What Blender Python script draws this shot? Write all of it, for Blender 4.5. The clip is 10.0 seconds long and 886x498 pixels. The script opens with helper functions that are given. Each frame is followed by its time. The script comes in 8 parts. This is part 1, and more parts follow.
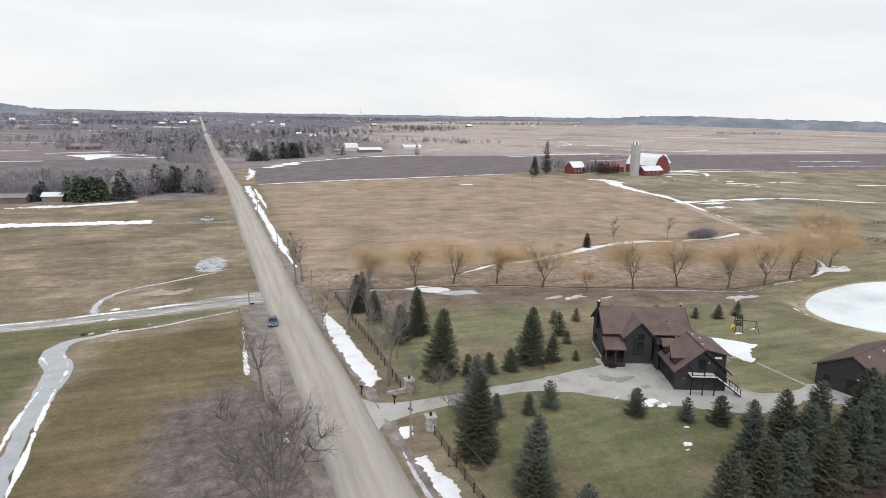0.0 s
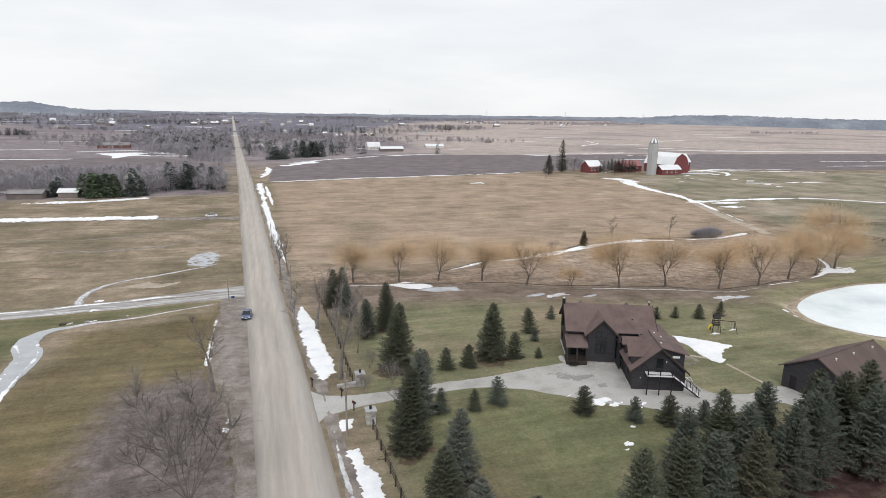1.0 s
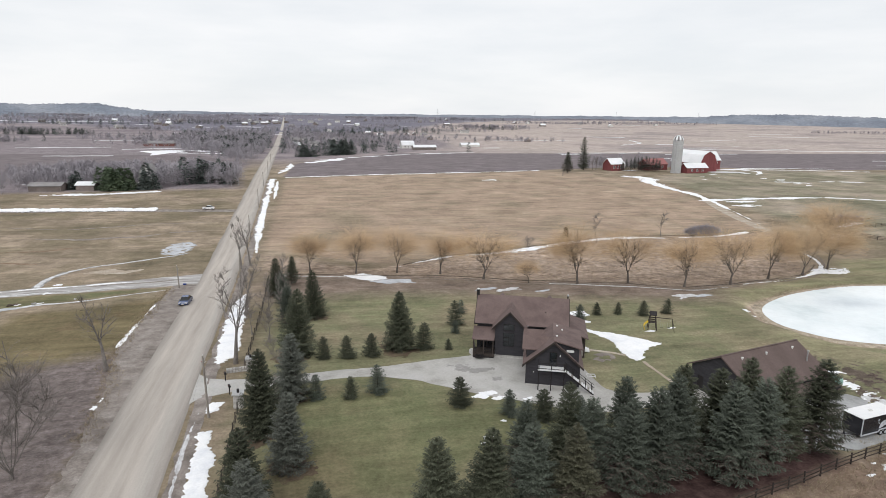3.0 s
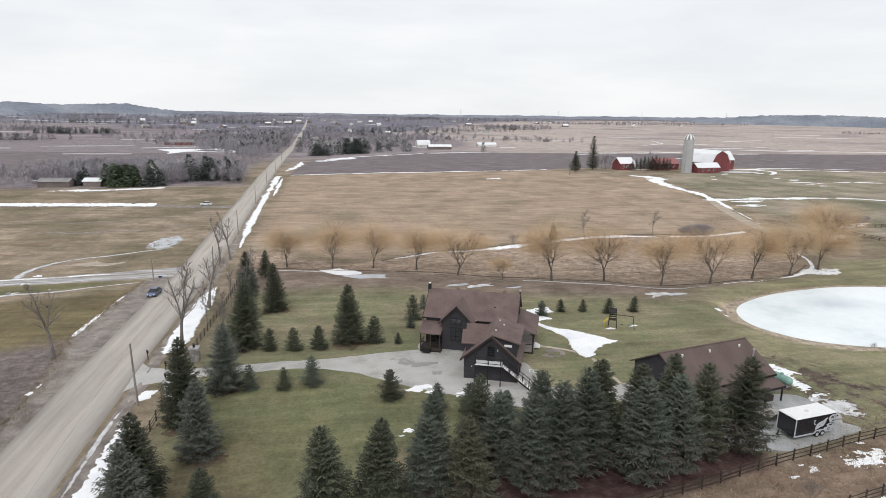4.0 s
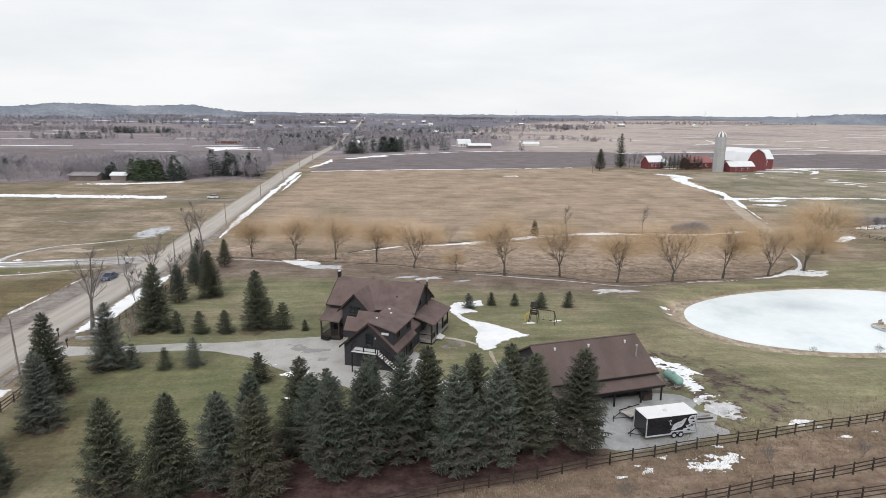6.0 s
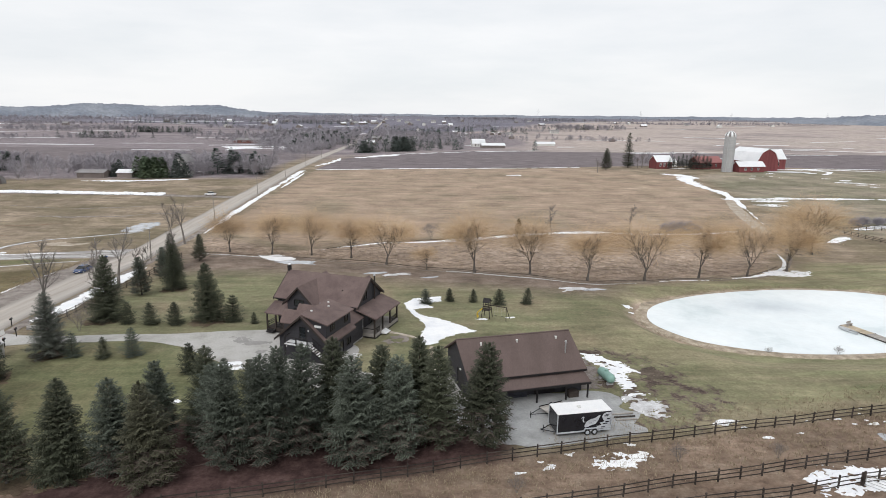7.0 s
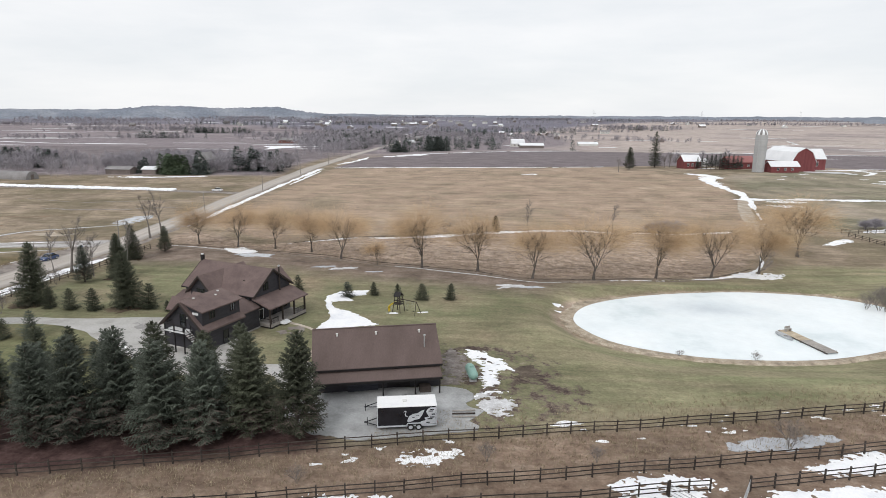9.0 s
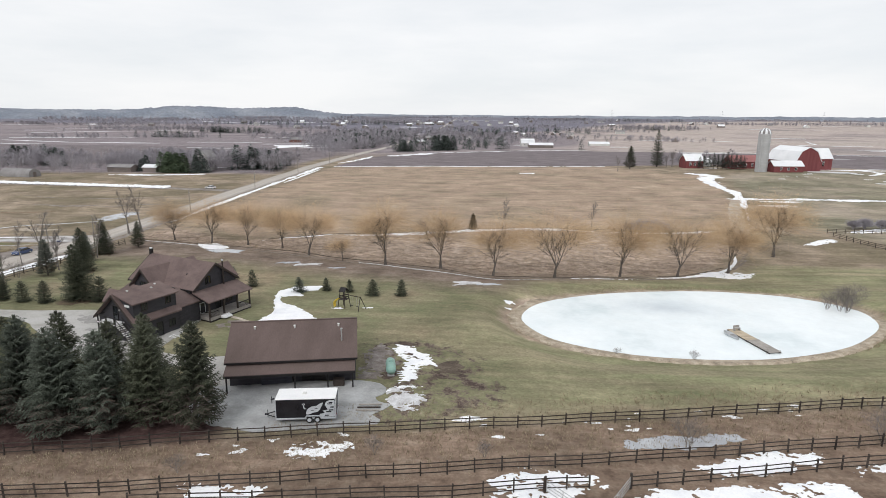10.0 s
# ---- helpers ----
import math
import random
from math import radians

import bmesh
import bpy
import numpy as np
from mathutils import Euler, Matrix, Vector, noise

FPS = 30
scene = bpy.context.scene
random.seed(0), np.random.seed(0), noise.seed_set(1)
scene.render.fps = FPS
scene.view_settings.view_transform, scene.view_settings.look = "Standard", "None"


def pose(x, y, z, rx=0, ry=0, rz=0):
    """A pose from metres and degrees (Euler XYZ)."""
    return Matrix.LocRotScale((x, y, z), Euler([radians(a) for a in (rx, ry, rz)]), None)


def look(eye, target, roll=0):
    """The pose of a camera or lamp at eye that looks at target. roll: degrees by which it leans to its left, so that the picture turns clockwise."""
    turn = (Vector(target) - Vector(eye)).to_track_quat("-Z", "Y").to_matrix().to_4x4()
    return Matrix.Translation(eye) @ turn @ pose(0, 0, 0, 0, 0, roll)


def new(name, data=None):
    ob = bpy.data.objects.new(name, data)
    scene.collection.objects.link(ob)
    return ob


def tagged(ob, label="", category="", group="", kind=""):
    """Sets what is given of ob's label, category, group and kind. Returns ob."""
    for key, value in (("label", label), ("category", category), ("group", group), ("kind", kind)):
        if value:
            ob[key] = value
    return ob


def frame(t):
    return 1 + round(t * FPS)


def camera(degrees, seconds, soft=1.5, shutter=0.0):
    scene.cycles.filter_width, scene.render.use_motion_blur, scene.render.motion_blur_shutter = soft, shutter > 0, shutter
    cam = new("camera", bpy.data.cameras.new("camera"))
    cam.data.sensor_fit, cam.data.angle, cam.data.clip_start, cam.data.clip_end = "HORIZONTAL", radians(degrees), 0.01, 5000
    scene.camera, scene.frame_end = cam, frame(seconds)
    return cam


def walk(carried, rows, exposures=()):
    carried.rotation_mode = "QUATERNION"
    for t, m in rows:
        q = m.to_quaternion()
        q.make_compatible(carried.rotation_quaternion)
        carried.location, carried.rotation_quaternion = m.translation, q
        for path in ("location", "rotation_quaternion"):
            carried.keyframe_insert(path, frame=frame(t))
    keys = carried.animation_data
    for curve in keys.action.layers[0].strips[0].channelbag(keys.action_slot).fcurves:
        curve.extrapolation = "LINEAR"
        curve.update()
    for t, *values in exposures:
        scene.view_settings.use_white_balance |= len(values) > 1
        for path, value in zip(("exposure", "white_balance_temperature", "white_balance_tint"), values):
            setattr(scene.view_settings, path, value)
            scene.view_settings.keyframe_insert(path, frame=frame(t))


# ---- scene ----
cam = camera(72.7, 10.0, soft=0.5)
PATH = [
    (0, (2.383, -1.036, 40.94), (3.037, 0.804, 40.509), 1.0),
    (0.5, (7.698, -2.696, 40.605), (8.291, -0.836, 40.172), 0.9),
    (1, (13.24, -4.155, 40.158), (13.801, -2.285, 39.725), 0.9),
    (1.5, (18.819, -5.306, 39.625), (19.358, -3.43, 39.192), 0.9),
    (2, (24.365, -6.388, 39.1), (24.864, -4.5, 38.666), 0.9),
    (2.5, (30.013, -7.385, 38.637), (30.458, -5.484, 38.203), 0.8),
    (4, (47.432, -9.951, 36.973), (47.755, -8.026, 36.54), 0.8),
    (4.5, (53.318, -10.757, 36.575), (53.592, -8.824, 36.142), 0.8),
    (5, (59.242, -11.363, 36.131), (59.47, -9.424, 35.697), 0.8),
    (5.5, (65.235, -11.823, 35.723), (65.413, -9.878, 35.288), 0.7),
    (7, (83.044, -12.389, 34.358), (83.105, -10.437, 33.925), 0.7),
    (7.5, (88.993, -12.317, 34.021), (89.008, -10.365, 33.587), 0.7),
    (8, (94.961, -12.014, 33.693), (94.927, -10.062, 33.26), 0.7),
    (8.5, (100.914, -11.503, 33.355), (100.833, -9.552, 32.923), 0.6),
    (9, (106.917, -10.955, 33.028), (106.794, -9.006, 32.597), 0.5),
    (9.5, (112.928, -10.432, 32.689), (112.779, -8.485, 32.259), 0.5),
    (10, (118.919, -9.842, 32.354), (118.736, -7.898, 31.923), 0.5),
]
walk(cam, [(t, look(eye, target, roll)) for t, eye, target, roll in PATH])

# ---------------------------------------------------------------- sky and light
SUN_EL, SUN_AZ = radians(42), radians(200)
world = bpy.data.worlds.new("overcast_sky")
scene.world = world
world.use_nodes = True
wn, wl = world.node_tree.nodes, world.node_tree.links
wn.clear()
sky = wn.new("ShaderNodeTexSky")
sky.sky_type, sky.sun_disc = "NISHITA", False
sky.sun_elevation, sky.sun_rotation = SUN_EL, SUN_AZ
sky_gain = wn.new("ShaderNodeMix")
sky_gain.data_type, sky_gain.blend_type = "RGBA", "MULTIPLY"
sky_gain.inputs[0].default_value = 1.0
sky_gain.inputs[7].default_value = (0.10, 0.10, 0.10, 1)
wl.new(sky.outputs[0], sky_gain.inputs[6])
w_co = wn.new("ShaderNodeTexCoord")
w_map = wn.new("ShaderNodeMapping")
w_map.inputs["Scale"].default_value = (1.2, 1.2, 6.0)
wl.new(w_co.outputs["Generated"], w_map.inputs["Vector"])
w_noise = wn.new("ShaderNodeTexNoise")
w_noise.inputs["Scale"].default_value, w_noise.inputs["Detail"].default_value = 2.2, 6.0
w_noise.inputs["Roughness"].default_value = 0.55
wl.new(w_map.outputs[0], w_noise.inputs["Vector"])
w_ramp = wn.new("ShaderNodeValToRGB")
w_ramp.color_ramp.elements[0].position, w_ramp.color_ramp.elements[0].color = 0.36, (0.865, 0.89, 0.92, 1)
w_ramp.color_ramp.elements[1].position, w_ramp.color_ramp.elements[1].color = 0.62, (0.975, 0.98, 0.995, 1)
wl.new(w_noise.outputs[0], w_ramp.inputs[0])
w_mix = wn.new("ShaderNodeMix")
w_mix.data_type = "RGBA"
w_mix.inputs[0].default_value = 0.93
wl.new(sky_gain.outputs[2], w_mix.inputs[6])
wl.new(w_ramp.outputs[0], w_mix.inputs[7])
w_bg = wn.new("ShaderNodeBackground")
w_bg.inputs["Strength"].default_value = 1.0
w_out = wn.new("ShaderNodeOutputWorld")
wl.new(w_mix.outputs[2], w_bg.inputs["Color"])
wl.new(w_bg.outputs[0], w_out.inputs["Surface"])

sun = new("sun", bpy.data.lights.new("sun", "SUN"))
sun.data.energy, sun.data.angle, sun.data.color = 1.3, radians(25), (1.0, 0.975, 0.95)
sun.matrix_world = look((0, 0, 300), (-300 * math.sin(SUN_AZ) / math.tan(SUN_EL), -300 * math.cos(SUN_AZ) / math.tan(SUN_EL), 0))


# ---------------------------------------------------------------- materials
def nodes_of(name):
    m = bpy.data.materials.new(name)
    m.use_nodes = True
    return m, m.node_tree.nodes, m.node_tree.links, m.node_tree.nodes["Principled BSDF"]


def noise_node(n, l, vec, scale, detail=5.0, rough=0.6):
    t = n.new("ShaderNodeTexNoise")
    t.inputs["Scale"].default_value, t.inputs["Detail"].default_value, t.inputs["Roughness"].default_value = scale, detail, rough
    l.new(vec, t.inputs["Vector"])
    return t.outputs[0]


def ramp_node(n, l, fac, stops):
    r = n.new("ShaderNodeValToRGB")
    e = r.color_ramp.elements
    while len(e) < len(stops):
        e.new(0.5)
    for k, (p, c) in enumerate(stops):
        e[k].position, e[k].color = p, (*c, 1)
    l.new(fac, r.inputs[0])
    return r.outputs[0]


def math_node(n, l, op, a, b=None, clamp=False):
    m = n.new("ShaderNodeMath")
    m.operation, m.use_clamp = op, clamp
    for k, v in enumerate((a, b)):
        if v is None:
            continue
        if isinstance(v, (int, float)):
            m.inputs[k].default_value = v
        else:
            l.new(v, m.inputs[k])
    return m.outputs[0]


def mix_node(n, l, fac, a, b, blend="MIX"):
    m = n.new("ShaderNodeMix")
    m.data_type, m.blend_type = "RGBA", blend
    for k, v in ((0, fac), (6, a), (7, b)):
        if isinstance(v, (int, float)):
            m.inputs[k].default_value = v
        elif isinstance(v, tuple):
            m.inputs[k].default_value = (*v, 1)
        else:
            l.new(v, m.inputs[k])
    return m.outputs[2]


def mat(name, cols, scale=0.5, rough=0.85, grain=8.0, amount=0.35, bump=0.0, metal=0.0, vary=0.0, island=0.0, spec=0.3,
        stretch=(1, 1, 1), local=False):
    """Colour from broad noise between cols, fine grain over it, and relief."""
    m, n, l, b = nodes_of(name)
    co = n.new("ShaderNodeTexCoord") if local else n.new("ShaderNodeNewGeometry")
    mp = n.new("ShaderNodeMapping")
    mp.inputs["Scale"].default_value = stretch
    l.new(co.outputs["Object" if local else "Position"], mp.inputs["Vector"])
    v = mp.outputs[0]
    k = len(cols) - 1
    col = ramp_node(n, l, noise_node(n, l, v, scale), [(0.3 + 0.4 * i / max(k, 1), c) for i, c in enumerate(cols)])
    fine = noise_node(n, l, v, scale * grain, 4.0, 0.7)
    shade = ramp_node(n, l, fine, [(0.25, (1 - amount,) * 3), (0.75, (1 + amount,) * 3)])
    col = mix_node(n, l, 1.0, col, shade, "MULTIPLY")
    for strength, node, sock in ((vary, "ShaderNodeObjectInfo", "Random"), (island, "ShaderNodeNewGeometry", "Random Per Island")):
        if strength:
            r = n.new(node).outputs[sock]
            sh = ramp_node(n, l, r, [(0.0, (1 - strength,) * 3), (1.0, (1 + strength,) * 3)])
            col = mix_node(n, l, 1.0, col, sh, "MULTIPLY")
    l.new(col, b.inputs["Base Color"])
    b.inputs["Roughness"].default_value, b.inputs["Metallic"].default_value = rough, metal
    b.inputs["Specular IOR Level"].default_value = spec
    if bump:
        bn = n.new("ShaderNodeBump")
        bn.inputs["Strength"].default_value, bn.inputs["Distance"].default_value = bump, 0.05
        l.new(fine, bn.inputs["Height"])
        l.new(bn.outputs[0], b.inputs["Normal"])
    return m


M = {}

# gravel road: paler wheel tracks along it, loose darker gravel between them and at the edges
m, n, l, b = nodes_of("gravel_road")
pos = n.new("ShaderNodeNewGeometry").outputs["Position"]
off_ = n.new("ShaderNodeAttribute")
off_.attribute_name = "across"
long_ = n.new("ShaderNodeMapping")
long_.inputs["Scale"].default_value = (1, 0.06, 1)
l.new(pos, long_.inputs["Vector"])
sway = math_node(n, l, "MULTIPLY", math_node(n, l, "SUBTRACT", noise_node(n, l, long_.outputs[0], 0.5, 4, 0.6), 0.5), 1.6)
lane_ = math_node(n, l, "ADD", math_node(n, l, "DIVIDE", math_node(n, l, "ADD", off_.outputs["Fac"], sway), 10.0), 0.5)
tracks = ramp_node(n, l, lane_, [(0.05, (0.250, 0.228, 0.208)), (0.15, (0.350, 0.322, 0.292)), (0.26, (0.450, 0.410, 0.372)), (0.36, (0.405, 0.368, 0.330)), (0.46, (0.455, 0.416, 0.378)), (0.56, (0.400, 0.362, 0.325)),
                             (0.66, (0.458, 0.420, 0.382)), (0.76, (0.418, 0.390, 0.358)), (0.86, (0.340, 0.312, 0.284)), (0.95, (0.255, 0.232, 0.212))])
for tex, lo_, hi_ in ((noise_node(n, l, long_.outputs[0], 0.35, 5, 0.6), 0.90, 1.08), (noise_node(n, l, long_.outputs[0], 1.4, 6, 0.7), 0.92, 1.08), (noise_node(n, l, pos, 6.0, 4, 0.8), 0.90, 1.10)):
    tracks = mix_node(n, l, 1.0, tracks, ramp_node(n, l, tex, [(0.3, (lo_,) * 3), (0.7, (hi_,) * 3)]), "MULTIPLY")
l.new(tracks, b.inputs["Base Color"])
b.inputs["Roughness"].default_value, b.inputs["Specular IOR Level"].default_value = 0.95, 0.2
M["gravel"] = m
M["verge"] = mat("muddy_verge", [(0.150, 0.128, 0.114), (0.238, 0.208, 0.188), (0.330, 0.298, 0.274)], 0.45, 0.95, 9, 0.30, 0.6)
M["drive"] = mat("fine_gravel_drive", [(0.33, 0.32, 0.30), (0.43, 0.42, 0.40), (0.48, 0.47, 0.46)], 0.25, 0.9, 16, 0.13, 0.25)
M["yard"] = mat("wet_gravel_yard", [(0.24, 0.245, 0.24), (0.34, 0.345, 0.345), (0.42, 0.425, 0.43)], 0.35, 0.75, 12, 0.16, 0.3)
M["damp"] = mat("damp_gravel", [(0.25, 0.243, 0.232), (0.33, 0.32, 0.31)], 0.8, 0.7, 12, 0.2, 0.2)
M["snow"] = mat("old_snow", [(0.74, 0.76, 0.80), (0.86, 0.87, 0.89), (0.90, 0.905, 0.91)], 0.4, 0.7, 9, 0.07, 0.5, spec=0.2)
M["slush"] = mat("dirty_slush", [(0.38, 0.37, 0.37), (0.55, 0.55, 0.56), (0.72, 0.73, 0.75)], 0.9, 0.5, 7, 0.2, 0.4)
M["ice"] = mat("pond_ice", [(0.58, 0.66, 0.68), (0.76, 0.82, 0.84), (0.82, 0.87, 0.885), (0.86, 0.90, 0.91)], 0.055, 0.42, 10, 0.05, 0.1, spec=0.3)
nt_ = M["ice"].node_tree
bsdf_ = [q for q in nt_.nodes if q.type == "BSDF_PRINCIPLED"][0]
geo_ = nt_.nodes.new("ShaderNodeNewGeometry").outputs["Position"]
wet = nt_.nodes.new("ShaderNodeMapping")
wet.inputs["Location"].default_value = (-149.0 / 9.0, -97.0 / 4.5, 0)
wet.inputs["Scale"].default_value = (1 / 9.0, 1 / 4.5, 0)
nt_.links.new(geo_, wet.inputs["Vector"])
far_off = nt_.nodes.new("ShaderNodeVectorMath")
far_off.operation = "LENGTH"
nt_.links.new(wet.outputs[0], far_off.inputs[0])
spread_ = math_node(nt_.nodes, nt_.links, "ADD", far_off.outputs["Value"], math_node(nt_.nodes, nt_.links, "MULTIPLY", noise_node(nt_.nodes, nt_.links, geo_, 0.3, 5, 0.6), 1.1))
wet_col = ramp_node(nt_.nodes, nt_.links, math_node(nt_.nodes, nt_.links, "DIVIDE", spread_, 2.2, True), [(0.28, (0.74, 0.76, 0.79)), (0.60, (0.90, 0.91, 0.925)), (0.9, (1, 1, 1))])
old_ = bsdf_.inputs["Base Color"].links[0].from_socket
nt_.links.new(mix_node(nt_.nodes, nt_.links, 1.0, old_, wet_col, "MULTIPLY"), bsdf_.inputs["Base Color"])
M["mudpatch"] = mat("trodden_mud", [(0.105, 0.088, 0.078), (0.190, 0.165, 0.150), (0.285, 0.262, 0.250)], 0.7, 0.85, 7, 0.35, 0.5)
M["puddle"] = mat("meltwater_ice", [(0.30, 0.31, 0.33), (0.45, 0.47, 0.50)], 0.4, 0.12, 6, 0.15, spec=0.5)
M["stream"] = mat("frozen_stream", [(0.34, 0.36, 0.38), (0.45, 0.47, 0.49)], 0.5, 0.3, 8, 0.12, spec=0.5)
M["siding"] = mat("dark_stained_siding", [(0.030, 0.029, 0.034), (0.048, 0.046, 0.053)], 0.8, 0.7, 20, 0.25, 0.3, stretch=(1, 1, 5))
M["trim_dark"] = mat("black_trim", [(0.012, 0.011, 0.012), (0.024, 0.021, 0.021)], 1.2, 0.6, 9, 0.2)
M["shingle"] = mat("brown_shingle_roof", [(0.111, 0.080, 0.076), (0.147, 0.107, 0.100), (0.171, 0.126, 0.118)], 0.45, 0.9, 22, 0.22, 0.5)
M["shingle_b"] = mat("weathered_brown_roof", [(0.104, 0.077, 0.070), (0.141, 0.104, 0.096)], 0.3, 0.9, 26, 0.2, 0.5, stretch=(1.6, 0.5, 0.5))
M["timber"] = mat("brown_timber", [(0.032, 0.025, 0.022), (0.058, 0.046, 0.040)], 1.5, 0.75, 10, 0.3, 0.2)
M["fence"] = mat("black_stained_board", [(0.030, 0.024, 0.021), (0.074, 0.060, 0.052)], 1.2, 0.85, 9, 0.4, 0.2, vary=0.35)
M["deckwood"] = mat("weathered_decking", [(0.40, 0.33, 0.24), (0.54, 0.46, 0.35)], 1.2, 0.8, 9, 0.25, 0.2, vary=0.18)
M["greywood"] = mat("grey_weathered_wood", [(0.27, 0.25, 0.23), (0.40, 0.375, 0.35)], 1.0, 0.85, 9, 0.25, 0.2, vary=0.15)
M["white"] = mat("white_paint", [(0.74, 0.75, 0.76), (0.82, 0.82, 0.82)], 0.9, 0.45, 8, 0.05)
M["metalroof"] = mat("white_metal_roof", [(0.68, 0.70, 0.72), (0.82, 0.83, 0.85)], 0.12, 0.45, 12, 0.06)
M["redbarn"] = mat("red_barn_boards", [(0.150, 0.044, 0.047), (0.215, 0.066, 0.068)], 0.25, 0.8, 14, 0.2, stretch=(3, 3, 0.4))
M["concrete"] = mat("silo_concrete", [(0.36, 0.365, 0.37), (0.46, 0.465, 0.47)], 0.15, 0.9, 14, 0.14, 0.2)
M["galv"] = mat("galvanised_metal", [(0.45, 0.46, 0.47), (0.62, 0.63, 0.64)], 0.8, 0.4, 8, 0.1, metal=0.7)
M["black"] = mat("black_gloss_panel", [(0.012, 0.012, 0.015), (0.022, 0.022, 0.027)], 0.7, 0.22, 9, 0.15, spec=0.5)
M["silver"] = mat("silver_graphic", [(0.38, 0.40, 0.43), (0.52, 0.54, 0.57)], 1.2, 0.4, 8, 0.15)
M["wire"] = mat("grey_wire", [(0.16, 0.16, 0.16), (0.22, 0.22, 0.22)], 1, 0.6, 4, 0.05)
# dark earth colour, also used to paint the shade of the ditch bank
M["soil_and_shade"] = mat("dark_wet_earth", [(0.055, 0.042, 0.033), (0.10, 0.078, 0.060), (0.16, 0.128, 0.10)], 0.6, 0.95, 8, 0.35, 0.5)
M["mudstream"] = mat("muddy_ditch_water", [(0.11, 0.10, 0.09), (0.24, 0.235, 0.23), (0.42, 0.42, 0.42)], 0.5, 0.5, 8, 0.3, 0.3)
M["trackmud"] = mat("brown_rut_mud", [(0.115, 0.092, 0.075), (0.185, 0.155, 0.130), (0.27, 0.235, 0.205)], 0.6, 0.95, 8, 0.35, 0.4)
M["needles"] = mat("spruce_needle_litter", [(0.085, 0.060, 0.042), (0.130, 0.098, 0.066), (0.165, 0.140, 0.085)], 0.5, 0.95, 9, 0.3, 0.4)
M["lane"] = mat("pale_lane_mud", [(0.30, 0.245, 0.19), (0.40, 0.34, 0.275), (0.50, 0.45, 0.385)], 0.3, 0.95, 9, 0.3, 0.5)
M["pondbank"] = mat("reedy_pond_bank", [(0.22, 0.185, 0.14), (0.38, 0.318, 0.245), (0.52, 0.455, 0.365)], 0.8, 0.95, 9, 0.4, 0.6)
M["soil"] = mat("red_brown_soil", [(0.13, 0.084, 0.056), (0.215, 0.148, 0.100), (0.33, 0.255, 0.185)], 0.8, 0.95, 7, 0.5, 0.6, stretch=(0.5, 2, 1))
M["sidegravel"] = mat("grey_wet_side_road", [(0.215, 0.198, 0.186), (0.36, 0.345, 0.335), (0.60, 0.595, 0.59)], 0.5, 0.7, 7, 0.3, 0.3, stretch=(0.3, 2, 1))
M["rubber"] = mat("tyre_rubber", [(0.015, 0.015, 0.015), (0.03, 0.03, 0.03)], 3, 0.9, 6, 0.2)
M["tank"] = mat("pale_green_tank_paint", [(0.19, 0.33, 0.29), (0.26, 0.41, 0.36)], 1.0, 0.45, 8, 0.1)
M["bark"] = mat("grey_bark", [(0.150, 0.134, 0.123), (0.235, 0.214, 0.198)], 1.5, 0.95, 8, 0.35, 0.4, vary=0.15)
M["bark_w"] = mat("willow_bark", [(0.082, 0.072, 0.064), (0.140, 0.122, 0.108)], 1.5, 0.95, 8, 0.35, 0.4, vary=0.15)
M["twig_w"] = mat("orange_willow_twigs", [(0.48, 0.340, 0.205), (0.58, 0.430, 0.275)], 0.6, 0.8, 6, 0.2, vary=0.10, island=0.25)
M["twig"] = mat("bare_twigs", [(0.150, 0.132, 0.124), (0.215, 0.192, 0.182)], 0.6, 0.9, 6, 0.2, vary=0.1, island=0.3)
M["spruce"] = mat("dark_green_spruce", [(0.050, 0.056, 0.037), (0.092, 0.100, 0.068)], 0.8, 0.8, 7, 0.3, vary=0.22, island=0.38, spec=0.2)
M["spruce_blue"] = mat("blue_green_spruce", [(0.061, 0.071, 0.055), (0.110, 0.127, 0.101)], 0.8, 0.8, 7, 0.3, vary=0.22, island=0.38, spec=0.2)
M["spruce_grey"] = mat("grey_green_spruce", [(0.080, 0.086, 0.072), (0.140, 0.150, 0.128)], 0.8, 0.8, 7, 0.3, vary=0.15, island=0.38, spec=0.2)
M["spruce_brown"] = mat("browning_pine", [(0.056, 0.057, 0.038), (0.092, 0.090, 0.060)], 0.8, 0.85, 7, 0.3, vary=0.15, island=0.45, spec=0.2)
M["deadbough"] = mat("dead_spruce_boughs", [(0.075, 0.059, 0.051), (0.125, 0.101, 0.088)], 1.0, 0.95, 7, 0.3, vary=0.15, island=0.35)
M["straw"] = mat("dead_grass", [(0.24, 0.192, 0.130), (0.36, 0.296, 0.205)], 0.7, 0.95, 6, 0.25, island=0.35)
M["stone"] = mat("grey_fieldstone", [(0.30, 0.29, 0.28), (0.50, 0.49, 0.47)], 1.2, 0.9, 7, 0.3, 0.4, vary=0.25)
M["pole"] = mat("grey_utility_pole", [(0.20, 0.18, 0.16), (0.30, 0.275, 0.25)], 1.0, 0.9, 8, 0.25, stretch=(3, 3, 0.4))
M["carblue"] = mat("dark_blue_car_paint", [(0.040, 0.066, 0.15), (0.052, 0.085, 0.19)], 1, 0.22, 4, 0.05, spec=0.6)
M["carwhite"] = mat("white_car_paint", [(0.68, 0.68, 0.68), (0.74, 0.74, 0.74)], 1, 0.25, 4, 0.03, spec=0.6)
M["yellow"] = mat("yellow_plastic", [(0.62, 0.45, 0.06), (0.70, 0.52, 0.08)], 1, 0.45, 5, 0.08)
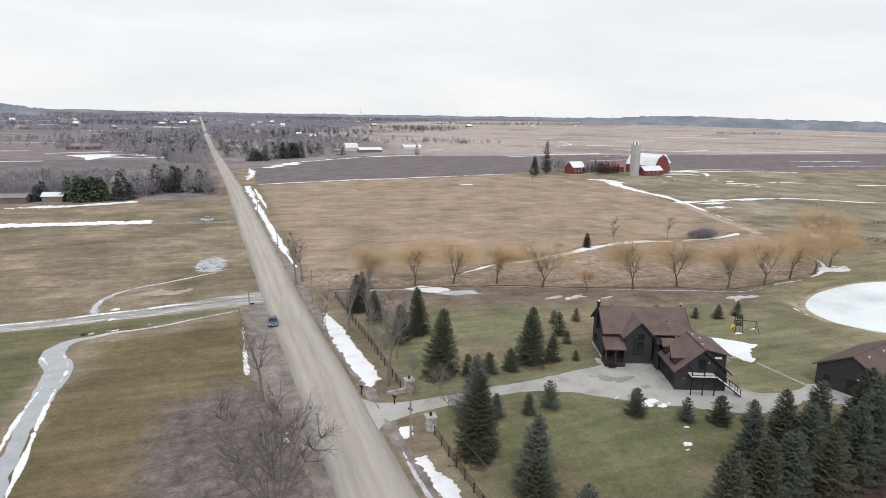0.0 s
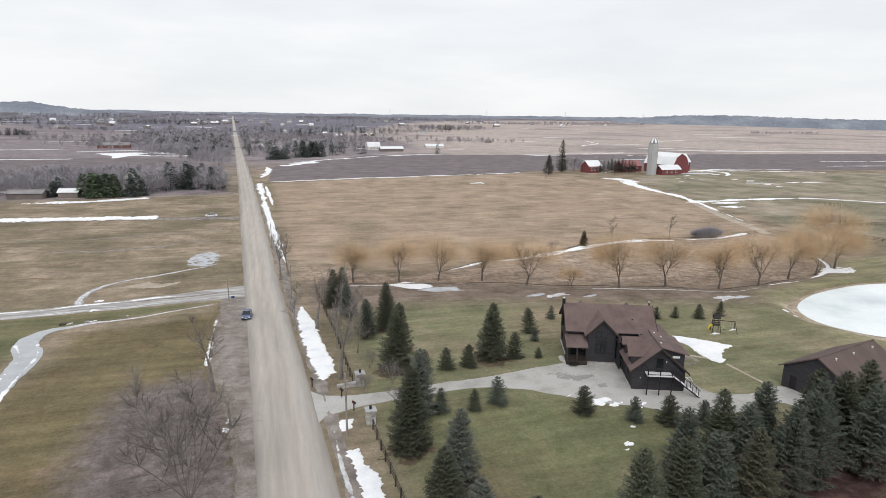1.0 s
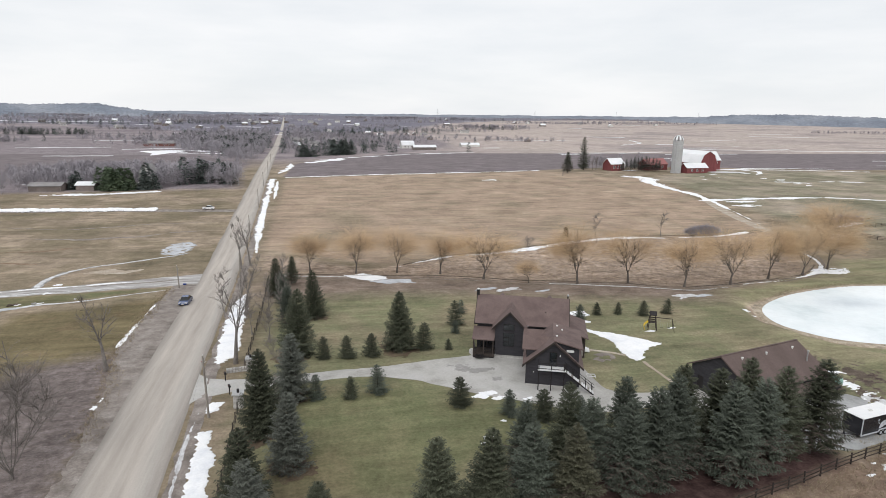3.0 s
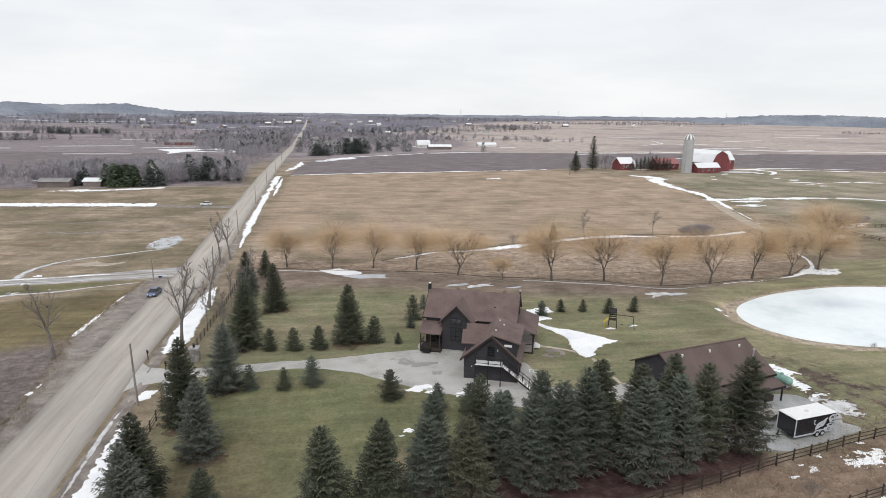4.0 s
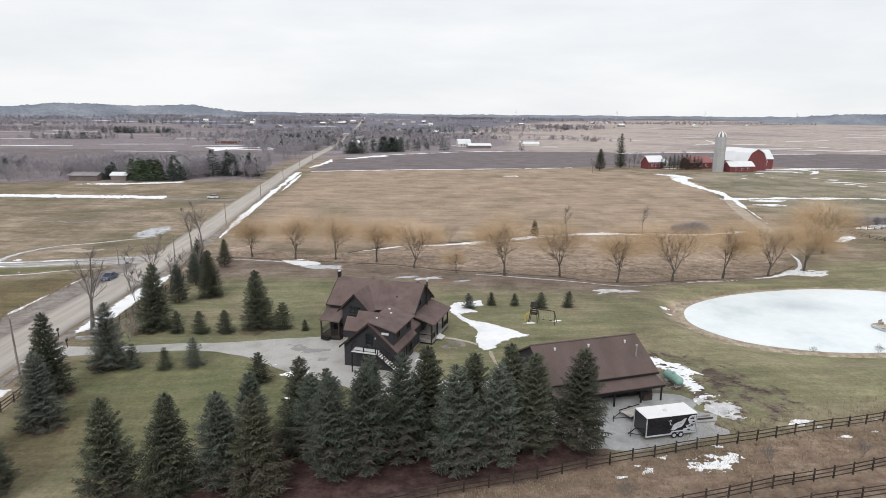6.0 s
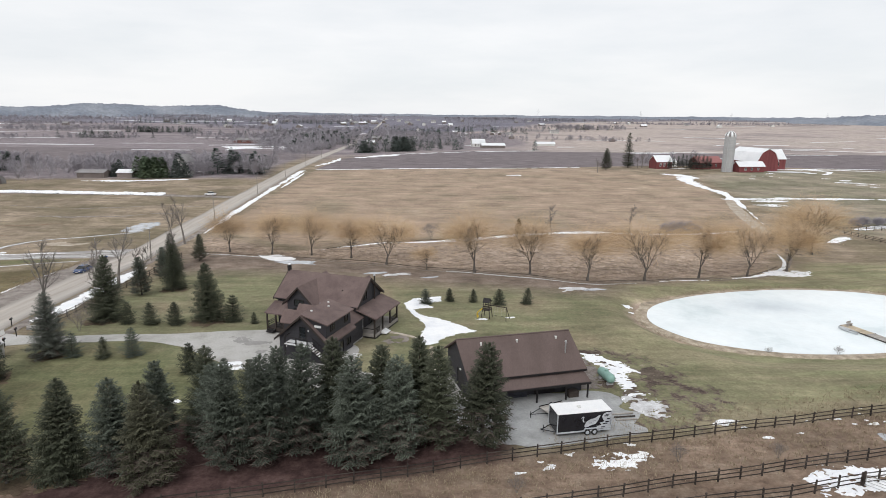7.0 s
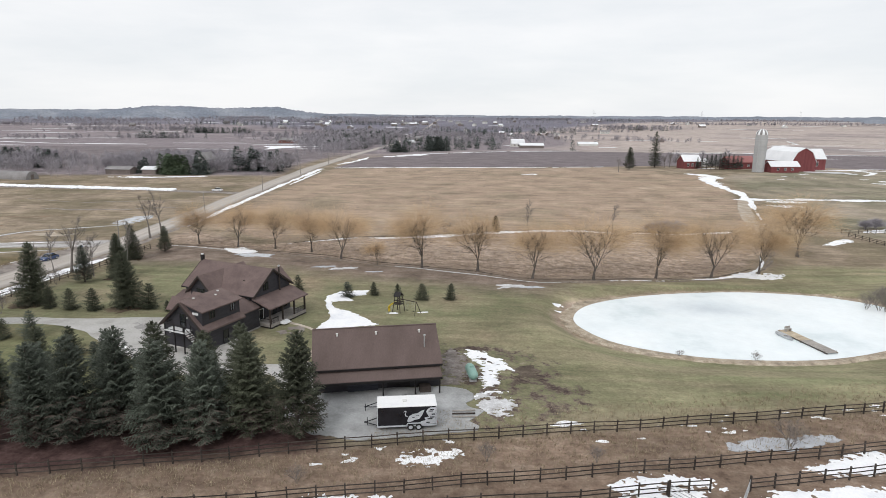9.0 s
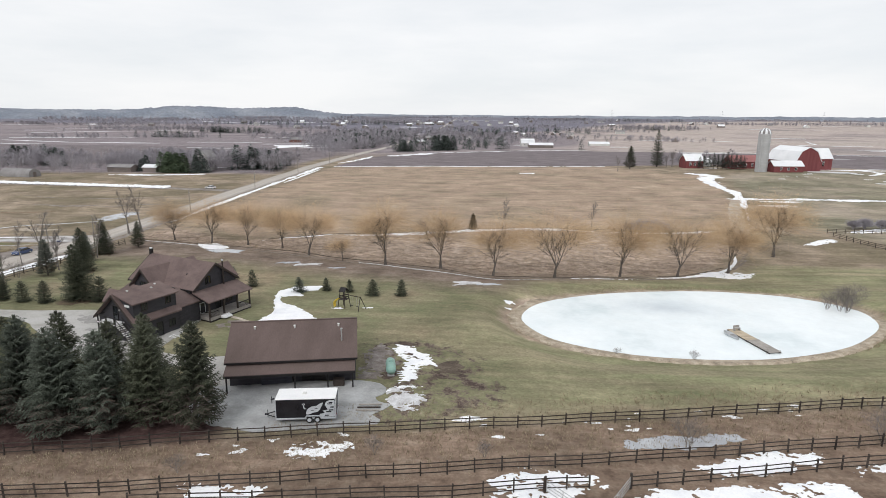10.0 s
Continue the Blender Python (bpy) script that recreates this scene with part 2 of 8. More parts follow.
M["lampglass"] = mat("pale_lamp_plastic", [(0.6, 0.6, 0.58), (0.7, 0.7, 0.68)], 1, 0.2, 4, 0.03)
M["redlens"] = mat("red_lens", [(0.35, 0.015, 0.012), (0.42, 0.02, 0.018)], 1, 0.2, 4, 0.03)
# paler and more lilac than near twigs: distance haze put into the colour
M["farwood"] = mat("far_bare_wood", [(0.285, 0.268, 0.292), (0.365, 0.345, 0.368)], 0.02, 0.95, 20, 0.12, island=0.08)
M["farpine"] = mat("far_conifer", [(0.078, 0.094, 0.088), (0.125, 0.146, 0.132)], 0.05, 0.95, 12, 0.25, island=0.3)
# blue-grey of the ridges is distance haze painted into the base colour
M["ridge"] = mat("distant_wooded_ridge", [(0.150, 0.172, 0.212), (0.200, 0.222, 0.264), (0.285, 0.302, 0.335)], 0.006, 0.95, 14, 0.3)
M["greyroof"] = mat("grey_house_roof", [(0.20, 0.19, 0.19), (0.30, 0.29, 0.29)], 0.2, 0.9, 12, 0.15)
M["housewall"] = mat("pale_house_wall", [(0.50, 0.49, 0.47), (0.62, 0.61, 0.59)], 0.2, 0.85, 10, 0.08, vary=0.25)
M["greywall"] = mat("dull_shed_wall", [(0.16, 0.135, 0.125), (0.24, 0.205, 0.19)], 0.3, 0.9, 10, 0.2, vary=0.2)

gm, gn, gl, gb = nodes_of("window_glass")
gb.inputs["Base Color"].default_value, gb.inputs["Roughness"].default_value = (0.03, 0.035, 0.04, 1), 0.04
gb.inputs["Transmission Weight"].default_value = 0.35
M["glass"] = gm


# ---------------------------------------------------------------- mesh helpers
def from_lists(name, verts, faces):
    me = bpy.data.meshes.new(name)
    me.from_pydata(verts, [], faces)
    me.update()
    return me


def part(name, bm, material, parent=None, label=""):
    """Links a bmesh (or a mesh) as one mesh object under parent."""
    if isinstance(bm, bmesh.types.BMesh):
        me = bpy.data.meshes.new(name)
        bmesh.ops.recalc_face_normals(bm, faces=bm.faces)
        bm.to_mesh(me)
        bm.free()
    else:
        me = bm
    if material is not None and not me.materials:
        me.materials.append(material)
    ob = new(name, me)
    if parent is not None:
        ob.parent = parent
    if label:
        ob["label"] = label
    return ob


def thing(name, m, label, category, group="", kind=""):
    ob = new(name)
    ob.empty_display_size = 0.3
    ob.matrix_basis = m
    return tagged(ob, label, category, group, kind)


def bm_new():
    return bmesh.new()


def box(bm, x0, x1, y0, y1, z0, z1, bevel=0.0):
    vs = [bm.verts.new((x, y, z)) for z in (z0, z1) for x, y in ((x0, y0), (x1, y0), (x1, y1), (x0, y1))]
    fs = [bm.faces.new([vs[i] for i in q]) for q in ((3, 2, 1, 0), (4, 5, 6, 7), (0, 1, 5, 4), (1, 2, 6, 5), (2, 3, 7, 6), (3, 0, 4, 7))]
    if bevel:
        es = {e for f in fs for e in f.edges}
        bmesh.ops.bevel(bm, geom=list(es), offset=bevel, segments=1, affect="EDGES")
    return bm


def slab(bm, pts, thick):
    """A sheet through 3 or 4 points, thickened straight down."""
    a = [bm.verts.new(p) for p in pts]
    b = [bm.verts.new((p[0], p[1], p[2] - thick)) for p in pts]
    k = len(pts)
    bm.faces.new(a)
    bm.faces.new(b[::-1])
    for i in range(k):
        bm.faces.new((a[i], b[i], b[(i + 1) % k], a[(i + 1) % k]))
    return bm


def tube(bm, p0, p1, r0, r1, n=8, caps=True):
    p0, p1 = Vector(p0), Vector(p1)
    d = (p1 - p0).normalized()
    s = d.orthogonal().normalized()
    t = d.cross(s)
    ra = [bm.verts.new(p0 + (s * math.cos(a) + t * math.sin(a)) * r0) for a in (2 * math.pi * i / n for i in range(n))]
    rb = [bm.verts.new(p1 + (s * math.cos(a) + t * math.sin(a)) * r1) for a in (2 * math.pi * i / n for i in range(n))]
    for i in range(n):
        bm.faces.new((ra[i], ra[(i + 1) % n], rb[(i + 1) % n], rb[i]))
    if caps:
        bm.faces.new(ra[::-1])
        bm.faces.new(rb)
    return bm


def prism(bm, outline, axis, a, b):
    """An outline of (p, z) pairs drawn out along 'x' or 'y' from a to b."""
    def at(p, z, q):
        return (q, p, z) if axis == "x" else (p, q, z)
    ra = [bm.verts.new(at(p, z, a)) for p, z in outline]
    rb = [bm.verts.new(at(p, z, b)) for p, z in outline]
    k = len(outline)
    for i in range(k):
        bm.faces.new((ra[i], ra[(i + 1) % k], rb[(i + 1) % k], rb[i]))
    bm.faces.new(ra[::-1])
    bm.faces.new(rb)
    return bm


def wall_bm(axis, at, thick, outline, holes=()):
    """An upright wall of (p, z) outline with rectangular openings (p0, p1, z0, z1) right through it."""
    bm = bm_new()
    edges = []
    for loop in [outline] + [[(h[0], h[2]), (h[1], h[2]), (h[1], h[3]), (h[0], h[3])] for h in holes]:
        vs = [bm.verts.new((at, p, z) if axis == "x" else (p, at, z)) for p, z in loop]
        edges += [bm.edges.new((vs[i], vs[(i + 1) % len(vs)])) for i in range(len(vs))]
    fs = [f for f in bmesh.ops.triangle_fill(bm, use_beauty=True, edges=edges)["geom"] if isinstance(f, bmesh.types.BMFace)]
    got = bmesh.ops.extrude_face_region(bm, geom=fs)["geom"]
    d = Vector((thick, 0, 0)) if axis == "x" else Vector((0, thick, 0))
    bmesh.ops.translate(bm, verts=[v for v in got if isinstance(v, bmesh.types.BMVert)], vec=d)
    return bm


def window(parent, axis, at, out, p0, p1, z0, z1, bars=(1, 1), frame_mat=None, name="window"):
    """A window in an opening: frame with glazing bars, one pane a light. out: +1 or -1, the way it faces."""
    fm = frame_mat or M["trim_dark"]
    w = 0.07
    bm = bm_new()
    lo, hi = sorted((at - 0.02 * out, at + 0.09 * out))

    def put(b, a0, a1, c0, c1, d0=lo, d1=hi):
        if axis == "x":
            box(b, d0, d1, a0, a1, c0, c1)
        else:
            box(b, a0, a1, d0, d1, c0, c1)
    put(bm, p0 - w, p0, z0 - w, z1 + w)
    put(bm, p1, p1 + w, z0 - w, z1 + w)
    put(bm, p0, p1, z1, z1 + w)
    put(bm, p0, p1, z0 - w, z0)
    nx, nz = bars
    dx, dz = (p1 - p0) / nx, (z1 - z0) / nz
    for i in range(1, nx):
        put(bm, p0 + i * dx - 0.03, p0 + i * dx + 0.03, z0, z1)
    for j in range(1, nz):
        for i in range(nx):
            put(bm, p0 + i * dx + (0.03 if i else 0), p0 + (i + 1) * dx - (0.03 if i < nx - 1 else 0), z0 + j * dz - 0.03, z0 + j * dz + 0.03)
    fr = part(name, bm, fm, parent)
    for i in range(nx):
        for j in range(nz):
            b = bm_new()
            put(b, p0 + i * dx + (0.03 if i else 0), p0 + (i + 1) * dx - (0.03 if i < nx - 1 else 0), z0 + j * dz + (0.03 if j else 0),
                z0 + (j + 1) * dz - (0.03 if j < nz - 1 else 0), at + 0.01 * out, at + 0.02 * out) if out > 0 else \
                put(b, p0 + i * dx + (0.03 if i else 0), p0 + (i + 1) * dx - (0.03 if i < nx - 1 else 0), z0 + j * dz + (0.03 if j else 0),
                    z0 + (j + 1) * dz - (0.03 if j < nz - 1 else 0), at - 0.02, at - 0.01)
            part("pane", b, M["glass"], fr)
    return fr


# ---------------------------------------------------------------- the lie of the land
PROFILE_Y = [-50, 55, 80, 135, 170, 240, 350, 500, 850, 1500, 2500, 3500, 5000]
PROFILE_Z = [1.5, 1.5, 1.3, -0.5, -0.3, 0.5, 1.6, 0, -6, -5, 10, 24, 34]
POND_X, POND_Y, POND_A, POND_B, POND_TURN, ICE_Z = 153.0, 91.0, 29.6, 16.5, radians(12), -0.9


def pond_d(x, y):
    u = ((x - POND_X) * math.cos(POND_TURN) + (y - POND_Y) * math.sin(POND_TURN)) / POND_A
    v = (-(x - POND_X) * math.sin(POND_TURN) + (y - POND_Y) * math.cos(POND_TURN)) / POND_B
    a = np.arctan2(v, u)
    wob = 1 + 0.025 * np.sin(3 * a + 0.6) + 0.006 * np.sin(5 * a + 2.0) + 0.003 * np.sin(11 * a)
    return np.hypot(u, v) / wob


def pond_point(a, r):
    u, v = POND_A * r * math.cos(a), POND_B * r * math.sin(a)
    return (POND_X + u * math.cos(POND_TURN) - v * math.sin(POND_TURN), POND_Y + u * math.sin(POND_TURN) + v * math.cos(POND_TURN))


def land(x, y):
    x, y = np.asarray(x, float), np.asarray(y, float)
    z = np.interp(y, PROFILE_Y, PROFILE_Z)
    z = z + 1.7 * np.exp(-((x - 275) / 90) ** 2 - ((y - 355) / 90) ** 2)
    z = z - 1.1 * np.exp(-((x - 160) / 28) ** 2 - ((y - 120) / 22) ** 2)
    z = z + 1.0 * np.exp(-((x + 33) / 13) ** 2 - ((y - 186) / 6) ** 2) + 0.7 * np.exp(-((x + 14) / 10) ** 2 - ((y - 205) / 6) ** 2) + 0.8 * np.exp(-((x + 52) / 12) ** 2 - ((y - 168) / 6) ** 2)
    near = np.exp(-((x - 80) / 400) ** 2 - ((y - 150) / 300) ** 2)
    z = z + near * (0.12 * np.sin(x * 0.13 + 1.2) * np.cos(y * 0.11) + 0.06 * np.sin(x * 0.41 + y * 0.23))
    shore = 1.20 + 0.62 * np.clip((96 - y) / 16, 0, 1) * np.clip((x - 118) / 14, 0, 1) + 0.14 * np.clip((140 - x) / 12, 0, 1)
    s = np.clip((shore - pond_d(x, y)) / (shore - 1.02), 0, 1)
    s = s * s * (3 - 2 * s)
    return z * (1 - s) + (ICE_Z - 0.25) * s


def lz(x, y):
    return float(land(x, y))


def road_x(y):
    return np.where(y < 345, 17.25 - 0.0388 * y, 3.864 - 0.0425 * (y - 345))


def sd_poly(x, y, poly):
    """Signed distance to a closed outline, positive inside."""
    d = np.full(x.shape, 1e9)
    inside = np.zeros(x.shape, bool)
    k = len(poly)
    for i in range(k):
        (ax, ay), (bx, by) = poly[i], poly[(i + 1) % k]
        ex, ey = bx - ax, by - ay
        t = np.clip(((x - ax) * ex + (y - ay) * ey) / (ex * ex + ey * ey), 0, 1)
        d = np.minimum(d, np.hypot(x - ax - t * ex, y - ay - t * ey))
        cross = (ay > y) != (by > y)
        xi = ax + (y - ay) * ex / (ey if abs(ey) > 1e-9 else 1e-9)
        inside ^= cross & (x < xi)
    return np.where(inside, d, -d)


def spaced(lo, hi, step, far_lo, far_hi, grow=1.14):
    c = list(np.arange(lo, hi + 0.01, step))
    d = step
    while c[-1] < far_hi:
        d *= grow
        c.append(min(c[-1] + d, far_hi))
    d = step
    while c[0] > far_lo:
        d *= grow
        c.insert(0, max(c[0] - d, far_lo))
    return np.array(c)


COVER = {
    "lawn": [(26, 36), (95, 43), (128, 50), (170, 59), (240, 72), (240, 128), (180, 132), (158, 117), (136, 110), (117, 107), (104, 112), (86, 117), (66, 125), (44, 130), (25, 132)],
    "westlawn": [(-24, 20), (4, 20), (5, 122), (-8, 117), (-22, 115), (-20, 100), (-23, 88)],
    "tanfield": [(20, 168), (18, 348), (70, 364), (184, 382), (214, 340), (228, 325), (212, 243), (190, 176), (150, 172), (115, 168), (85, 158), (50, 146)],
    "strawmeadow": [(22, 140), (44, 134), (66, 129), (86, 121), (104, 116), (117, 111), (136, 114), (160, 122), (185, 150), (190, 172), (148, 168), (113, 165), (84, 155), (47, 141), (21, 160)],
    "plough": [(16, 357), (70, 371), (184, 389), (240, 402), (330, 400), (420, 380), (900, 360), (1500, 500), (900, 620), (400, 640), (220, 640), (120, 640), (20, 470)],
    "plough_w": [(-16, 360), (-14, 470), (-70, 600), (-300, 640), (-600, 560), (-600, 380), (-140, 345)],
    "pasture": [(224, 255), (236, 322), (262, 345), (330, 372), (480, 350), (600, 240), (420, 150), (230, 150), (212, 185)],
    "paddock": [(26, -40), (26, 34), (60, 39), (95, 41.5), (128, 48), (170, 57), (260, 77), (300, -40)],
    "backlawn": [(24, 116), (45, 117), (66, 114), (86, 106), (104, 102), (118, 98), (122, 104), (126, 110), (140, 116), (118, 113), (104, 117), (86, 122), (66, 130), (44, 136), (22, 140)],
    "litter": [(46, 30.5), (52, 31.6), (61, 33.7), (74.3, 36.4), (84, 38.8), (92, 41), (93, 46), (88, 50), (78, 51), (66, 49), (57, 49), (51, 42)],
    "woodfloor": [(-4, 306), (-12, 372), (-20, 480), (-60, 640), (-300, 1000), (-700, 1100), (-700, 640), (-300, 640), (-70, 600), (-22, 470), (-20, 380), (-140, 345), (-200, 340), (-200, 285), (-90, 298)],
    "eastwood": [(14, 640), (120, 640), (240, 900), (260, 1300), (-100, 1600), (-300, 1200), (-30, 900)],
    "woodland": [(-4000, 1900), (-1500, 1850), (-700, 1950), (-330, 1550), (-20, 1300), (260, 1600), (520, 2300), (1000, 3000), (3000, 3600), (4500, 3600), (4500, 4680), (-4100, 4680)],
    "frontlawn": [(29, 40), (46, 43), (60, 50), (78, 54), (64, 58.5), (55, 63), (47, 69), (36, 71), (28, 69)],
    "brush": [(6.3, 91.5), (1.1, 88), (-7.8, 84), (-9.5, 67), (-8, 55), (-7, 20), (12, 20), (11, 45), (10.2, 62), (8, 80)],
    "ditchgreen": [(4, 131), (-10, 129.5), (-24, 127.8), (-60, 125.5), (-70, 60), (-26, 60), (-28, 90), (-28, 104), (-29, 118), (-15, 123), (0, 129)],
    "mud": [(106, 47), (109, 45.5), (116, 48.5), (120, 53), (117.5, 60), (114.5, 67), (109, 69), (103, 70), (100.5, 65.5), (103.5, 62), (104.4, 55)],
}
xs = spaced(-70, 310, 2.0, -4200, 4600)
ys = spaced(16, 400, 2.0, -400, 4700)
gx, gy = np.meshgrid(xs, ys)
gz = land(gx, gy)
nx_, ny_ = len(xs), len(ys)
gv = np.stack([gx, gy, gz], -1).reshape(-1, 3)
idx = np.arange(nx_ * ny_).reshape(ny_, nx_)
gf = np.stack([idx[:-1, :-1], idx[:-1, 1:], idx[1:, 1:], idx[1:, :-1]], -1).reshape(-1, 4)
ground_mesh = from_lists("ground", gv.tolist(), gf.tolist())
for key, poly in COVER.items():
    at_ = ground_mesh.attributes.new(key, "FLOAT", "POINT")
    at_.data.foreach_set("value", np.clip(sd_poly(gx, gy, poly), -60, 60).reshape(-1).astype(np.float32))
at_ = ground_mesh.attributes.new("bank", "FLOAT", "POINT")
at_.data.foreach_set("value", np.clip((1.085 + 0.07 * np.clip((136 - gx) / 12, 0, 1) - pond_d(gx, gy)) * 14, -60, 60).reshape(-1).astype(np.float32))
ground_mesh.polygons.foreach_set("use_smooth", [True] * len(ground_mesh.polygons))

m, n, l, b = nodes_of("ground_cover")
pos = n.new("ShaderNodeNewGeometry").outputs["Position"]
flat = n.new("ShaderNodeMapping")
flat.inputs["Scale"].default_value = (1, 1, 0)
l.new(pos, flat.inputs["Vector"])
P = flat.outputs[0]
stretch_x = n.new("ShaderNodeMapping")
stretch_x.inputs["Scale"].default_value = (0.12, 1, 0)
stretch_x.inputs["Rotation"].default_value = (0, 0, radians(8))
l.new(pos, stretch_x.inputs["Vector"])
PX = stretch_x.outputs[0]
broad = noise_node(n, l, P, 0.035, 6, 0.62)
mid = noise_node(n, l, P, 0.22, 6, 0.65)
fine = noise_node(n, l, P, 2.6, 5, 0.7)
rows_ = noise_node(n, l, PX, 0.9, 5, 0.65)
edge = math_node(n, l, "SUBTRACT", noise_node(n, l, P, 0.35, 6, 0.7), 0.5)


def cover(col, key, tint, soft=1.5, ragged=8.0):
    a = n.new("ShaderNodeAttribute")
    a.attribute_name = key
    v = math_node(n, l, "ADD", a.outputs["Fac"], math_node(n, l, "MULTIPLY", edge, ragged))
    f = math_node(n, l, "ADD", math_node(n, l, "DIVIDE", v, 2 * soft), 0.5, True)
    return mix_node(n, l, f, col, tint)


far_tan = ramp_node(n, l, noise_node(n, l, P, 0.0045, 7, 0.62), [(0.28, (0.215, 0.200, 0.178)), (0.42, (0.290, 0.262, 0.222)), (0.52, (0.395, 0.350, 0.282)), (0.64, (0.350, 0.322, 0.255)), (0.76, (0.260, 0.240, 0.206))])
meadow_b = ramp_node(n, l, broad, [(0.28, (0.110, 0.100, 0.058)), (0.40, (0.170, 0.156, 0.088)), (0.50, (0.225, 0.196, 0.124)), (0.58, (0.350, 0.300, 0.208)), (0.66, (0.205, 0.178, 0.108)), (0.76, (0.125, 0.098, 0.068))])
meadow = ramp_node(n, l, mid, [(0.28, (0.125, 0.112, 0.078)), (0.5, (0.215, 0.188, 0.130)), (0.72, (0.34, 0.298, 0.215))])
meadow = mix_node(n, l, 1.0, mix_node(n, l, 0.68, meadow, meadow_b), (0.94, 0.91, 0.85), "MULTIPLY")
sep = n.new("ShaderNodeSeparateXYZ")
l.new(pos, sep.inputs[0])
far_west = ramp_node(n, l, noise_node(n, l, PX, 0.03, 6, 0.6), [(0.30, (0.158, 0.142, 0.140)), (0.48, (0.212, 0.192, 0.182)), (0.60, (0.265, 0.240, 0.218)), (0.74, (0.330, 0.300, 0.258))])
far_tan = mix_node(n, l, math_node(n, l, "DIVIDE", math_node(n, l, "SUBTRACT", sep.outputs[0], 20.0), 320.0, True), far_west, far_tan)
farness = math_node(n, l, "DIVIDE", math_node(n, l, "SUBTRACT", sep.outputs[1], 400.0), 150.0, True)
col = mix_node(n, l, farness, meadow, far_tan)
lawn = ramp_node(n, l, broad, [(0.32, (0.262, 0.214, 0.122)), (0.43, (0.200, 0.192, 0.100)), (0.53, (0.152, 0.174, 0.078)), (0.60, (0.192, 0.188, 0.098)), (0.70, (0.250, 0.208, 0.120))])
lawn_e = ramp_node(n, l, noise_node(n, l, PX, 0.17, 7, 0.66), [(0.30, (0.160, 0.195, 0.080)), (0.46, (0.218, 0.232, 0.110)), (0.60, (0.275, 0.255, 0.140)), (0.74, (0.330, 0.288, 0.180))])
eastness = math_node(n, l, "DIVIDE", math_node(n, l, "SUBTRACT", sep.outputs[0], 104.0), 30.0, True)
lawn = mix_node(n, l, eastness, lawn, lawn_e)
lawn = mix_node(n, l, 0.35, lawn, ramp_node(n, l, mid, [(0.3, (0.135, 0.150, 0.070)), (0.7, (0.235, 0.200, 0.120))]))
west = ramp_node(n, l, broad, [(0.30, (0.205, 0.146, 0.074)), (0.44, (0.146, 0.126, 0.058)), (0.56, (0.140, 0.120, 0.055)), (0.70, (0.210, 0.148, 0.078))])
tan = mix_node(n, l, 0.74, ramp_node(n, l, rows_, [(0.30, (0.185, 0.142, 0.086)), (0.5, (0.300, 0.238, 0.150)), (0.70, (0.42, 0.345, 0.235))]),
               ramp_node(n, l, broad, [(0.30, (0.190, 0.166, 0.098)), (0.41, (0.250, 0.208, 0.128)), (0.50, (0.325, 0.250, 0.162)), (0.58, (0.285, 0.232, 0.142)), (0.70, (0.410, 0.335, 0.225))]))
strawm = ramp_node(n, l, noise_node(n, l, P, 0.4, 7, 0.72), [(0.32, (0.165, 0.124, 0.078)), (0.5, (0.295, 0.236, 0.158)), (0.68, (0.42, 0.350, 0.248))])
plough = ramp_node(n, l, rows_, [(0.28, (0.118, 0.105, 0.098)), (0.5, (0.162, 0.146, 0.136)), (0.74, (0.220, 0.200, 0.186))])
pasture = ramp_node(n, l, noise_node(n, l, P, 0.030, 7, 0.62), [(0.3, (0.120, 0.120, 0.070)), (0.44, (0.185, 0.182, 0.110)), (0.56, (0.265, 0.240, 0.158)), (0.74, (0.36, 0.315, 0.225))])
paddock = ramp_node(n, l, noise_node(n, l, P, 0.5, 8, 0.75), [(0.30, (0.100, 0.072, 0.050)), (0.43, (0.190, 0.140, 0.098)), (0.52, (0.250, 0.192, 0.136)), (0.60, (0.300, 0.248, 0.180)), (0.72, (0.43, 0.37, 0.285))])
paddock = mix_node(n, l, 0.35, paddock, ramp_node(n, l, noise_node(n, l, PX, 0.8, 6, 0.7), [(0.32, (0.115, 0.088, 0.062)), (0.5, (0.230, 0.180, 0.128)), (0.68, (0.37, 0.31, 0.23))]))
litter = ramp_node(n, l, noise_node(n, l, P, 0.6, 6, 0.7), [(0.3, (0.046, 0.028, 0.023)), (0.52, (0.080, 0.049, 0.040)), (0.72, (0.120, 0.080, 0.063))])
mud = ramp_node(n, l, noise_node(n, l, P, 0.42, 8, 0.74), [(0.34, (0.048, 0.035, 0.028)), (0.43, (0.085, 0.066, 0.050)), (0.48, (0.150, 0.128, 0.086)), (0.52, (0.150, 0.158, 0.076)), (0.62, (0.185, 0.184, 0.096)), (0.70, (0.250, 0.222, 0.150)), (0.80, (0.32, 0.29, 0.24))])
bank = ramp_node(n, l, mid, [(0.3, (0.24, 0.19, 0.125)), (0.7, (0.41, 0.335, 0.235))])
col = cover(col, "plough", plough, 1.0, 6)
col = cover(col, "plough_w", plough, 3.0, 14)
# greyed and lightened in the colour itself, imitating haze over the far wood
woodfloor = ramp_node(n, l, mid, [(0.3, (0.160, 0.146, 0.140)), (0.7, (0.265, 0.240, 0.225))])
col = cover(col, "woodfloor", woodfloor, 6.0, 20)
col = cover(col, "eastwood", woodfloor, 10.0, 30)
# blue-grey tones here paint distance haze over the wooded slopes
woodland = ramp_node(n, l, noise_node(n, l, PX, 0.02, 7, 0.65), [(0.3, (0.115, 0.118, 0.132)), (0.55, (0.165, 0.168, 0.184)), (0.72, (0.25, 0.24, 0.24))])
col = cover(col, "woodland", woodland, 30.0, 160)
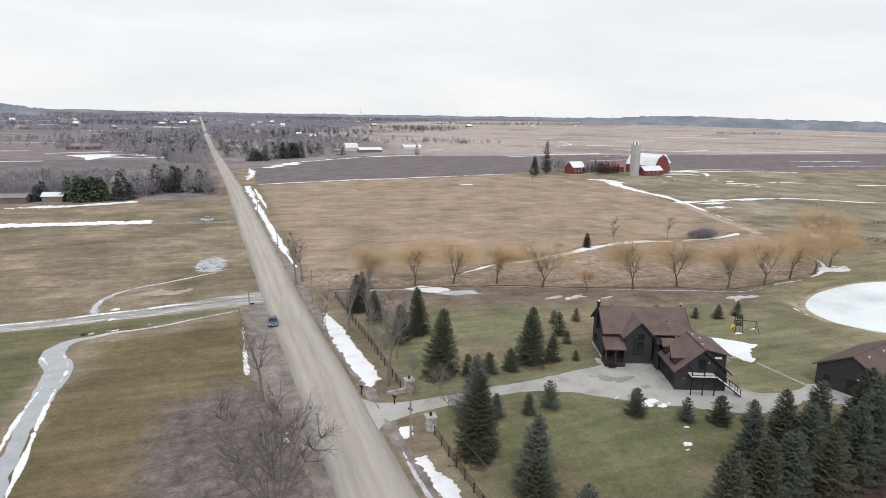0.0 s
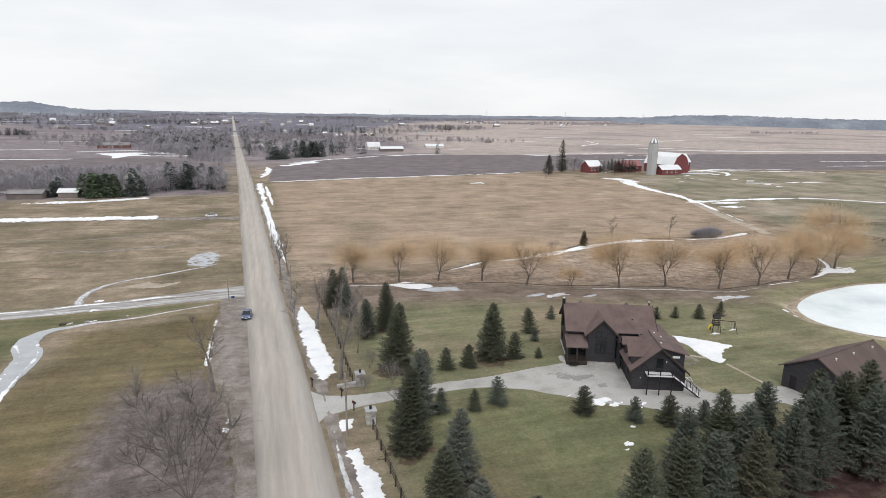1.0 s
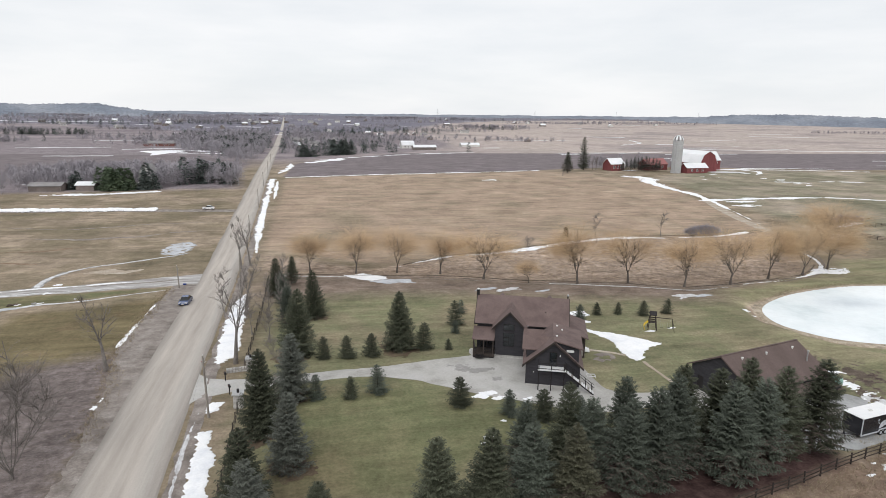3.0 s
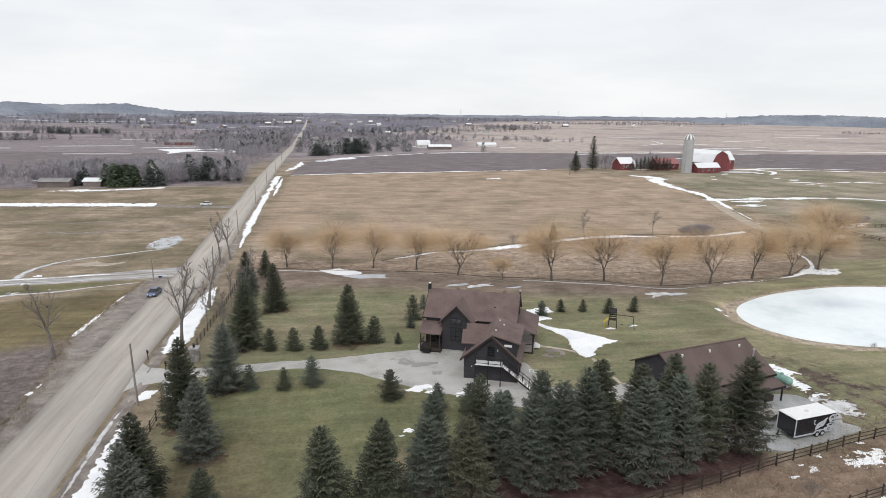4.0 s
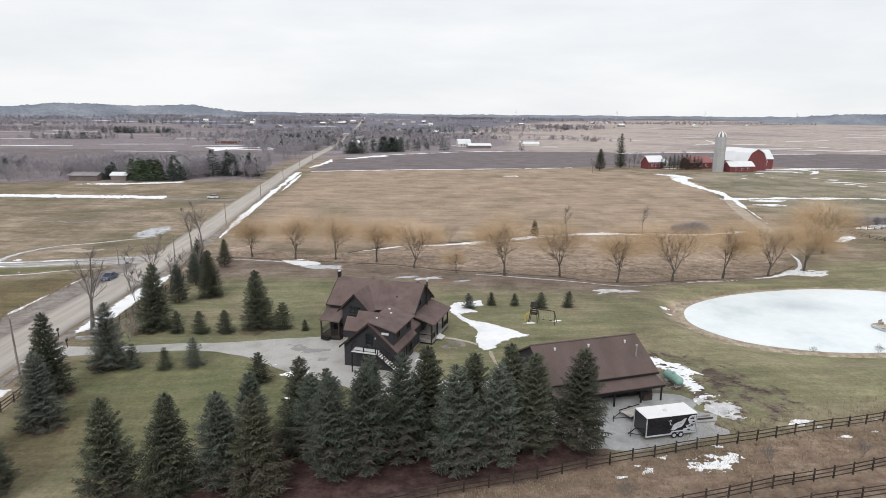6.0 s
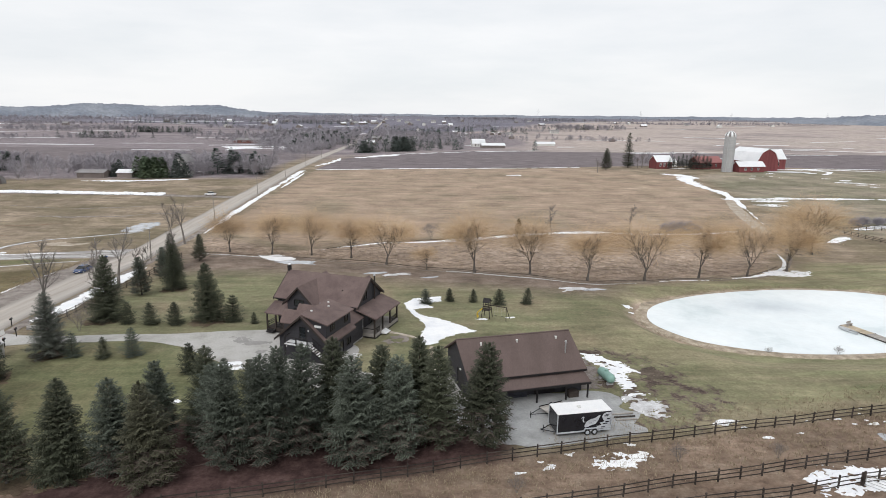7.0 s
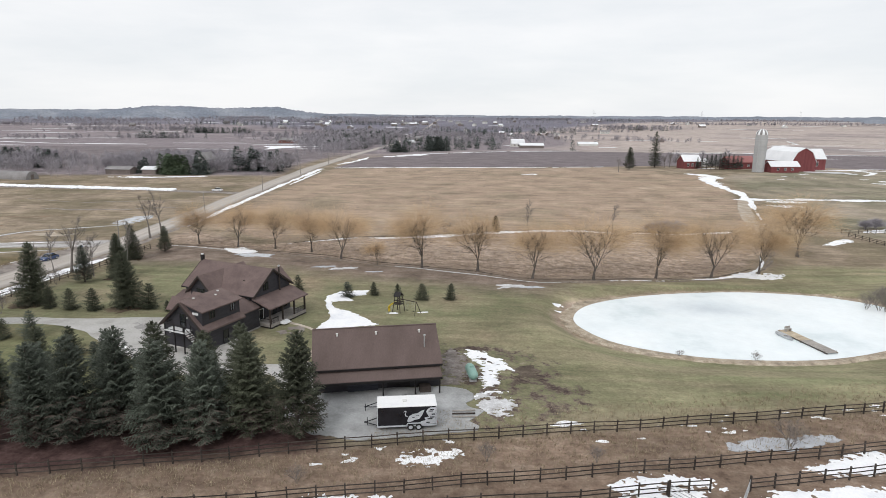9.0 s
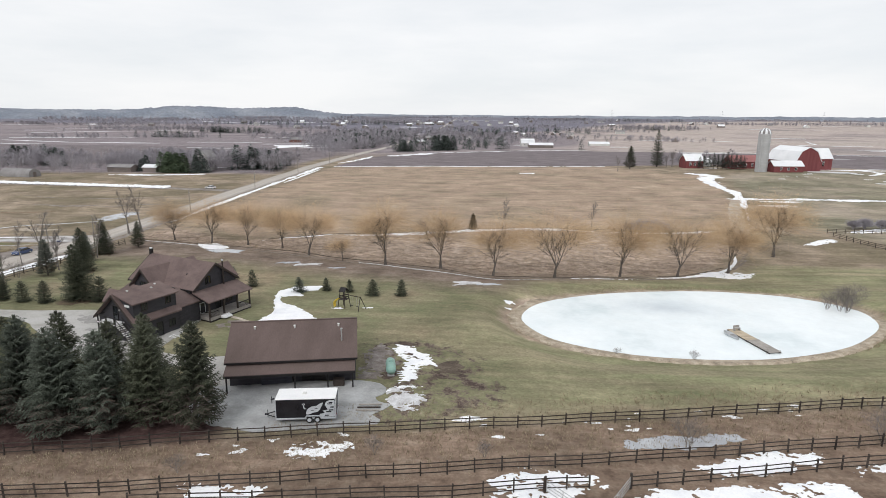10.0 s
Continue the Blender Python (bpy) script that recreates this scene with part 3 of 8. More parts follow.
col = cover(col, "pasture", pasture, 4.0, 16)
col = cover(col, "tanfield", tan, 1.5, 7)
col = cover(col, "strawmeadow", strawm, 2.0, 7)
col = cover(col, "lawn", lawn, 2.5, 7)
backlawn = ramp_node(n, l, mid, [(0.3, (0.120, 0.095, 0.065)), (0.5, (0.185, 0.150, 0.105)), (0.72, (0.235, 0.20, 0.145))])
col = cover(col, "backlawn", backlawn, 5.0, 9)
col = cover(col, "westlawn", west, 2.0, 4)
front = ramp_node(n, l, broad, [(0.32, (0.205, 0.164, 0.084)), (0.44, (0.142, 0.144, 0.064)), (0.54, (0.110, 0.132, 0.054)), (0.62, (0.150, 0.142, 0.068)), (0.72, (0.195, 0.158, 0.082))])
front = mix_node(n, l, 0.4, front, ramp_node(n, l, mid, [(0.3, (0.105, 0.124, 0.052)), (0.7, (0.178, 0.162, 0.084))]))
col = cover(col, "frontlawn", front, 4.0, 8)
brush = ramp_node(n, l, noise_node(n, l, P, 0.7, 7, 0.72), [(0.30, (0.092, 0.079, 0.064)), (0.50, (0.150, 0.131, 0.110)), (0.70, (0.225, 0.203, 0.175))])
col = cover(col, "brush", brush, 3.0, 8)
col = cover(col, "ditchgreen", front, 1.0, 3)
paddock = mix_node(n, l, 1.0, paddock, (0.80, 0.775, 0.70), "MULTIPLY")
col = cover(col, "paddock", paddock, 0.8, 2.5)
col = cover(col, "litter", litter, 1.2, 3)
col = cover(col, "mud", mud, 0.8, 16)
col = cover(col, "bank", bank, 0.5, 2.0)
clump = noise_node(n, l, P, 0.8, 6, 0.7)
drift = noise_node(n, l, P, 0.075, 6, 0.65)
streak_map = n.new("ShaderNodeMapping")
streak_map.inputs["Scale"].default_value = (0.05, 0.35, 0)
streak_map.inputs["Rotation"].default_value = (0, 0, radians(-6))
l.new(pos, streak_map.inputs["Vector"])
streak = noise_node(n, l, streak_map.outputs[0], 1.0, 6, 0.7)
for tex, lo_, hi_ in ((fine, 0.76, 1.24), (clump, 0.80, 1.20), (drift, 0.72, 1.28), (streak, 0.74, 1.28)):
    col = mix_node(n, l, 1.0, col, ramp_node(n, l, tex, [(0.28, (lo_,) * 3), (0.72, (hi_,) * 3)]), "MULTIPLY")
hsv = n.new("ShaderNodeHueSaturation")
hsv.inputs["Saturation"].default_value = 0.90
l.new(col, hsv.inputs["Color"])
col = mix_node(n, l, 1.0, hsv.outputs[0], (1.115, 1.055, 1.165), "MULTIPLY")
l.new(col, b.inputs["Base Color"])
b.inputs["Roughness"].default_value, b.inputs["Specular IOR Level"].default_value = 0.98, 0.1
bn = n.new("ShaderNodeBump")
bn.inputs["Strength"].default_value, bn.inputs["Distance"].default_value = 0.5, 0.12
l.new(fine, bn.inputs["Height"])
l.new(bn.outputs[0], b.inputs["Normal"])
M["ground"] = m
tagged(part("ground", ground_mesh, M["ground"]), "early spring farmland of mown lawn, tan stubble and ploughed fields", "ground", kind="structure")


# ---------------------------------------------------------------- sheets that lie on the land
def smooth_loop(poly, step=0.8, wob=0.25, seed=0, closed=True):
    out = []
    k = len(poly)
    for i in range(k if closed else k - 1):
        p0, p1, p2, p3 = [Vector((*poly[(i + j) % k if closed else min(max(i + j, 0), k - 1)], 0)) for j in (-1, 0, 1, 2)]
        c = max(2, int((p2 - p1).length / step))
        for s in range(c):
            t = s / c
            out.append(0.5 * (2 * p1 + (p2 - p0) * t + (2 * p0 - 5 * p1 + 4 * p2 - p3) * t * t + (3 * p1 - p0 - 3 * p2 + p3) * t ** 3))
    if not closed:
        out.append(Vector((*poly[-1], 0)))
    if wob:
        out = [p + wob * (noise.noise_vector(p * 0.45 + Vector((seed, 0, 0))) + 0.6 * noise.noise_vector(p * 1.7 + Vector((0, seed, 0)))) for p in out]
    return [(p.x, p.y) for p in out]


def sheet(bm, loop, lift, cell=6.0, skirt=0.12, holes=()):
    """Fills an outline, follows the land at lift above it, with a rim going down into it."""
    tmp = bm_new()
    es = []
    for lp in (loop, *holes):
        vs = [tmp.verts.new((x, y, 0)) for x, y in lp]
        es += [tmp.edges.new((vs[i], vs[(i + 1) % len(vs)])) for i in range(len(vs))]
    bmesh.ops.triangle_fill(tmp, use_beauty=True, edges=es)
    ax, ay = [p[0] for p in loop], [p[1] for p in loop]
    for lo, hi, no in ((min(ax), max(ax), Vector((1, 0, 0))), (min(ay), max(ay), Vector((0, 1, 0)))):
        c = lo + cell
        while c < hi:
            bmesh.ops.bisect_plane(tmp, geom=tmp.verts[:] + tmp.edges[:] + tmp.faces[:], plane_co=no * c, plane_no=no)
            c += cell
    rim = [e for e in tmp.edges if len(e.link_faces) == 1]
    for v in tmp.verts:
        v.co.z = lz(v.co.x, v.co.y) + lift
    got = bmesh.ops.extrude_edge_only(tmp, edges=rim)["geom"]
    for v in got:
        if isinstance(v, bmesh.types.BMVert):
            v.co.z -= lift + skirt
    for f in tmp.faces:
        f.normal_update()
    tmp.verts.index_update()
    nv = [bm.verts.new(v.co) for v in tmp.verts]
    for f in tmp.faces:
        try:
            bm.faces.new([nv[v.index] for v in f.verts])
        except ValueError:
            pass
    tmp.free()
    return bm


def blob(cx, cy, r, seed, sx=1.0, sy=1.0, k=11, turn=0.21):
    rng = random.Random(seed)
    out = []
    for i in range(k):
        q = r * rng.uniform(0.45, 1.25)
        u, v = sx * q * math.cos(2 * math.pi * i / k), sy * q * math.sin(2 * math.pi * i / k)
        out.append((cx + u * math.cos(turn) - v * math.sin(turn), cy + u * math.sin(turn) + v * math.cos(turn)))
    return out


def melt_sheet(name, field, x0, x1, y0, y1, cell, lift, material, label, category, group=""):
    """A thin layer with a melted edge: it lies wherever field(x, y) is above nought."""
    xs_, ys_ = np.arange(x0, x1 + cell, cell), np.arange(y0, y1 + cell, cell)
    mx, my = np.meshgrid(xs_, ys_)
    val = field(mx, my)
    vs, fs, seen = [], [], {}

    def at(key, x, y, q):
        if key not in seen:
            seen[key] = len(vs)
            vs.append((x, y, lz(x, y) + max(0.03, lift * 0.45) + (lift - max(0.03, lift * 0.45)) * min(1.0, q / 0.3)))
        return seen[key]

    pos_ = val > 0
    any_ = pos_[:-1, :-1] | pos_[1:, :-1] | pos_[:-1, 1:] | pos_[1:, 1:]
    for j, i in zip(*np.nonzero(any_)):
        ring = [(j, i), (j, i + 1), (j + 1, i + 1), (j + 1, i)]
        face, cross = [], []
        for k in range(4):
            a, c = ring[k], ring[(k + 1) % 4]
            va, vc = float(val[a]), float(val[c])
            if va > 0:
                face.append(at(a, float(mx[a]), float(my[a]), va))
            if (va > 0) != (vc > 0):
                t = va / (va - vc)
                q = at((min(a, c), max(a, c)), float(mx[a] + (mx[c] - mx[a]) * t), float(my[a] + (my[c] - my[a]) * t), 0.0)
                face.append(q)
                cross.append((q, va > 0))
        if len(face) >= 3:
            fs.append(tuple(face))
        if len(cross) == 2:
            (p, out_), (q, _) = cross
            if not out_:
                p, q = q, p
            low = []
            for w in (p, q):
                if ("low", w) not in seen:
                    seen[("low", w)] = len(vs)
                    vs.append((vs[w][0], vs[w][1], vs[w][2] - 0.2))
                low.append(seen[("low", w)])
            fs.append((q, p, low[0], low[1]))
    if not fs:
        return None
    me = from_lists(name, vs, fs)
    return tagged(part(name, me, material), label, category, group, "structure")


def melt_noise(x, y, keep, seed, size):
    """Two scales of raggedness, drawn out along x as wind and sun leave it."""
    out = np.zeros(x.shape)
    for j, i in zip(*np.nonzero(keep)):
        u, v = x[j, i] / size, y[j, i] / size
        out[j, i] = 0.75 * noise.noise(Vector((u * 0.42, v * 0.8, seed * 3.7))) + 0.62 * noise.noise(Vector((u * 1.3, v * 2.3, seed * 1.9 + 5))) + 0.62 * noise.noise(Vector((u * 3.0, v * 4.8, seed + 9)))
    return out


def grain_for(y):
    return 0.19 if y < 100 else 0.4 if y < 180 else 0.8 if y < 300 else 1.4 if y < 450 else 2.6


def snow_patch(poly, seed=0, lift=0.09, wob=0.3, bits=6, material=None, name="snow_patch", label="patch of old melting snow lying on dead grass", category="snow", bit_r=0.45, gaps=0):
    ax, ay = [p[0] for p in poly], [p[1] for p in poly]
    ext = max(max(ax) - min(ax), max(ay) - min(ay))
    cell = min(grain_for(min(ay)), max(ext / 14, 0.09))
    amp0 = 0.25 + 0.75 * wob + (0.35 if gaps else 0)
    pad = min(1.6 * amp0, 0.6 * ext)

    def field(x, y):
        sd = sd_poly(x, y, poly)
        amp = min(amp0, 0.9 * float(sd.max()) + 0.05)
        keep = np.abs(sd) < 2.0 * amp
        if gaps:
            keep |= sd > 0
        out = sd.copy()
        if gaps:
            out = np.minimum(sd, 0.55)
        return out + amp * 1.15 * melt_noise(x, y, keep, seed, 1.0 if ext > 3 else ext / 3) - 0.12 * amp

    return melt_sheet(name, field, min(ax) - pad, max(ax) + pad, min(ay) - pad, max(ay) + pad, cell, lift, material or M["snow"], label, category, "snow patches" if name == "snow_patch" else "")


def melt_band(name, pts, widths, material, lift, label, category, seed, broken):
    line = np.array(smooth_loop(pts, 2.0, 0, 0, closed=False))
    k = len(line)
    wid = np.interp(np.linspace(0, 1, k), np.linspace(0, 1, len(widths)), widths) / 2
    big = float(wid.max())
    ymid = float(line[:, 1].min())
    cell = max(min(grain_for(ymid), big / 1.6), 0.16)
    pad = big * 1.5 + 0.5

    def field(x, y):
        best, half = np.full(x.shape, 1e9), np.zeros(x.shape)
        for i in range(k - 1):
            (ax, ay), (bx, by) = line[i], line[i + 1]
            ex, ey = bx - ax, by - ay
            t = np.clip(((x - ax) * ex + (y - ay) * ey) / (ex * ex + ey * ey + 1e-9), 0, 1)
            d = np.hypot(x - ax - t * ex, y - ay - t * ey)
            near = d < best
            best = np.where(near, d, best)
            half = np.where(near, wid[i] + (wid[i + 1] - wid[i]) * t, half)
        keep = best < half * 2.2 + 0.3
        nz = melt_noise(x, y, keep, seed + 0.5, max(1.0, cell * 2.2))
        dry = np.zeros(x.shape)
        for j, i in zip(*np.nonzero(keep)):
            dry[j, i] = noise.noise(Vector((x[j, i] * 0.11, y[j, i] * 0.11, seed + 3.3)))
        return np.where(keep, half * (1.0 + 0.8 * nz + broken * (1.6 * dry - 0.15)) - best, -1.0)

    return melt_sheet(name, field, float(line[:, 0].min()) - pad, float(line[:, 0].max()) + pad, ymid - pad, float(line[:, 1].max()) + pad, cell, lift, material, label, category, "snow patches")


def ribbon(name, pts, widths, material, lift, label, category, wob=0.35, step=1.5, seed=0, kind="structure", broken=None):
    """A strip along a line with ragged edges, lying on the land."""
    if name == "snow_patch":
        return melt_band(name, pts, widths, material, lift, label, category, seed, (0.8 if lift < 0.3 else 0.1) if broken is None else broken)
    broken = broken or 0.0
    line = smooth_loop(pts, min(step, 1.2) if broken else step, 0, 0, closed=False)
    bm = bm_new()
    k = len(line)
    left, mid_, right, cut = [], [], [], []
    for i, (x, y) in enumerate(line):
        (ax, ay), (bx, by) = line[max(i - 1, 0)], line[min(i + 1, k - 1)]
        d = math.hypot(bx - ax, by - ay) or 1
        nx, ny = -(by - ay) / d, (bx - ax) / d
        w = float(np.interp(i / (k - 1), np.linspace(0, 1, len(widths)), widths)) / 2
        if broken:
            g_ = 0.9 + 1.9 * noise.noise(Vector((x * 0.16, y * 0.16, seed + 3.3))) + 0.9 * noise.noise(Vector((x * 0.55, y * 0.55, seed + 8.1)))
            w *= max(0.0, min(1.25, g_ + 0.75 * (1 - broken)))
            cut.append(w < 0.06)
        for s, row in ((1, left), (0, mid_), (-1, right)):
            j = (wob if w > 0.3 else w) * (noise.noise(Vector((x * 0.5, y * 0.5, seed + s * 7))) + 0.5 * noise.noise(Vector((x * 1.9, y * 1.9, seed + s * 9)))) if s else 0
            px, py = x + nx * (w * s + j), y + ny * (w * s + j)
            row.append((px, py))
    def up(p, dz):
        return bm.verts.new((p[0], p[1], lz(*p) + dz))
    lv, mv, rv = [up(p, lift) for p in left], [up(p, lift * 1.3) for p in mid_], [up(p, lift) for p in right]
    lb, rb = [up(p, -0.1) for p in left], [up(p, -0.1) for p in right]
    for i in range(k - 1):
        if broken and cut[i] and cut[i + 1]:
            continue
        for a, c in ((lb, lv), (lv, mv), (mv, rv), (rv, rb)):
            bm.faces.new((a[i], a[i + 1], c[i + 1], c[i]))
    return tagged(part(name, bm, material), label, category, kind=kind)


# ---------------------------------------------------------------- road, drives, water, snow
road_bm = bm_new()
across = road_bm.verts.layers.float.new("across")
prev = None
for y in list(np.arange(-60, 420, 4.0)) + list(np.arange(420, 1800, 25.0)) + [1800, 2400, 3200]:
    row = []
    for off, dz in ((-4.5, -0.15), (-4.0, 0.10), (-3.2, 0.14), (-2.0, 0.17), (0, 0.20), (2.0, 0.17), (3.2, 0.14), (3.9, 0.10), (4.5, -0.15)):
        x = road_x(y) + off + 0.25 * noise.noise(Vector((off, y * 0.08, 3)))
        row.append(road_bm.verts.new((x, y, lz(x, y) + dz)))
        row[-1][across] = off
    if prev:
        for i in range(8):
            road_bm.faces.new((prev[i], prev[i + 1], row[i + 1], row[i]))
    prev = row
tagged(part("road", road_bm, M["gravel"]), "straight pale gravel country road with worn wheel tracks", "road", kind="structure")
ribbon("road_verge", [(10.9, 30), (10.6, 45), (10.0, 60), (8.7, 75), (6.8, 90), (6.4, 105), (5.9, 120), (5.7, 134)], [2.6, 2.4, 2.6, 3.8, 6.2, 6.2, 5.6, 5.2], M["verge"], 0.06,
       "bare muddy verge beside the gravel road", "verge", 0.7, 0.8)
ribbon("road_verge", [(road_x(y) + 5.6, y) for y in (20, 60, 100, 150, 220, 340)], [2.0, 1.8, 1.8, 1.6], M["verge"], 0.04,
       "bare muddy verge beside the gravel road", "verge", 0.6)

bm = bm_new()
sheet(bm, smooth_loop([(17.6, 77.6), (19.6, 75.6), (21.6, 74.9), (24.6, 74.4), (34.1, 75.0), (42.5, 75.6), (47.8, 76.2), (53.3, 77.0), (58.5, 77.6), (63, 77.6), (67.5, 76.0), (70, 73), (73.5, 70),
                       (74, 62.5), (78, 60.6), (82, 60.6), (86.5, 61), (91, 50), (84, 53.5), (81.0, 57.3), (74, 56.2), (67.5, 57.2), (62.8, 60.0), (57.5, 63.1), (52.9, 66.4), (48.2, 70.3),
                       (42.0, 72.3), (33.9, 72.1), (24.8, 70.9), (21.2, 70), (19.6, 69.4), (17.6, 67.4)], 1.2, 0.2), 0.05)
tagged(part("driveway", bm, M["drive"]), "pale fine gravel driveway curving to a parking court", "driveway", kind="structure")
for k, pl in enumerate(([(53, 74.5), (57, 74), (60, 72.5), (63, 72.8), (60, 71), (57.5, 70.4), (55, 72)], [(57, 68.5), (61, 69.5), (62, 68), (59, 67)])):
    snow_patch(pl, 210 + k, 0.062, 0.7, 0, M["damp"], "damp_patch", "darker damp patch in the driveway gravel", "damp patch", gaps=1)
bm = bm_new()
sheet(bm, smooth_loop([(86.5, 46.5), (86.5, 52), (92, 53.2), (103.4, 55.5), (106.4, 53.4), (105.6, 51), (107.6, 49.6), (106.2, 47.4), (107, 45.8), (101, 43.9), (94.8, 42.9), (90.5, 43.6)], 0.6, 0.55, 4), 0.07)
tagged(part("yard", bm, M["yard"]), "wet grey gravel yard before the garage", "yard", kind="structure")
bm = bm_new()
sheet(bm, smooth_loop([(58.6, 78.0), (58.9, 80.4), (59.6, 80.6), (59.8, 79), (61.2, 77.2), (66.5, 75.6), (66.2, 74.6), (61, 76.3)], 0.7, 0.12, 2), 0.075)
tagged(part("gravel_bed", bm, M["stone"]), "pale stone bed along the house wall", "gravel bed", kind="structure")
ribbon("footpath", [(76.4, 77.0), (78.2, 76.2), (80.2, 75.2), (82.6, 73.2)], [0.7, 0.6, 0.4], M["lane"], 0.05, "narrow pale footpath across the lawn", "path", 0.08, 0.8)
bm = bm_new()
sheet(bm, blob(79.0, 73.1, 1.75, 5, 1.1, 0.95, 16), 0.03, holes=[blob(79.0, 73.1, 0.95, 6, 1.1, 0.95, 14)])
tagged(part("fire_ring", bm, M["verge"]), "dark ring of ash and bare earth in the lawn", "fire pit", kind="structure")

ribbon("footpath", [(84.1, 70.4), (84.2, 66.2), (84.5, 61.6)], [0.5, 0.45, 0.5], M["lane"], 0.05, "narrow pale footpath across the lawn", "path", 0.1, 0.8)

# the pond
bm = bm_new()
loop = []
for i in range(96):
    a = 2 * math.pi * i / 96
    lo, hi = 0.5, 1.6
    for _ in range(30):
        r = (lo + hi) / 2
        lo, hi = (r, hi) if pond_d(*pond_point(a, r)) < 1.03 else (lo, r)
    loop.append(bm.verts.new((*pond_point(a, lo), ICE_Z)))
bm.faces.new(loop)
tagged(part("pond_ice", bm, M["ice"]), "frozen oval pond with pale blue-green ice", "pond", kind="structure")

# low bank round the ice, with a ragged outer edge
bm = bm_new()
prev = first_row = None
for i in range(240):
    a = 2 * math.pi * i / 240
    px_, py_ = pond_point(a, 1.0)
    edge_r = 1.105 + 0.035 * noise.noise(Vector((px_ * 0.22, py_ * 0.22, 4))) + 0.03 * noise.noise(Vector((px_ * 0.8, py_ * 0.8, 7))) + 0.05 * max(0.0, min(1.0, (136 - px_) / 12)) + 0.03 * max(0.0, -math.sin(a))
    wob_r = 1.0 / float(pond_d(px_, py_))
    row = []
    for f_ in (0.0, 0.25, 0.5, 0.75, 1.0):
        r_ = wob_r * (1.012 + (edge_r - 1.012) * f_)
        x, y = pond_point(a, r_)
        z = ICE_Z - 0.06 if f_ == 0 else max(lz(x, y) + (0.10 - 0.10 * f_ if f_ < 1 else -0.3), ICE_Z + (0.08 * f_ if f_ < 1 else -0.2))
        row.append(bm.verts.new((x, y, z + (0.05 * noise.noise(Vector((x * 1.5, y * 1.5, 2))) if 0 < f_ < 1 else 0))))
    if prev:
        for j in range(4):
            bm.faces.new((prev[j], row[j], row[j + 1], prev[j + 1]))
    else:
        first_row = row
    prev = row
for j in range(4):
    bm.faces.new((prev[j], first_row[j], first_row[j + 1], prev[j + 1]))
tagged(part("pond_bank", bm, M["pondbank"]), "low bank of flattened tan reeds round the pond", "bank", kind="structure")

# side roads and streams west of the road
ribbon("side_road", [(9.5, 138.5), (6, 137.6), (-3, 136.0), (-11.4, 134.0), (-22, 132.3), (-41, 130.2), (-70, 129), (-120, 128)], [10, 6.4, 6.0, 4.6, 4.0, 3.8], M["sidegravel"], 0.06,
       "slushy side road joining the gravel road", "road", 0.4)
ribbon("snow_patch", [(0, 138.9), (-11, 136.6), (-22, 134.6), (-41, 132.4), (-80, 131)], [0.8, 0.9, 0.7, 0.8], M["snow"], 0.1, "slush line at the edge of the side road", "snow", 0.2, 0.8, 31)
ribbon("snow_patch", [(3, 134.6), (-11, 131.8), (-22, 130.2), (-41, 128.2), (-80, 127)], [0.5, 0.8, 0.6, 0.7], M["slush"], 0.1, "slush line at the edge of the side road", "snow", 0.2, 0.8, 32)
ribbon("mud_strip", [(2, 137.6), (-6, 136.2), (-16, 134.2)], [0.6, 1.0, 0.4], M["verge"], 0.10, "dark muddy strip between slushy tracks", "mud", 0.25, 1.0)
ribbon("side_road", [(4.5, 236.5), (-6, 238), (-27, 240.5), (-74, 243), (-160, 246)], [6, 3.6, 3.4, 3.2], M["verge"], 0.06, "muddy farm lane joining the gravel road", "road", 0.3, 3)
ribbon("frozen_stream", [(-22, 40), (-22.8, 60), (-23.6, 76), (-24.2, 84.2), (-24.6, 95), (-24.9, 103), (-27.4, 110), (-27.6, 115), (-25.6, 118.6), (-22.6, 119.2)], [2.8, 2.9, 2.9, 2.5, 1.9, 2.3, 3.4, 4.4, 3.6, 1.6], M["stream"], 0.05,
       "winding frozen grey stream in the grass", "stream", 0.5)
for s, seed in ((1.2, 1), (-1.2, 2)):
    ribbon("snow_patch", [(-22 + s * 1.3, 40), (-22.8 + s * 1.3, 60), (-23.6 + s * 1.3, 76), (-24.2 + s * 1.1, 84.2), (-24.6 + s * 0.9, 95), (-24.9 + s, 103), (-27.4 + 1.4 * s, 110)], [0.4, 0.8, 0.4, 0.7, 0.5, 0.6], M["snow"], 0.08,
           "thin snow lying along the stream bank", "snow", 0.5, 0.8, seed)
ribbon("frozen_stream", [(-23.0, 119.4), (-20, 120.8), (-15.4, 121.5), (-7, 124.5), (2.4, 129.0)], [1.3, 0.7, 0.55, 0.4], M["slush"], 0.05, "narrow frozen ditch beside the lawn", "stream", 0.25)
for k, (w_, mt, lift) in enumerate((([1.8, 1.6, 1.1, 0.8, 0.5], "mudstream", 0.03), ([0.8, 0.9, 0.6, 0.5, 0.3], "slush", 0.06))):
    ribbon("frozen_stream", [(-26, 134), (-26.3, 143), (-24, 149), (-18, 154.5), (-8, 160), (0, 165.6)], w_, M[mt], lift, "frozen brook winding through dead grass", "stream", 0.6, 1.0, 7 + k, broken=0.35 if k else None)
ribbon("snow_patch", [(-27.8, 241.6), (-45, 242.6), (-74, 244.6), (-120, 248), (-190, 252)], [5.0, 4.8, 5.4, 5.2], M["snow"], 0.8, "long white snow bank beside a lane", "snow", 0.3, 3)
ribbon("snow_patch", [(-84, 288), (-62, 291), (-40, 296)], [4, 6, 4], M["snow"], 0.12, "thin broken snow before the wood", "snow", 0.6, 2, 51, broken=1.2)
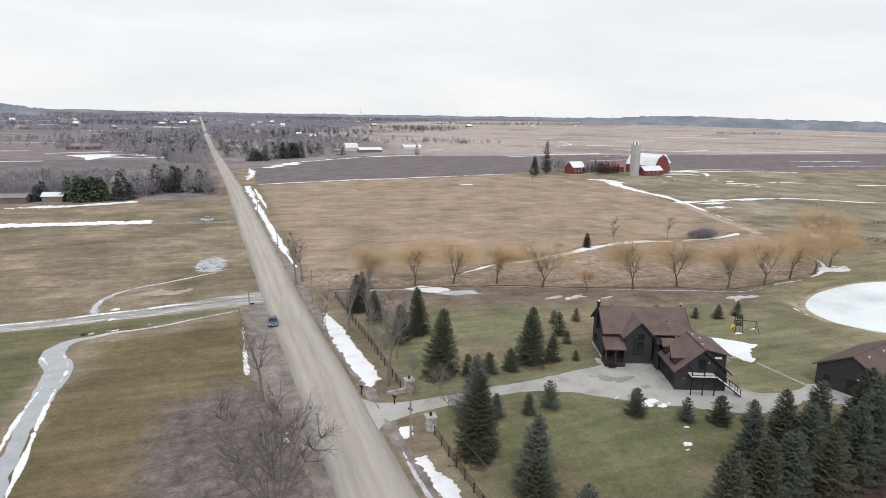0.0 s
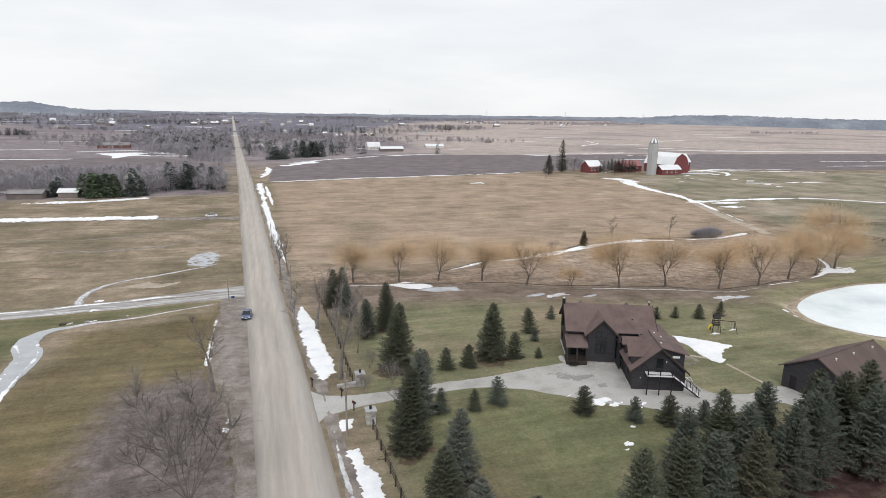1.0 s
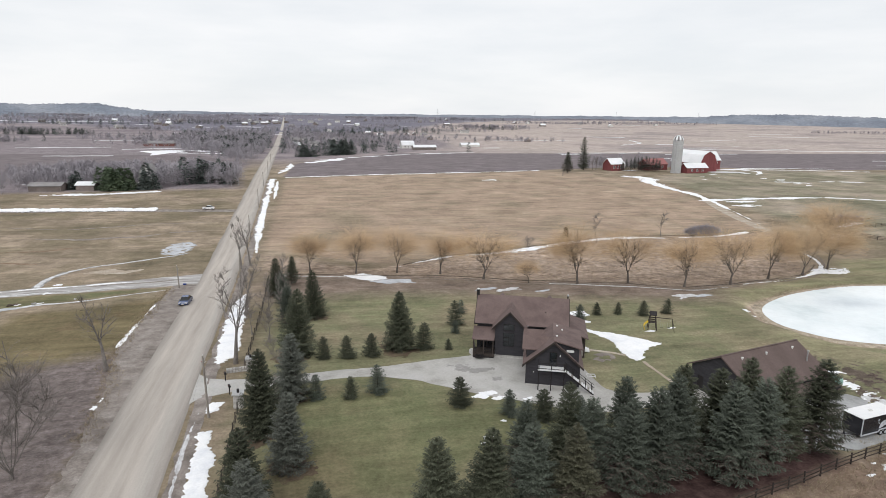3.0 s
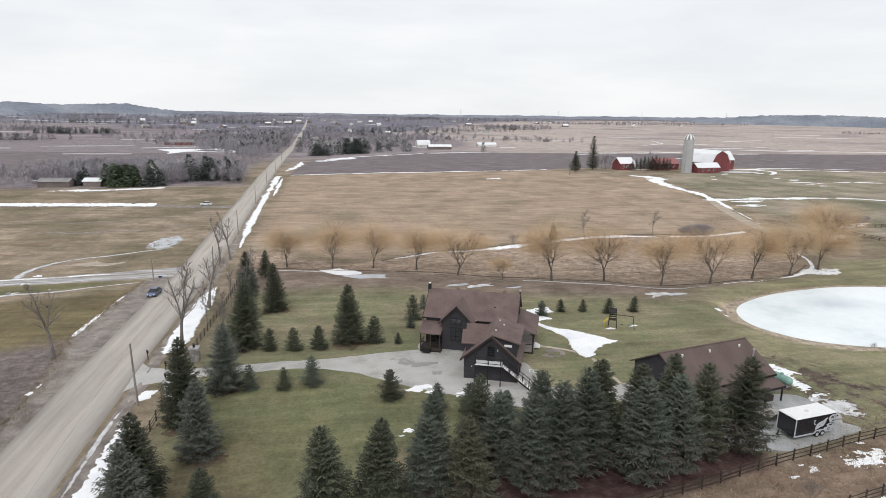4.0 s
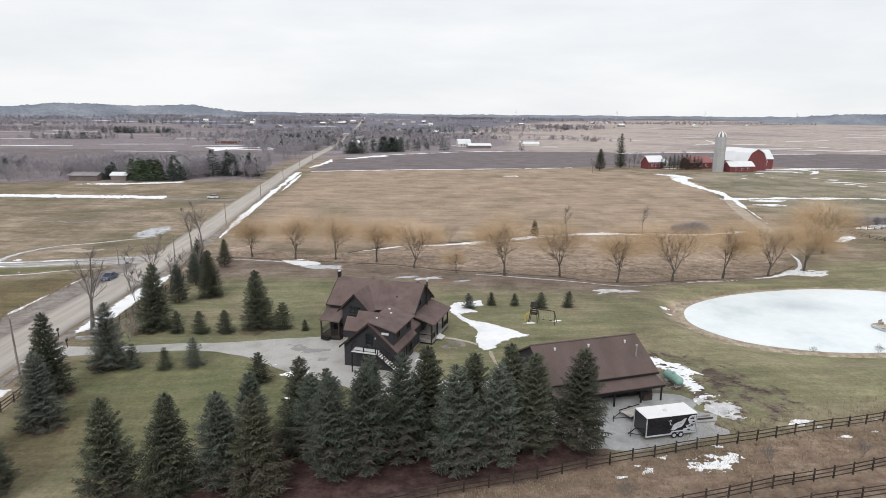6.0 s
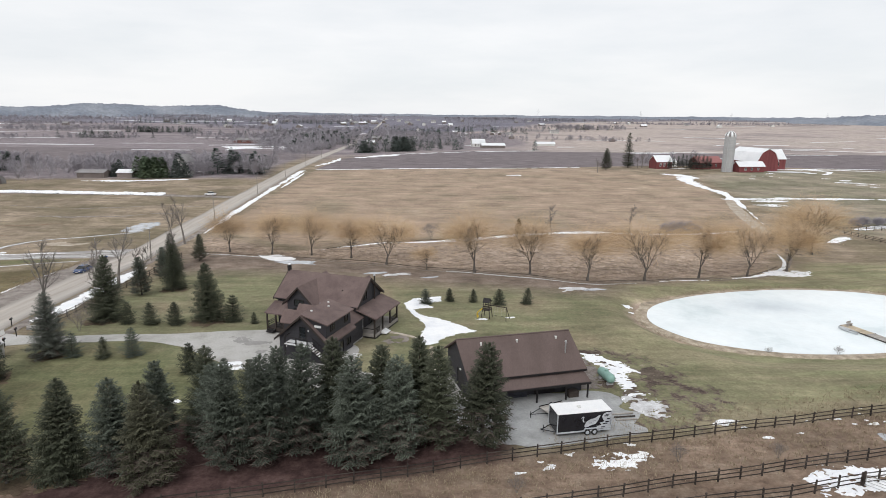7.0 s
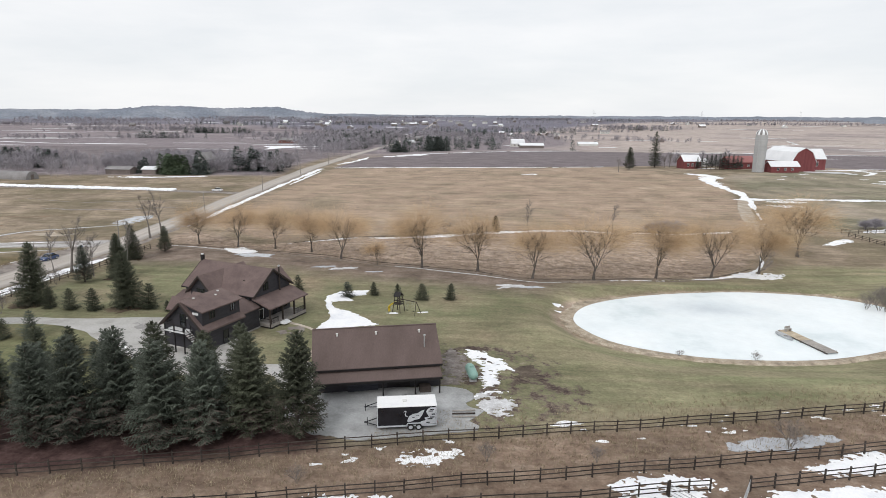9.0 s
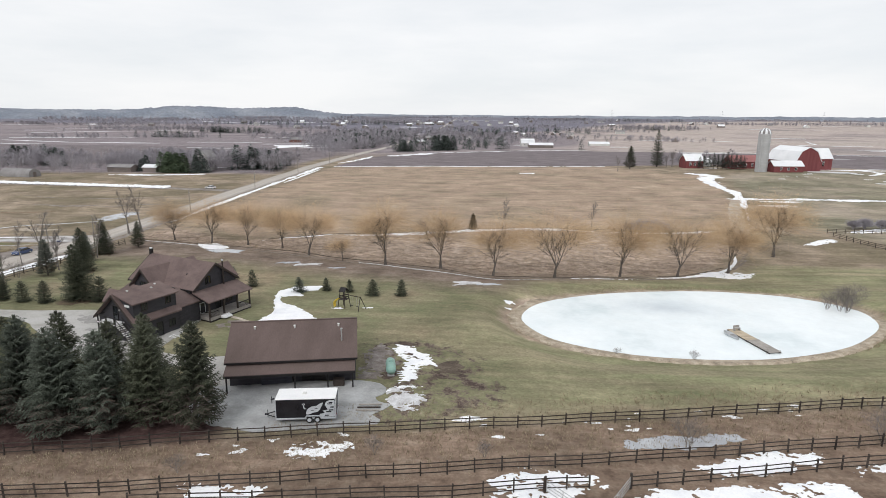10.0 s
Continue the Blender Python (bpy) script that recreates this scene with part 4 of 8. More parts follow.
snow_patch([(-150, 690), (-117, 713), (-100, 700), (-108, 640), (-114, 590), (-124, 640)], 52, 0.2, 0.8, 4)
snow_patch([(-104, 700), (-72, 662), (-66, 672), (-96, 738)], 53, 0.2, 0.8, 4)
snow_patch([(-1, 164), (-7, 165), (-8.5, 171), (-6.5, 178), (-2, 181), (0.5, 175)], 3, 0.05, 1.0, 8, M["puddle"], gaps=22)
snow_patch(blob(-12.5, 147.0, 4.2, 71, 1.7, 0.8), 211, 0.03, 0.5, 3, M["lane"], "bare_patch", "pale bare earth patch in the meadow", "bare patch")

# faint tracks and bare streaks in the west meadow
for k, (pts_, w) in enumerate((([(-48, 190), (-34, 184), (-20, 189), (-10, 196), (-2, 198)], 1.2), ([(-80, 176), (-60, 170), (-42, 172), (-30, 178)], 1.5), ([(-70, 212), (-45, 206), (-22, 210), (0, 212)], 0.9), ([(-60, 155), (-45, 160), (-35, 158)], 1.4))):
    ribbon("bare_streak", pts_, [w * 0.5, w, w * 0.6], M["soil"] if k % 2 else M["verge"], 0.03, "bare brown streak worn through meadow grass", "track", 0.6, 1.0, 60 + k, broken=0.8)

# ditch, track and snow behind the willows
TRACK = [(24, 137), (35, 134.5), (53, 132.0), (66.7, 128.0), (86, 120.0), (104, 114.6), (117, 109.6), (136, 112.3), (158, 118.8), (171, 128), (181, 143), (186, 158), (191, 172)]
for k, d in enumerate((-0.8, 0.8)):
    ribbon("farm_track", [(x, y + d) for x, y in TRACK], [0.4, 0.55, 0.45, 0.5], M["trackmud"], 0.03, "brown wheel rut along the row of willows", "track", 0.3, 1.0, 90 + k, broken=0.5)
ribbon("snow_patch", [(24, 138.2), (34, 136.0), (44, 134.3)], [0.35, 0.7, 0.3], M["slush"], 0.08, "thin line of slush beside the track", "snow", 0.25, 0.8)
ribbon("snow_patch", [(88, 119.0), (104, 113.4), (117, 108.5), (128, 109.6)], [0.2, 0.5, 0.45, 0.2], M["slush"], 0.09, "thin line of slush beside the track", "snow", 0.3, 0.8, 2)
ribbon("snow_patch", [(134, 112.2), (146, 114.4), (158, 119.2), (168, 125.3), (174, 133), (177, 141)], [0.3, 0.6, 0.9, 1.3, 0.9, 0.4], M["snow"], 0.09, "ragged snow along the track below the willows", "snow", 0.9, 0.8, 4)
snow_patch([(163, 121.0), (168, 119.2), (173.5, 120.6), (175.5, 123.4), (171, 126.4), (164.5, 125.2)], 8, 0.07, 0.8, 12, gaps=4)
ribbon("snow_patch", [(56, 143.0), (64, 147.6), (73, 151.6), (82, 152.6), (90, 155.0), (101, 159)], [0.5, 1.3, 1.2, 1.8, 3.2, 2.4], M["snow"], 0.10, "snow lying in a shallow field ditch", "snow", 0.5, 1.0, 5)
ribbon("snow_patch", [(103, 159.8), (113, 164.4), (122, 167.4), (132.5, 168.7), (146, 166.2)], [1.3, 2.9, 2.4, 2.6, 1.1], M["snow"], 0.10, "snow lying in a shallow field ditch", "snow", 0.5, 1.0, 6)
ribbon("snow_patch", [(150, 165.8), (160, 166.5), (170, 168), (181, 171.5)], [0.8, 2.1, 1.2, 1.8], M["snow"], 0.10, "snow lying in a shallow field ditch", "snow", 0.5, 1.0, 7)

# dark ribbons stand in for the shadow along the ditch bank
ribbon("ditch_bank", [(24, 139.4), (44, 136.0), (66, 131.0), (86, 122.6), (104, 116.6), (117, 111.4), (136, 114.0), (158, 120.8), (170, 129.4)], [0.35, 0.6, 0.3, 0.5, 0.4], M["soil_and_shade"], 0.05, "dark strip painted as the shade of the ditch bank", "bank", 0.25, 0.8, 81, broken=0.7)
ribbon("ditch_bank", [(57, 144.4), (73, 153.0), (90, 157.2), (113, 166.4), (132.5, 170.4), (160, 168.4)], [0.3, 0.5, 0.5, 0.6, 0.3], M["soil_and_shade"], 0.08, "dark strip painted as the shade of the ditch bank", "bank", 0.25, 0.8, 82, broken=0.7)

# snow about the house and along the road
snow_patch([(79.3, 91.9), (81.0, 95.8), (86.3, 97.2), (86.2, 94.0), (82.9, 92.4), (84.6, 90.2), (81.2, 88.4), (82.2, 85.2), (85.7, 83.4), (88.6, 80.4), (91.3, 77.2), (86.9, 74.7), (84.6, 71.4), (83.2, 70.6), (82.2, 74), (83.4, 79), (80.9, 85.9)], 11, 0.12, 0.22, 10)
snow_patch([(19.8, 122.9), (21.5, 110), (21.9, 97.4), (22.5, 90), (22.7, 83.3), (21.8, 82.4), (20.3, 80.5), (19.4, 82.9), (18.9, 92.1), (18.4, 103.0), (18.3, 114.3)], 12, 0.14, 0.3, 8)
snow_patch([(20.9, 66.0), (21.4, 68.3), (23.2, 67.9), (22.3, 65.7), (21.3, 64.9)], 13, 0.1, 0.15, 4, bit_r=0.3)
snow_patch([(21.1, 60.3), (22.7, 60.4), (22.9, 56.8), (24.0, 54.8), (23.7, 51.2), (24.4, 46), (23.4, 38), (21.6, 38), (21.9, 48.4), (21.5, 53.7)], 14, 0.12, 0.3, 10)
ribbon("snow_patch", [(20.3, 66), (20.2, 58), (20.7, 48), (21.0, 38)], [0.25, 0.5, 0.4, 0.5], M["slush"], 0.08, "thin slush at the edge of the road", "snow", 0.2, 0.8)
ribbon("snow_patch", [(18.3, 163), (17.2, 178), (15.9, 205), (15.0, 226), (13.8, 255), (12.4, 300), (10.8, 345)], [0.6, 2.2, 1.6, 2.0, 2.4, 3.4, 2.8], M["snow"], 0.14, "snow lying in the roadside ditch", "snow", 0.9, 1.0, 3)
ribbon("snow_patch", [(16.6, 268), (15.6, 300), (14.2, 335)], [0.6, 1.4, 0.8], M["snow"], 0.12, "snow along the field edge beside the road", "snow", 0.4, 1.5, 4)
snow_patch([(41.2, 136.2), (46.1, 137.2), (49.9, 134.4), (52, 131), (48, 129.6), (44.1, 132.0)], 15, 0.05, 0.5, 6)
snow_patch([(50.6, 130.5), (56.5, 129.3), (57.2, 125.5), (50.5, 126.0), (47, 128.8)], 16, 0.035, 0.5, 3, M["puddle"], "puddle", "shallow frozen meltwater puddle on the lawn", "puddle")
for k, (cx, cy, r) in enumerate(((72, 117.5, 1.4), (77, 116, 1.9), (84, 113.6, 1.0), (113, 103.6, 2.2), (117.5, 103.8, 1.6))):
    snow_patch(blob(cx, cy, r, k, 1.9, 0.8), 20 + k, 0.035, 0.3, 3, M["slush"] if k % 2 else M["puddle"], "puddle", "thin frozen puddle on the lawn", "puddle", 0.3)
snow_patch([(105.2, 67.4), (106.7, 67.4), (111.0, 63.2), (110.6, 61.6), (109.2, 58.6), (109.8, 57.0), (107.7, 55.4), (107.6, 58), (107.2, 61.4)], 17, 0.05, 0.9, 60, gaps=10)
snow_patch([(106.9, 53.6), (110.1, 54.7), (111.2, 51.5), (110.1, 49.4), (108.6, 48.2), (107.6, 51)], 18, 0.04, 1.0, 50, M["slush"], gaps=16)
ribbon("snow_patch", [(105.4, 67.6), (107.4, 66.0), (109.6, 63.6), (111.6, 60.8)], [0.5, 1.1, 1.3, 0.4], M["snow"], 0.05, "streaks of melting snow on dark mud", "snow", 0.3, 0.5, 93, broken=1.1)
ribbon("snow_patch", [(106.6, 53.0), (108.4, 54.4), (110.6, 54.6)], [0.6, 1.1, 0.5], M["snow"], 0.05, "streaks of melting snow on dark mud", "snow", 0.3, 0.5, 94, broken=0.9)
snow_patch([(98.8, 38.9), (99.8, 40.8), (102.4, 41.4), (106.3, 42.0), (105.2, 40.6), (103.4, 39.3)], 19, 0.07, 0.7, 40, gaps=5)
snow_patch([(102.6, 56.0), (105.2, 56.4), (107.2, 58.2), (106.4, 61.5), (105.2, 65.6), (103.0, 67.2), (101.4, 65.0), (102.4, 60.5)], 33, 0.03, 0.9, 20, M["mudpatch"], "bare_patch", "trodden grey-brown mud beside the garage", "mud", gaps=3)
snow_patch([(111.4, 57.2), (113.6, 58.4), (115.4, 61.6), (113.2, 63.6), (111.6, 61.4)], 34, 0.03, 1.0, 20, M["soil_and_shade"], "bare_patch", "churned dark brown earth in the grass", "mud", gaps=5)
snow_patch([(114.7, 47.2), (116.3, 48.4), (118.6, 48.2), (116.4, 46.8)], 26, 0.06, 0.2, 5)
snow_patch([(119.0, 36.6), (121.5, 38.6), (124.5, 39.0), (128.0, 38.4), (128.2, 37.0), (124.5, 35.0), (119.0, 34.6)], 27, 0.08, 0.8, 40, gaps=9)
snow_patch([(137.5, 40.9), (143, 43.6), (148.8, 44.4), (150.5, 43.4), (146, 41.6), (141, 40.0)], 28, 0.08, 0.8, 40, gaps=10)
snow_patch([(129.6, 35.9), (135.7, 37.5), (143.1, 39.3), (149.4, 39.9), (149, 37.6), (141.5, 34.6), (131, 33.5)], 29, 0.09, 0.7, 50, gaps=16)
snow_patch([(150.5, 41.6), (154, 43.2), (161, 45.2), (164, 44.4), (158, 42.0)], 30, 0.08, 0.7, 30, gaps=5)
snow_patch([(92.5, 33.2), (96, 34.2), (99.5, 33.8), (99, 32.2), (94, 31.6)], 36, 0.06, 0.7, 30, gaps=4)
snow_patch([(131.4, 44.6), (136.2, 46.4), (143.0, 47.5), (144.2, 46.4), (137.7, 44.2), (131.7, 43.4)], 32, 0.035, 0.4, 0, M["puddle"], "puddle", "long frozen puddle in the brown paddock", "puddle")
for k, (cx, cy, r) in enumerate(((54.3, 52.8, 0.55), (53.4, 51.6, 0.28), (57.2, 56.4, 0.3), (92.8, 83.2, 0.7), (97.6, 84.4, 0.75), (121.3, 94.6, 0.9), (121.5, 92.0, 0.7), (62.3, 61.3, 0.9), (56.6, 63.6, 1.3), (58.9, 62.6, 0.9), (53.6, 66.6, 0.6))):
    snow_patch(blob(cx, cy, r, k + 60, 1.5, 0.8), 40 + k, 0.06, 0.12, 3, bit_r=0.22)
for k in range(26):
    rng = random.Random(900 + k)
    cx = rng.uniform(92, 152)
    snow_patch(blob(cx, 41.6 + 0.215 * (cx - 92) - rng.uniform(-0.5, 3.4), rng.uniform(0.15, 0.55), k + 300, 1.6, 0.7, 8), 80 + k, 0.05, 0.1, 2, bit_r=0.18)
# brown needle litter under the lone spruces
for k, (cx, cy, r) in enumerate(((31.8, 82, 3.4), (28.4, 58.8, 3.2), (34.4, 102.3, 2.8), (47.9, 82.6, 3.4), (31.8, 50.9, 3.2), (31.5, 67.2, 3.0), (26.6, 120.5, 2.4), (45.5, 37.2, 2.6), (49.8, 38.3, 2.6))):
    snow_patch(blob(cx, cy, r, 400 + k, 1.0, 0.9, 12), 420 + k, 0.025, 0.6, 0, M["needles"], "needle_litter", "brown needle litter on the lawn under a spruce", "litter", gaps=1)
# snow on the west verge
snow_patch([(7.3, 68.9), (8.5, 67.2), (9.0, 71.5), (8.6, 75.0), (7.5, 72.0)], 95, 0.06, 0.8, 5, gaps=2)
for k, (y0, y1) in enumerate(((92, 118),)):
    ribbon("snow_patch", [(3.2, y) for y in np.linspace(y0, y1, 5)], [0.3, 0.9, 0.5, 0.8, 0.2], M["snow"], 0.07, "ragged snow on the bank beside the road", "snow", 0.4, 0.5, 20 + k, broken=1.4)

# farm lane and far snow
ribbon("farm_lane", [(189, 168), (194.5, 186.7), (203.3, 213.7), (213, 239)], [4, 4.5, 4.5], M["lane"], 0.06, "pale muddy farm lane climbing to the barns", "lane", 0.7, 2)
ribbon("snow_patch", [(197, 184), (204.5, 206), (209.5, 222), (215.5, 238)], [0.3, 0.9, 1.4, 2.0], M["snow"], 0.1, "broken snow along the farm lane", "snow", 0.5, 1.5, 70, broken=1.3)
ribbon("snow_patch", [(215, 240), (219, 257), (220, 280), (222, 305), (230, 322), (222, 336)], [4, 3.5, 4.5, 7, 10, 5], M["snow"], 0.12, "broad snow drift beside the farm lane", "snow", 1.4, 1.5, 1, broken=0.25)
ribbon("snow_patch", [(212, 241), (223, 241.5), (250, 243), (286, 240), (326, 218), (400, 205)], [4, 5, 2.2, 3.5, 6, 6], M["snow"], 0.12, "long snow drift across the pasture", "snow", 0.9, 2, 2)
ribbon("snow_patch", [(322, 372), (353, 392), (385, 396), (425, 388)], [5, 4, 3, 2], M["snow"], 0.12, "snow drift behind the barns", "snow", 1.0, 2, 41, broken=0.4)
ribbon("snow_patch", [(330, 378), (336, 362), (328, 347), (318, 338)], [3, 4, 3, 1.5], M["snow"], 0.12, "curved snow drift beside the barn yard", "snow", 1.0, 2, 42, broken=0.4)
for k, (cx, cy, r) in enumerate(((317, 346, 2.4), (312, 309, 2.2), (309, 292, 2.0), (306, 316, 1.6), (309, 284, 1.8), (286, 338, 1.6), (262, 312, 1.0))):
    snow_patch(blob(cx, cy, r, k + 160, 2.2, 0.9), 140 + k, 0.1, 0.4, 3)
snow_patch([(200, 156), (205, 160.5), (210, 164.5), (213, 163), (208, 158.5), (203, 155)], 153, 0.08, 0.8, 6, gaps=4)
snow_patch([(222, 176), (228, 180), (236, 183), (240, 181), (232, 177.5), (226, 174.5)], 154, 0.08, 0.8, 6, gaps=4)
snow_patch([(219, 236), (226, 233), (234, 234), (238, 237), (228, 238.5)], 151, 0.1, 1.0, 3, gaps=5)
snow_patch([(216, 226), (222, 222), (230, 223), (226, 229)], 152, 0.1, 1.0, 3, gaps=5)
ribbon("snow_patch", [(17.5, 353), (70, 367.5), (120, 376), (184, 386)], [1.2, 2.4, 2.6, 1.8], M["snow"], 0.2, "snow line along a field boundary", "snow", 0.5, 3, 3)
ribbon("snow_patch", [(300, 371), (340, 378), (380, 376), (430, 362)], [8, 5, 4, 3], M["snow"], 0.12, "snow drift behind the barns", "snow", 1.5, 2, 4)
for k, (x0, y0, x1, y1, w) in enumerate(((12, 380, 16, 470, 5), (30, 480, 58, 545, 16), (58, 545, 130, 620, 7), (130, 620, 210, 660, 9), (-75, 630, -45, 650, 20), (-120, 655, -90, 640, 14), (-40, 335, -110, 330, 5), (-110, 328, -70, 322, 4),
                                         (-90, 640, -60, 648, 12), (330, 520, 420, 540, 4), (420, 610, 520, 620, 6), (560, 480, 650, 470, 5), (500, 420, 600, 410, 4), (300, 640, 420, 660, 5), (330, 300, 360, 296, 3), (390, 280, 430, 272, 4), (300, 300, 318, 292, 2.5), (268, 325, 282, 318, 2.5), (130, 330, 137, 328, 3))):
    ribbon("snow_patch", [(x0, y0), ((x0 + x1) / 2 + 3, (y0 + y1) / 2 + 2), (x1, y1)], [w * 0.4, w, w * 0.3], M["snow"], 0.15, "strip of snow left in a far field", "snow", w * 0.25, 3, k)
far_bm = bm_new()
rng = random.Random(5)
for k in range(95):
    y = 700 + 3100 * rng.random() ** 1.3
    az = rng.uniform(-0.8, 0.0) if k % 5 < 3 else rng.uniform(-0.2, 0.95)
    x = y * math.tan(az)
    ln, w = rng.choice((rng.uniform(15, 60), rng.uniform(60, 190))) * (y / 1500), rng.uniform(1.5, 6) * (y / 1500)
    sl = rng.uniform(-0.7, 0.7)
    top = [far_bm.verts.new((x + ln * (s - 0.5) + rng.uniform(-3, 3), y + sl * ln * s + w * q * rng.uniform(0.3, 1), lz(x, y) + 0.4)) for q, ss in ((-1, (0, 0.3, 0.6, 1)), (1, (1, 0.6, 0.3, 0))) for s in ss]
    low = [far_bm.verts.new((v.co.x, v.co.y, v.co.z - 0.8)) for v in top]
    far_bm.faces.new(top)
    for i in range(8):
        far_bm.faces.new((top[i], low[i], low[(i + 1) % 8], top[(i + 1) % 8]))
for x0, y0, x1, y1, w in ((-560, 765, -422, 707, 3.5), (-420, 704, -322, 703, 3), (-300, 771, -210, 800, 4), (-790, 1100, -676, 1257, 9), (-640, 900, -480, 940, 5), (-985, 2180, -775, 2044, 14), (-760, 2050, -560, 2190, 12), (-1110, 1700, -900, 1760, 9), (-200, 583, -148, 587, 3), (-520, 640, -400, 632, 2.5), (296, 609, 350, 628, 3), (380, 640, 456, 678, 3), (560, 770, 650, 712, 3), (650, 712, 770, 690, 4), (770, 690, 930, 715, 3), (520, 900, 600, 980, 5), (600, 980, 640, 1100, 6)):
    k_ = 9
    edge_ = [(x0 + (x1 - x0) * i / k_ + rng.uniform(-4, 4), y0 + (y1 - y0) * i / k_ + s * w * rng.uniform(0.2, 1.2)) for s, o in ((-1, range(k_ + 1)), (1, range(k_, -1, -1))) for i in o]
    top = [far_bm.verts.new((x, y, lz(x, y) + 0.3)) for x, y in edge_]
    low = [far_bm.verts.new((v.co.x, v.co.y, v.co.z - 0.7)) for v in top]
    far_bm.faces.new(top)
    for i in range(len(top)):
        far_bm.faces.new((top[i], low[i], low[(i + 1) % len(top)], top[(i + 1) % len(top)]))
tagged(part("far_snow", far_bm, M["snow"]), "streaks of snow left in distant fields", "snow", kind="stuff")


# ---------------------------------------------------------------- distant ridges
def ridge(name, dist, az0, az1, heights, seed, base):
    bm = bm_new()
    k = 420
    prev = None
    for i in range(k + 1):
        az = radians(az0 + (az1 - az0) * i / k)
        hgt = float(np.interp(i / k, np.linspace(0, 1, len(heights)), heights))
        hgt *= 1 + 0.07 * noise.noise(Vector((i * 0.11, seed, 0)))
        far_ = dist / 3900
        hgt += far_ * (5.0 * noise.noise(Vector((i * 0.12, seed, 5))) + 3.2 * noise.noise(Vector((i * 0.45, seed, 9))) + 2.4 * random.Random(seed * 999 + i).random())
        x, y = 75 + dist * math.sin(az), dist * math.cos(az)
        pts = [(1.0, base), (1.03, base + 0.55 * hgt), (1.06, base + hgt), (1.10, base + 0.4 * hgt), (1.14, base - 5)]
        pts[0] = (1.0, lz(x, y) - 8)
        row = [bm.verts.new((75 + (x - 75) * f, y * f, z + (2.5 * noise.noise(Vector((i * 0.7, f * 40, seed))) if 1.0 < f < 1.1 else 0))) for f, z in pts]
        if prev:
            for j in range(4):
                bm.faces.new((prev[j], row[j], row[j + 1], prev[j + 1]))
        prev = row
    for f_ in bm.faces:
        f_.smooth = True
    tagged(part(name, bm, M["ridge"]), "low wooded ridge on the horizon, grey-blue haze painted in", "hills", kind="structure")


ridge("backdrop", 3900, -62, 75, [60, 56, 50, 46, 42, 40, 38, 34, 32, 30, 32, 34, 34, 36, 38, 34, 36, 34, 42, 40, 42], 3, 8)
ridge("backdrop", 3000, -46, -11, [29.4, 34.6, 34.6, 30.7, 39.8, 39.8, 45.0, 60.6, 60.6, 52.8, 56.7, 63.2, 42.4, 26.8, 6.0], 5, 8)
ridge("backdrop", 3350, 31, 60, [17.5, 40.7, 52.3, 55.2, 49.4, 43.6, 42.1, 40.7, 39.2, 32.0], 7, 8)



# ---------------------------------------------------------------- trees
def kite(vs, fs, p, d, side, ln, w, sag):
    """A needle-covered twig: two facets folded along its rib."""
    i = len(vs)
    m_ = p + d * (ln * 0.45)
    vs += [tuple(p), tuple(m_ + side * w - Vector((0, 0, sag * 0.4 * ln + w * 0.35))), tuple(p + d * ln - Vector((0, 0, sag * ln))), tuple(m_ - side * w - Vector((0, 0, sag * 0.4 * ln + w * 0.35)))]
    fs += [(i, i + 1, i + 2), (i, i + 2, i + 3)]


def strip(vs, fs, p, q, w, side):
    i = len(vs)
    vs += [tuple(p - side * w), tuple(p + side * w), tuple(q)]
    fs.append((i, i + 1, i + 2))


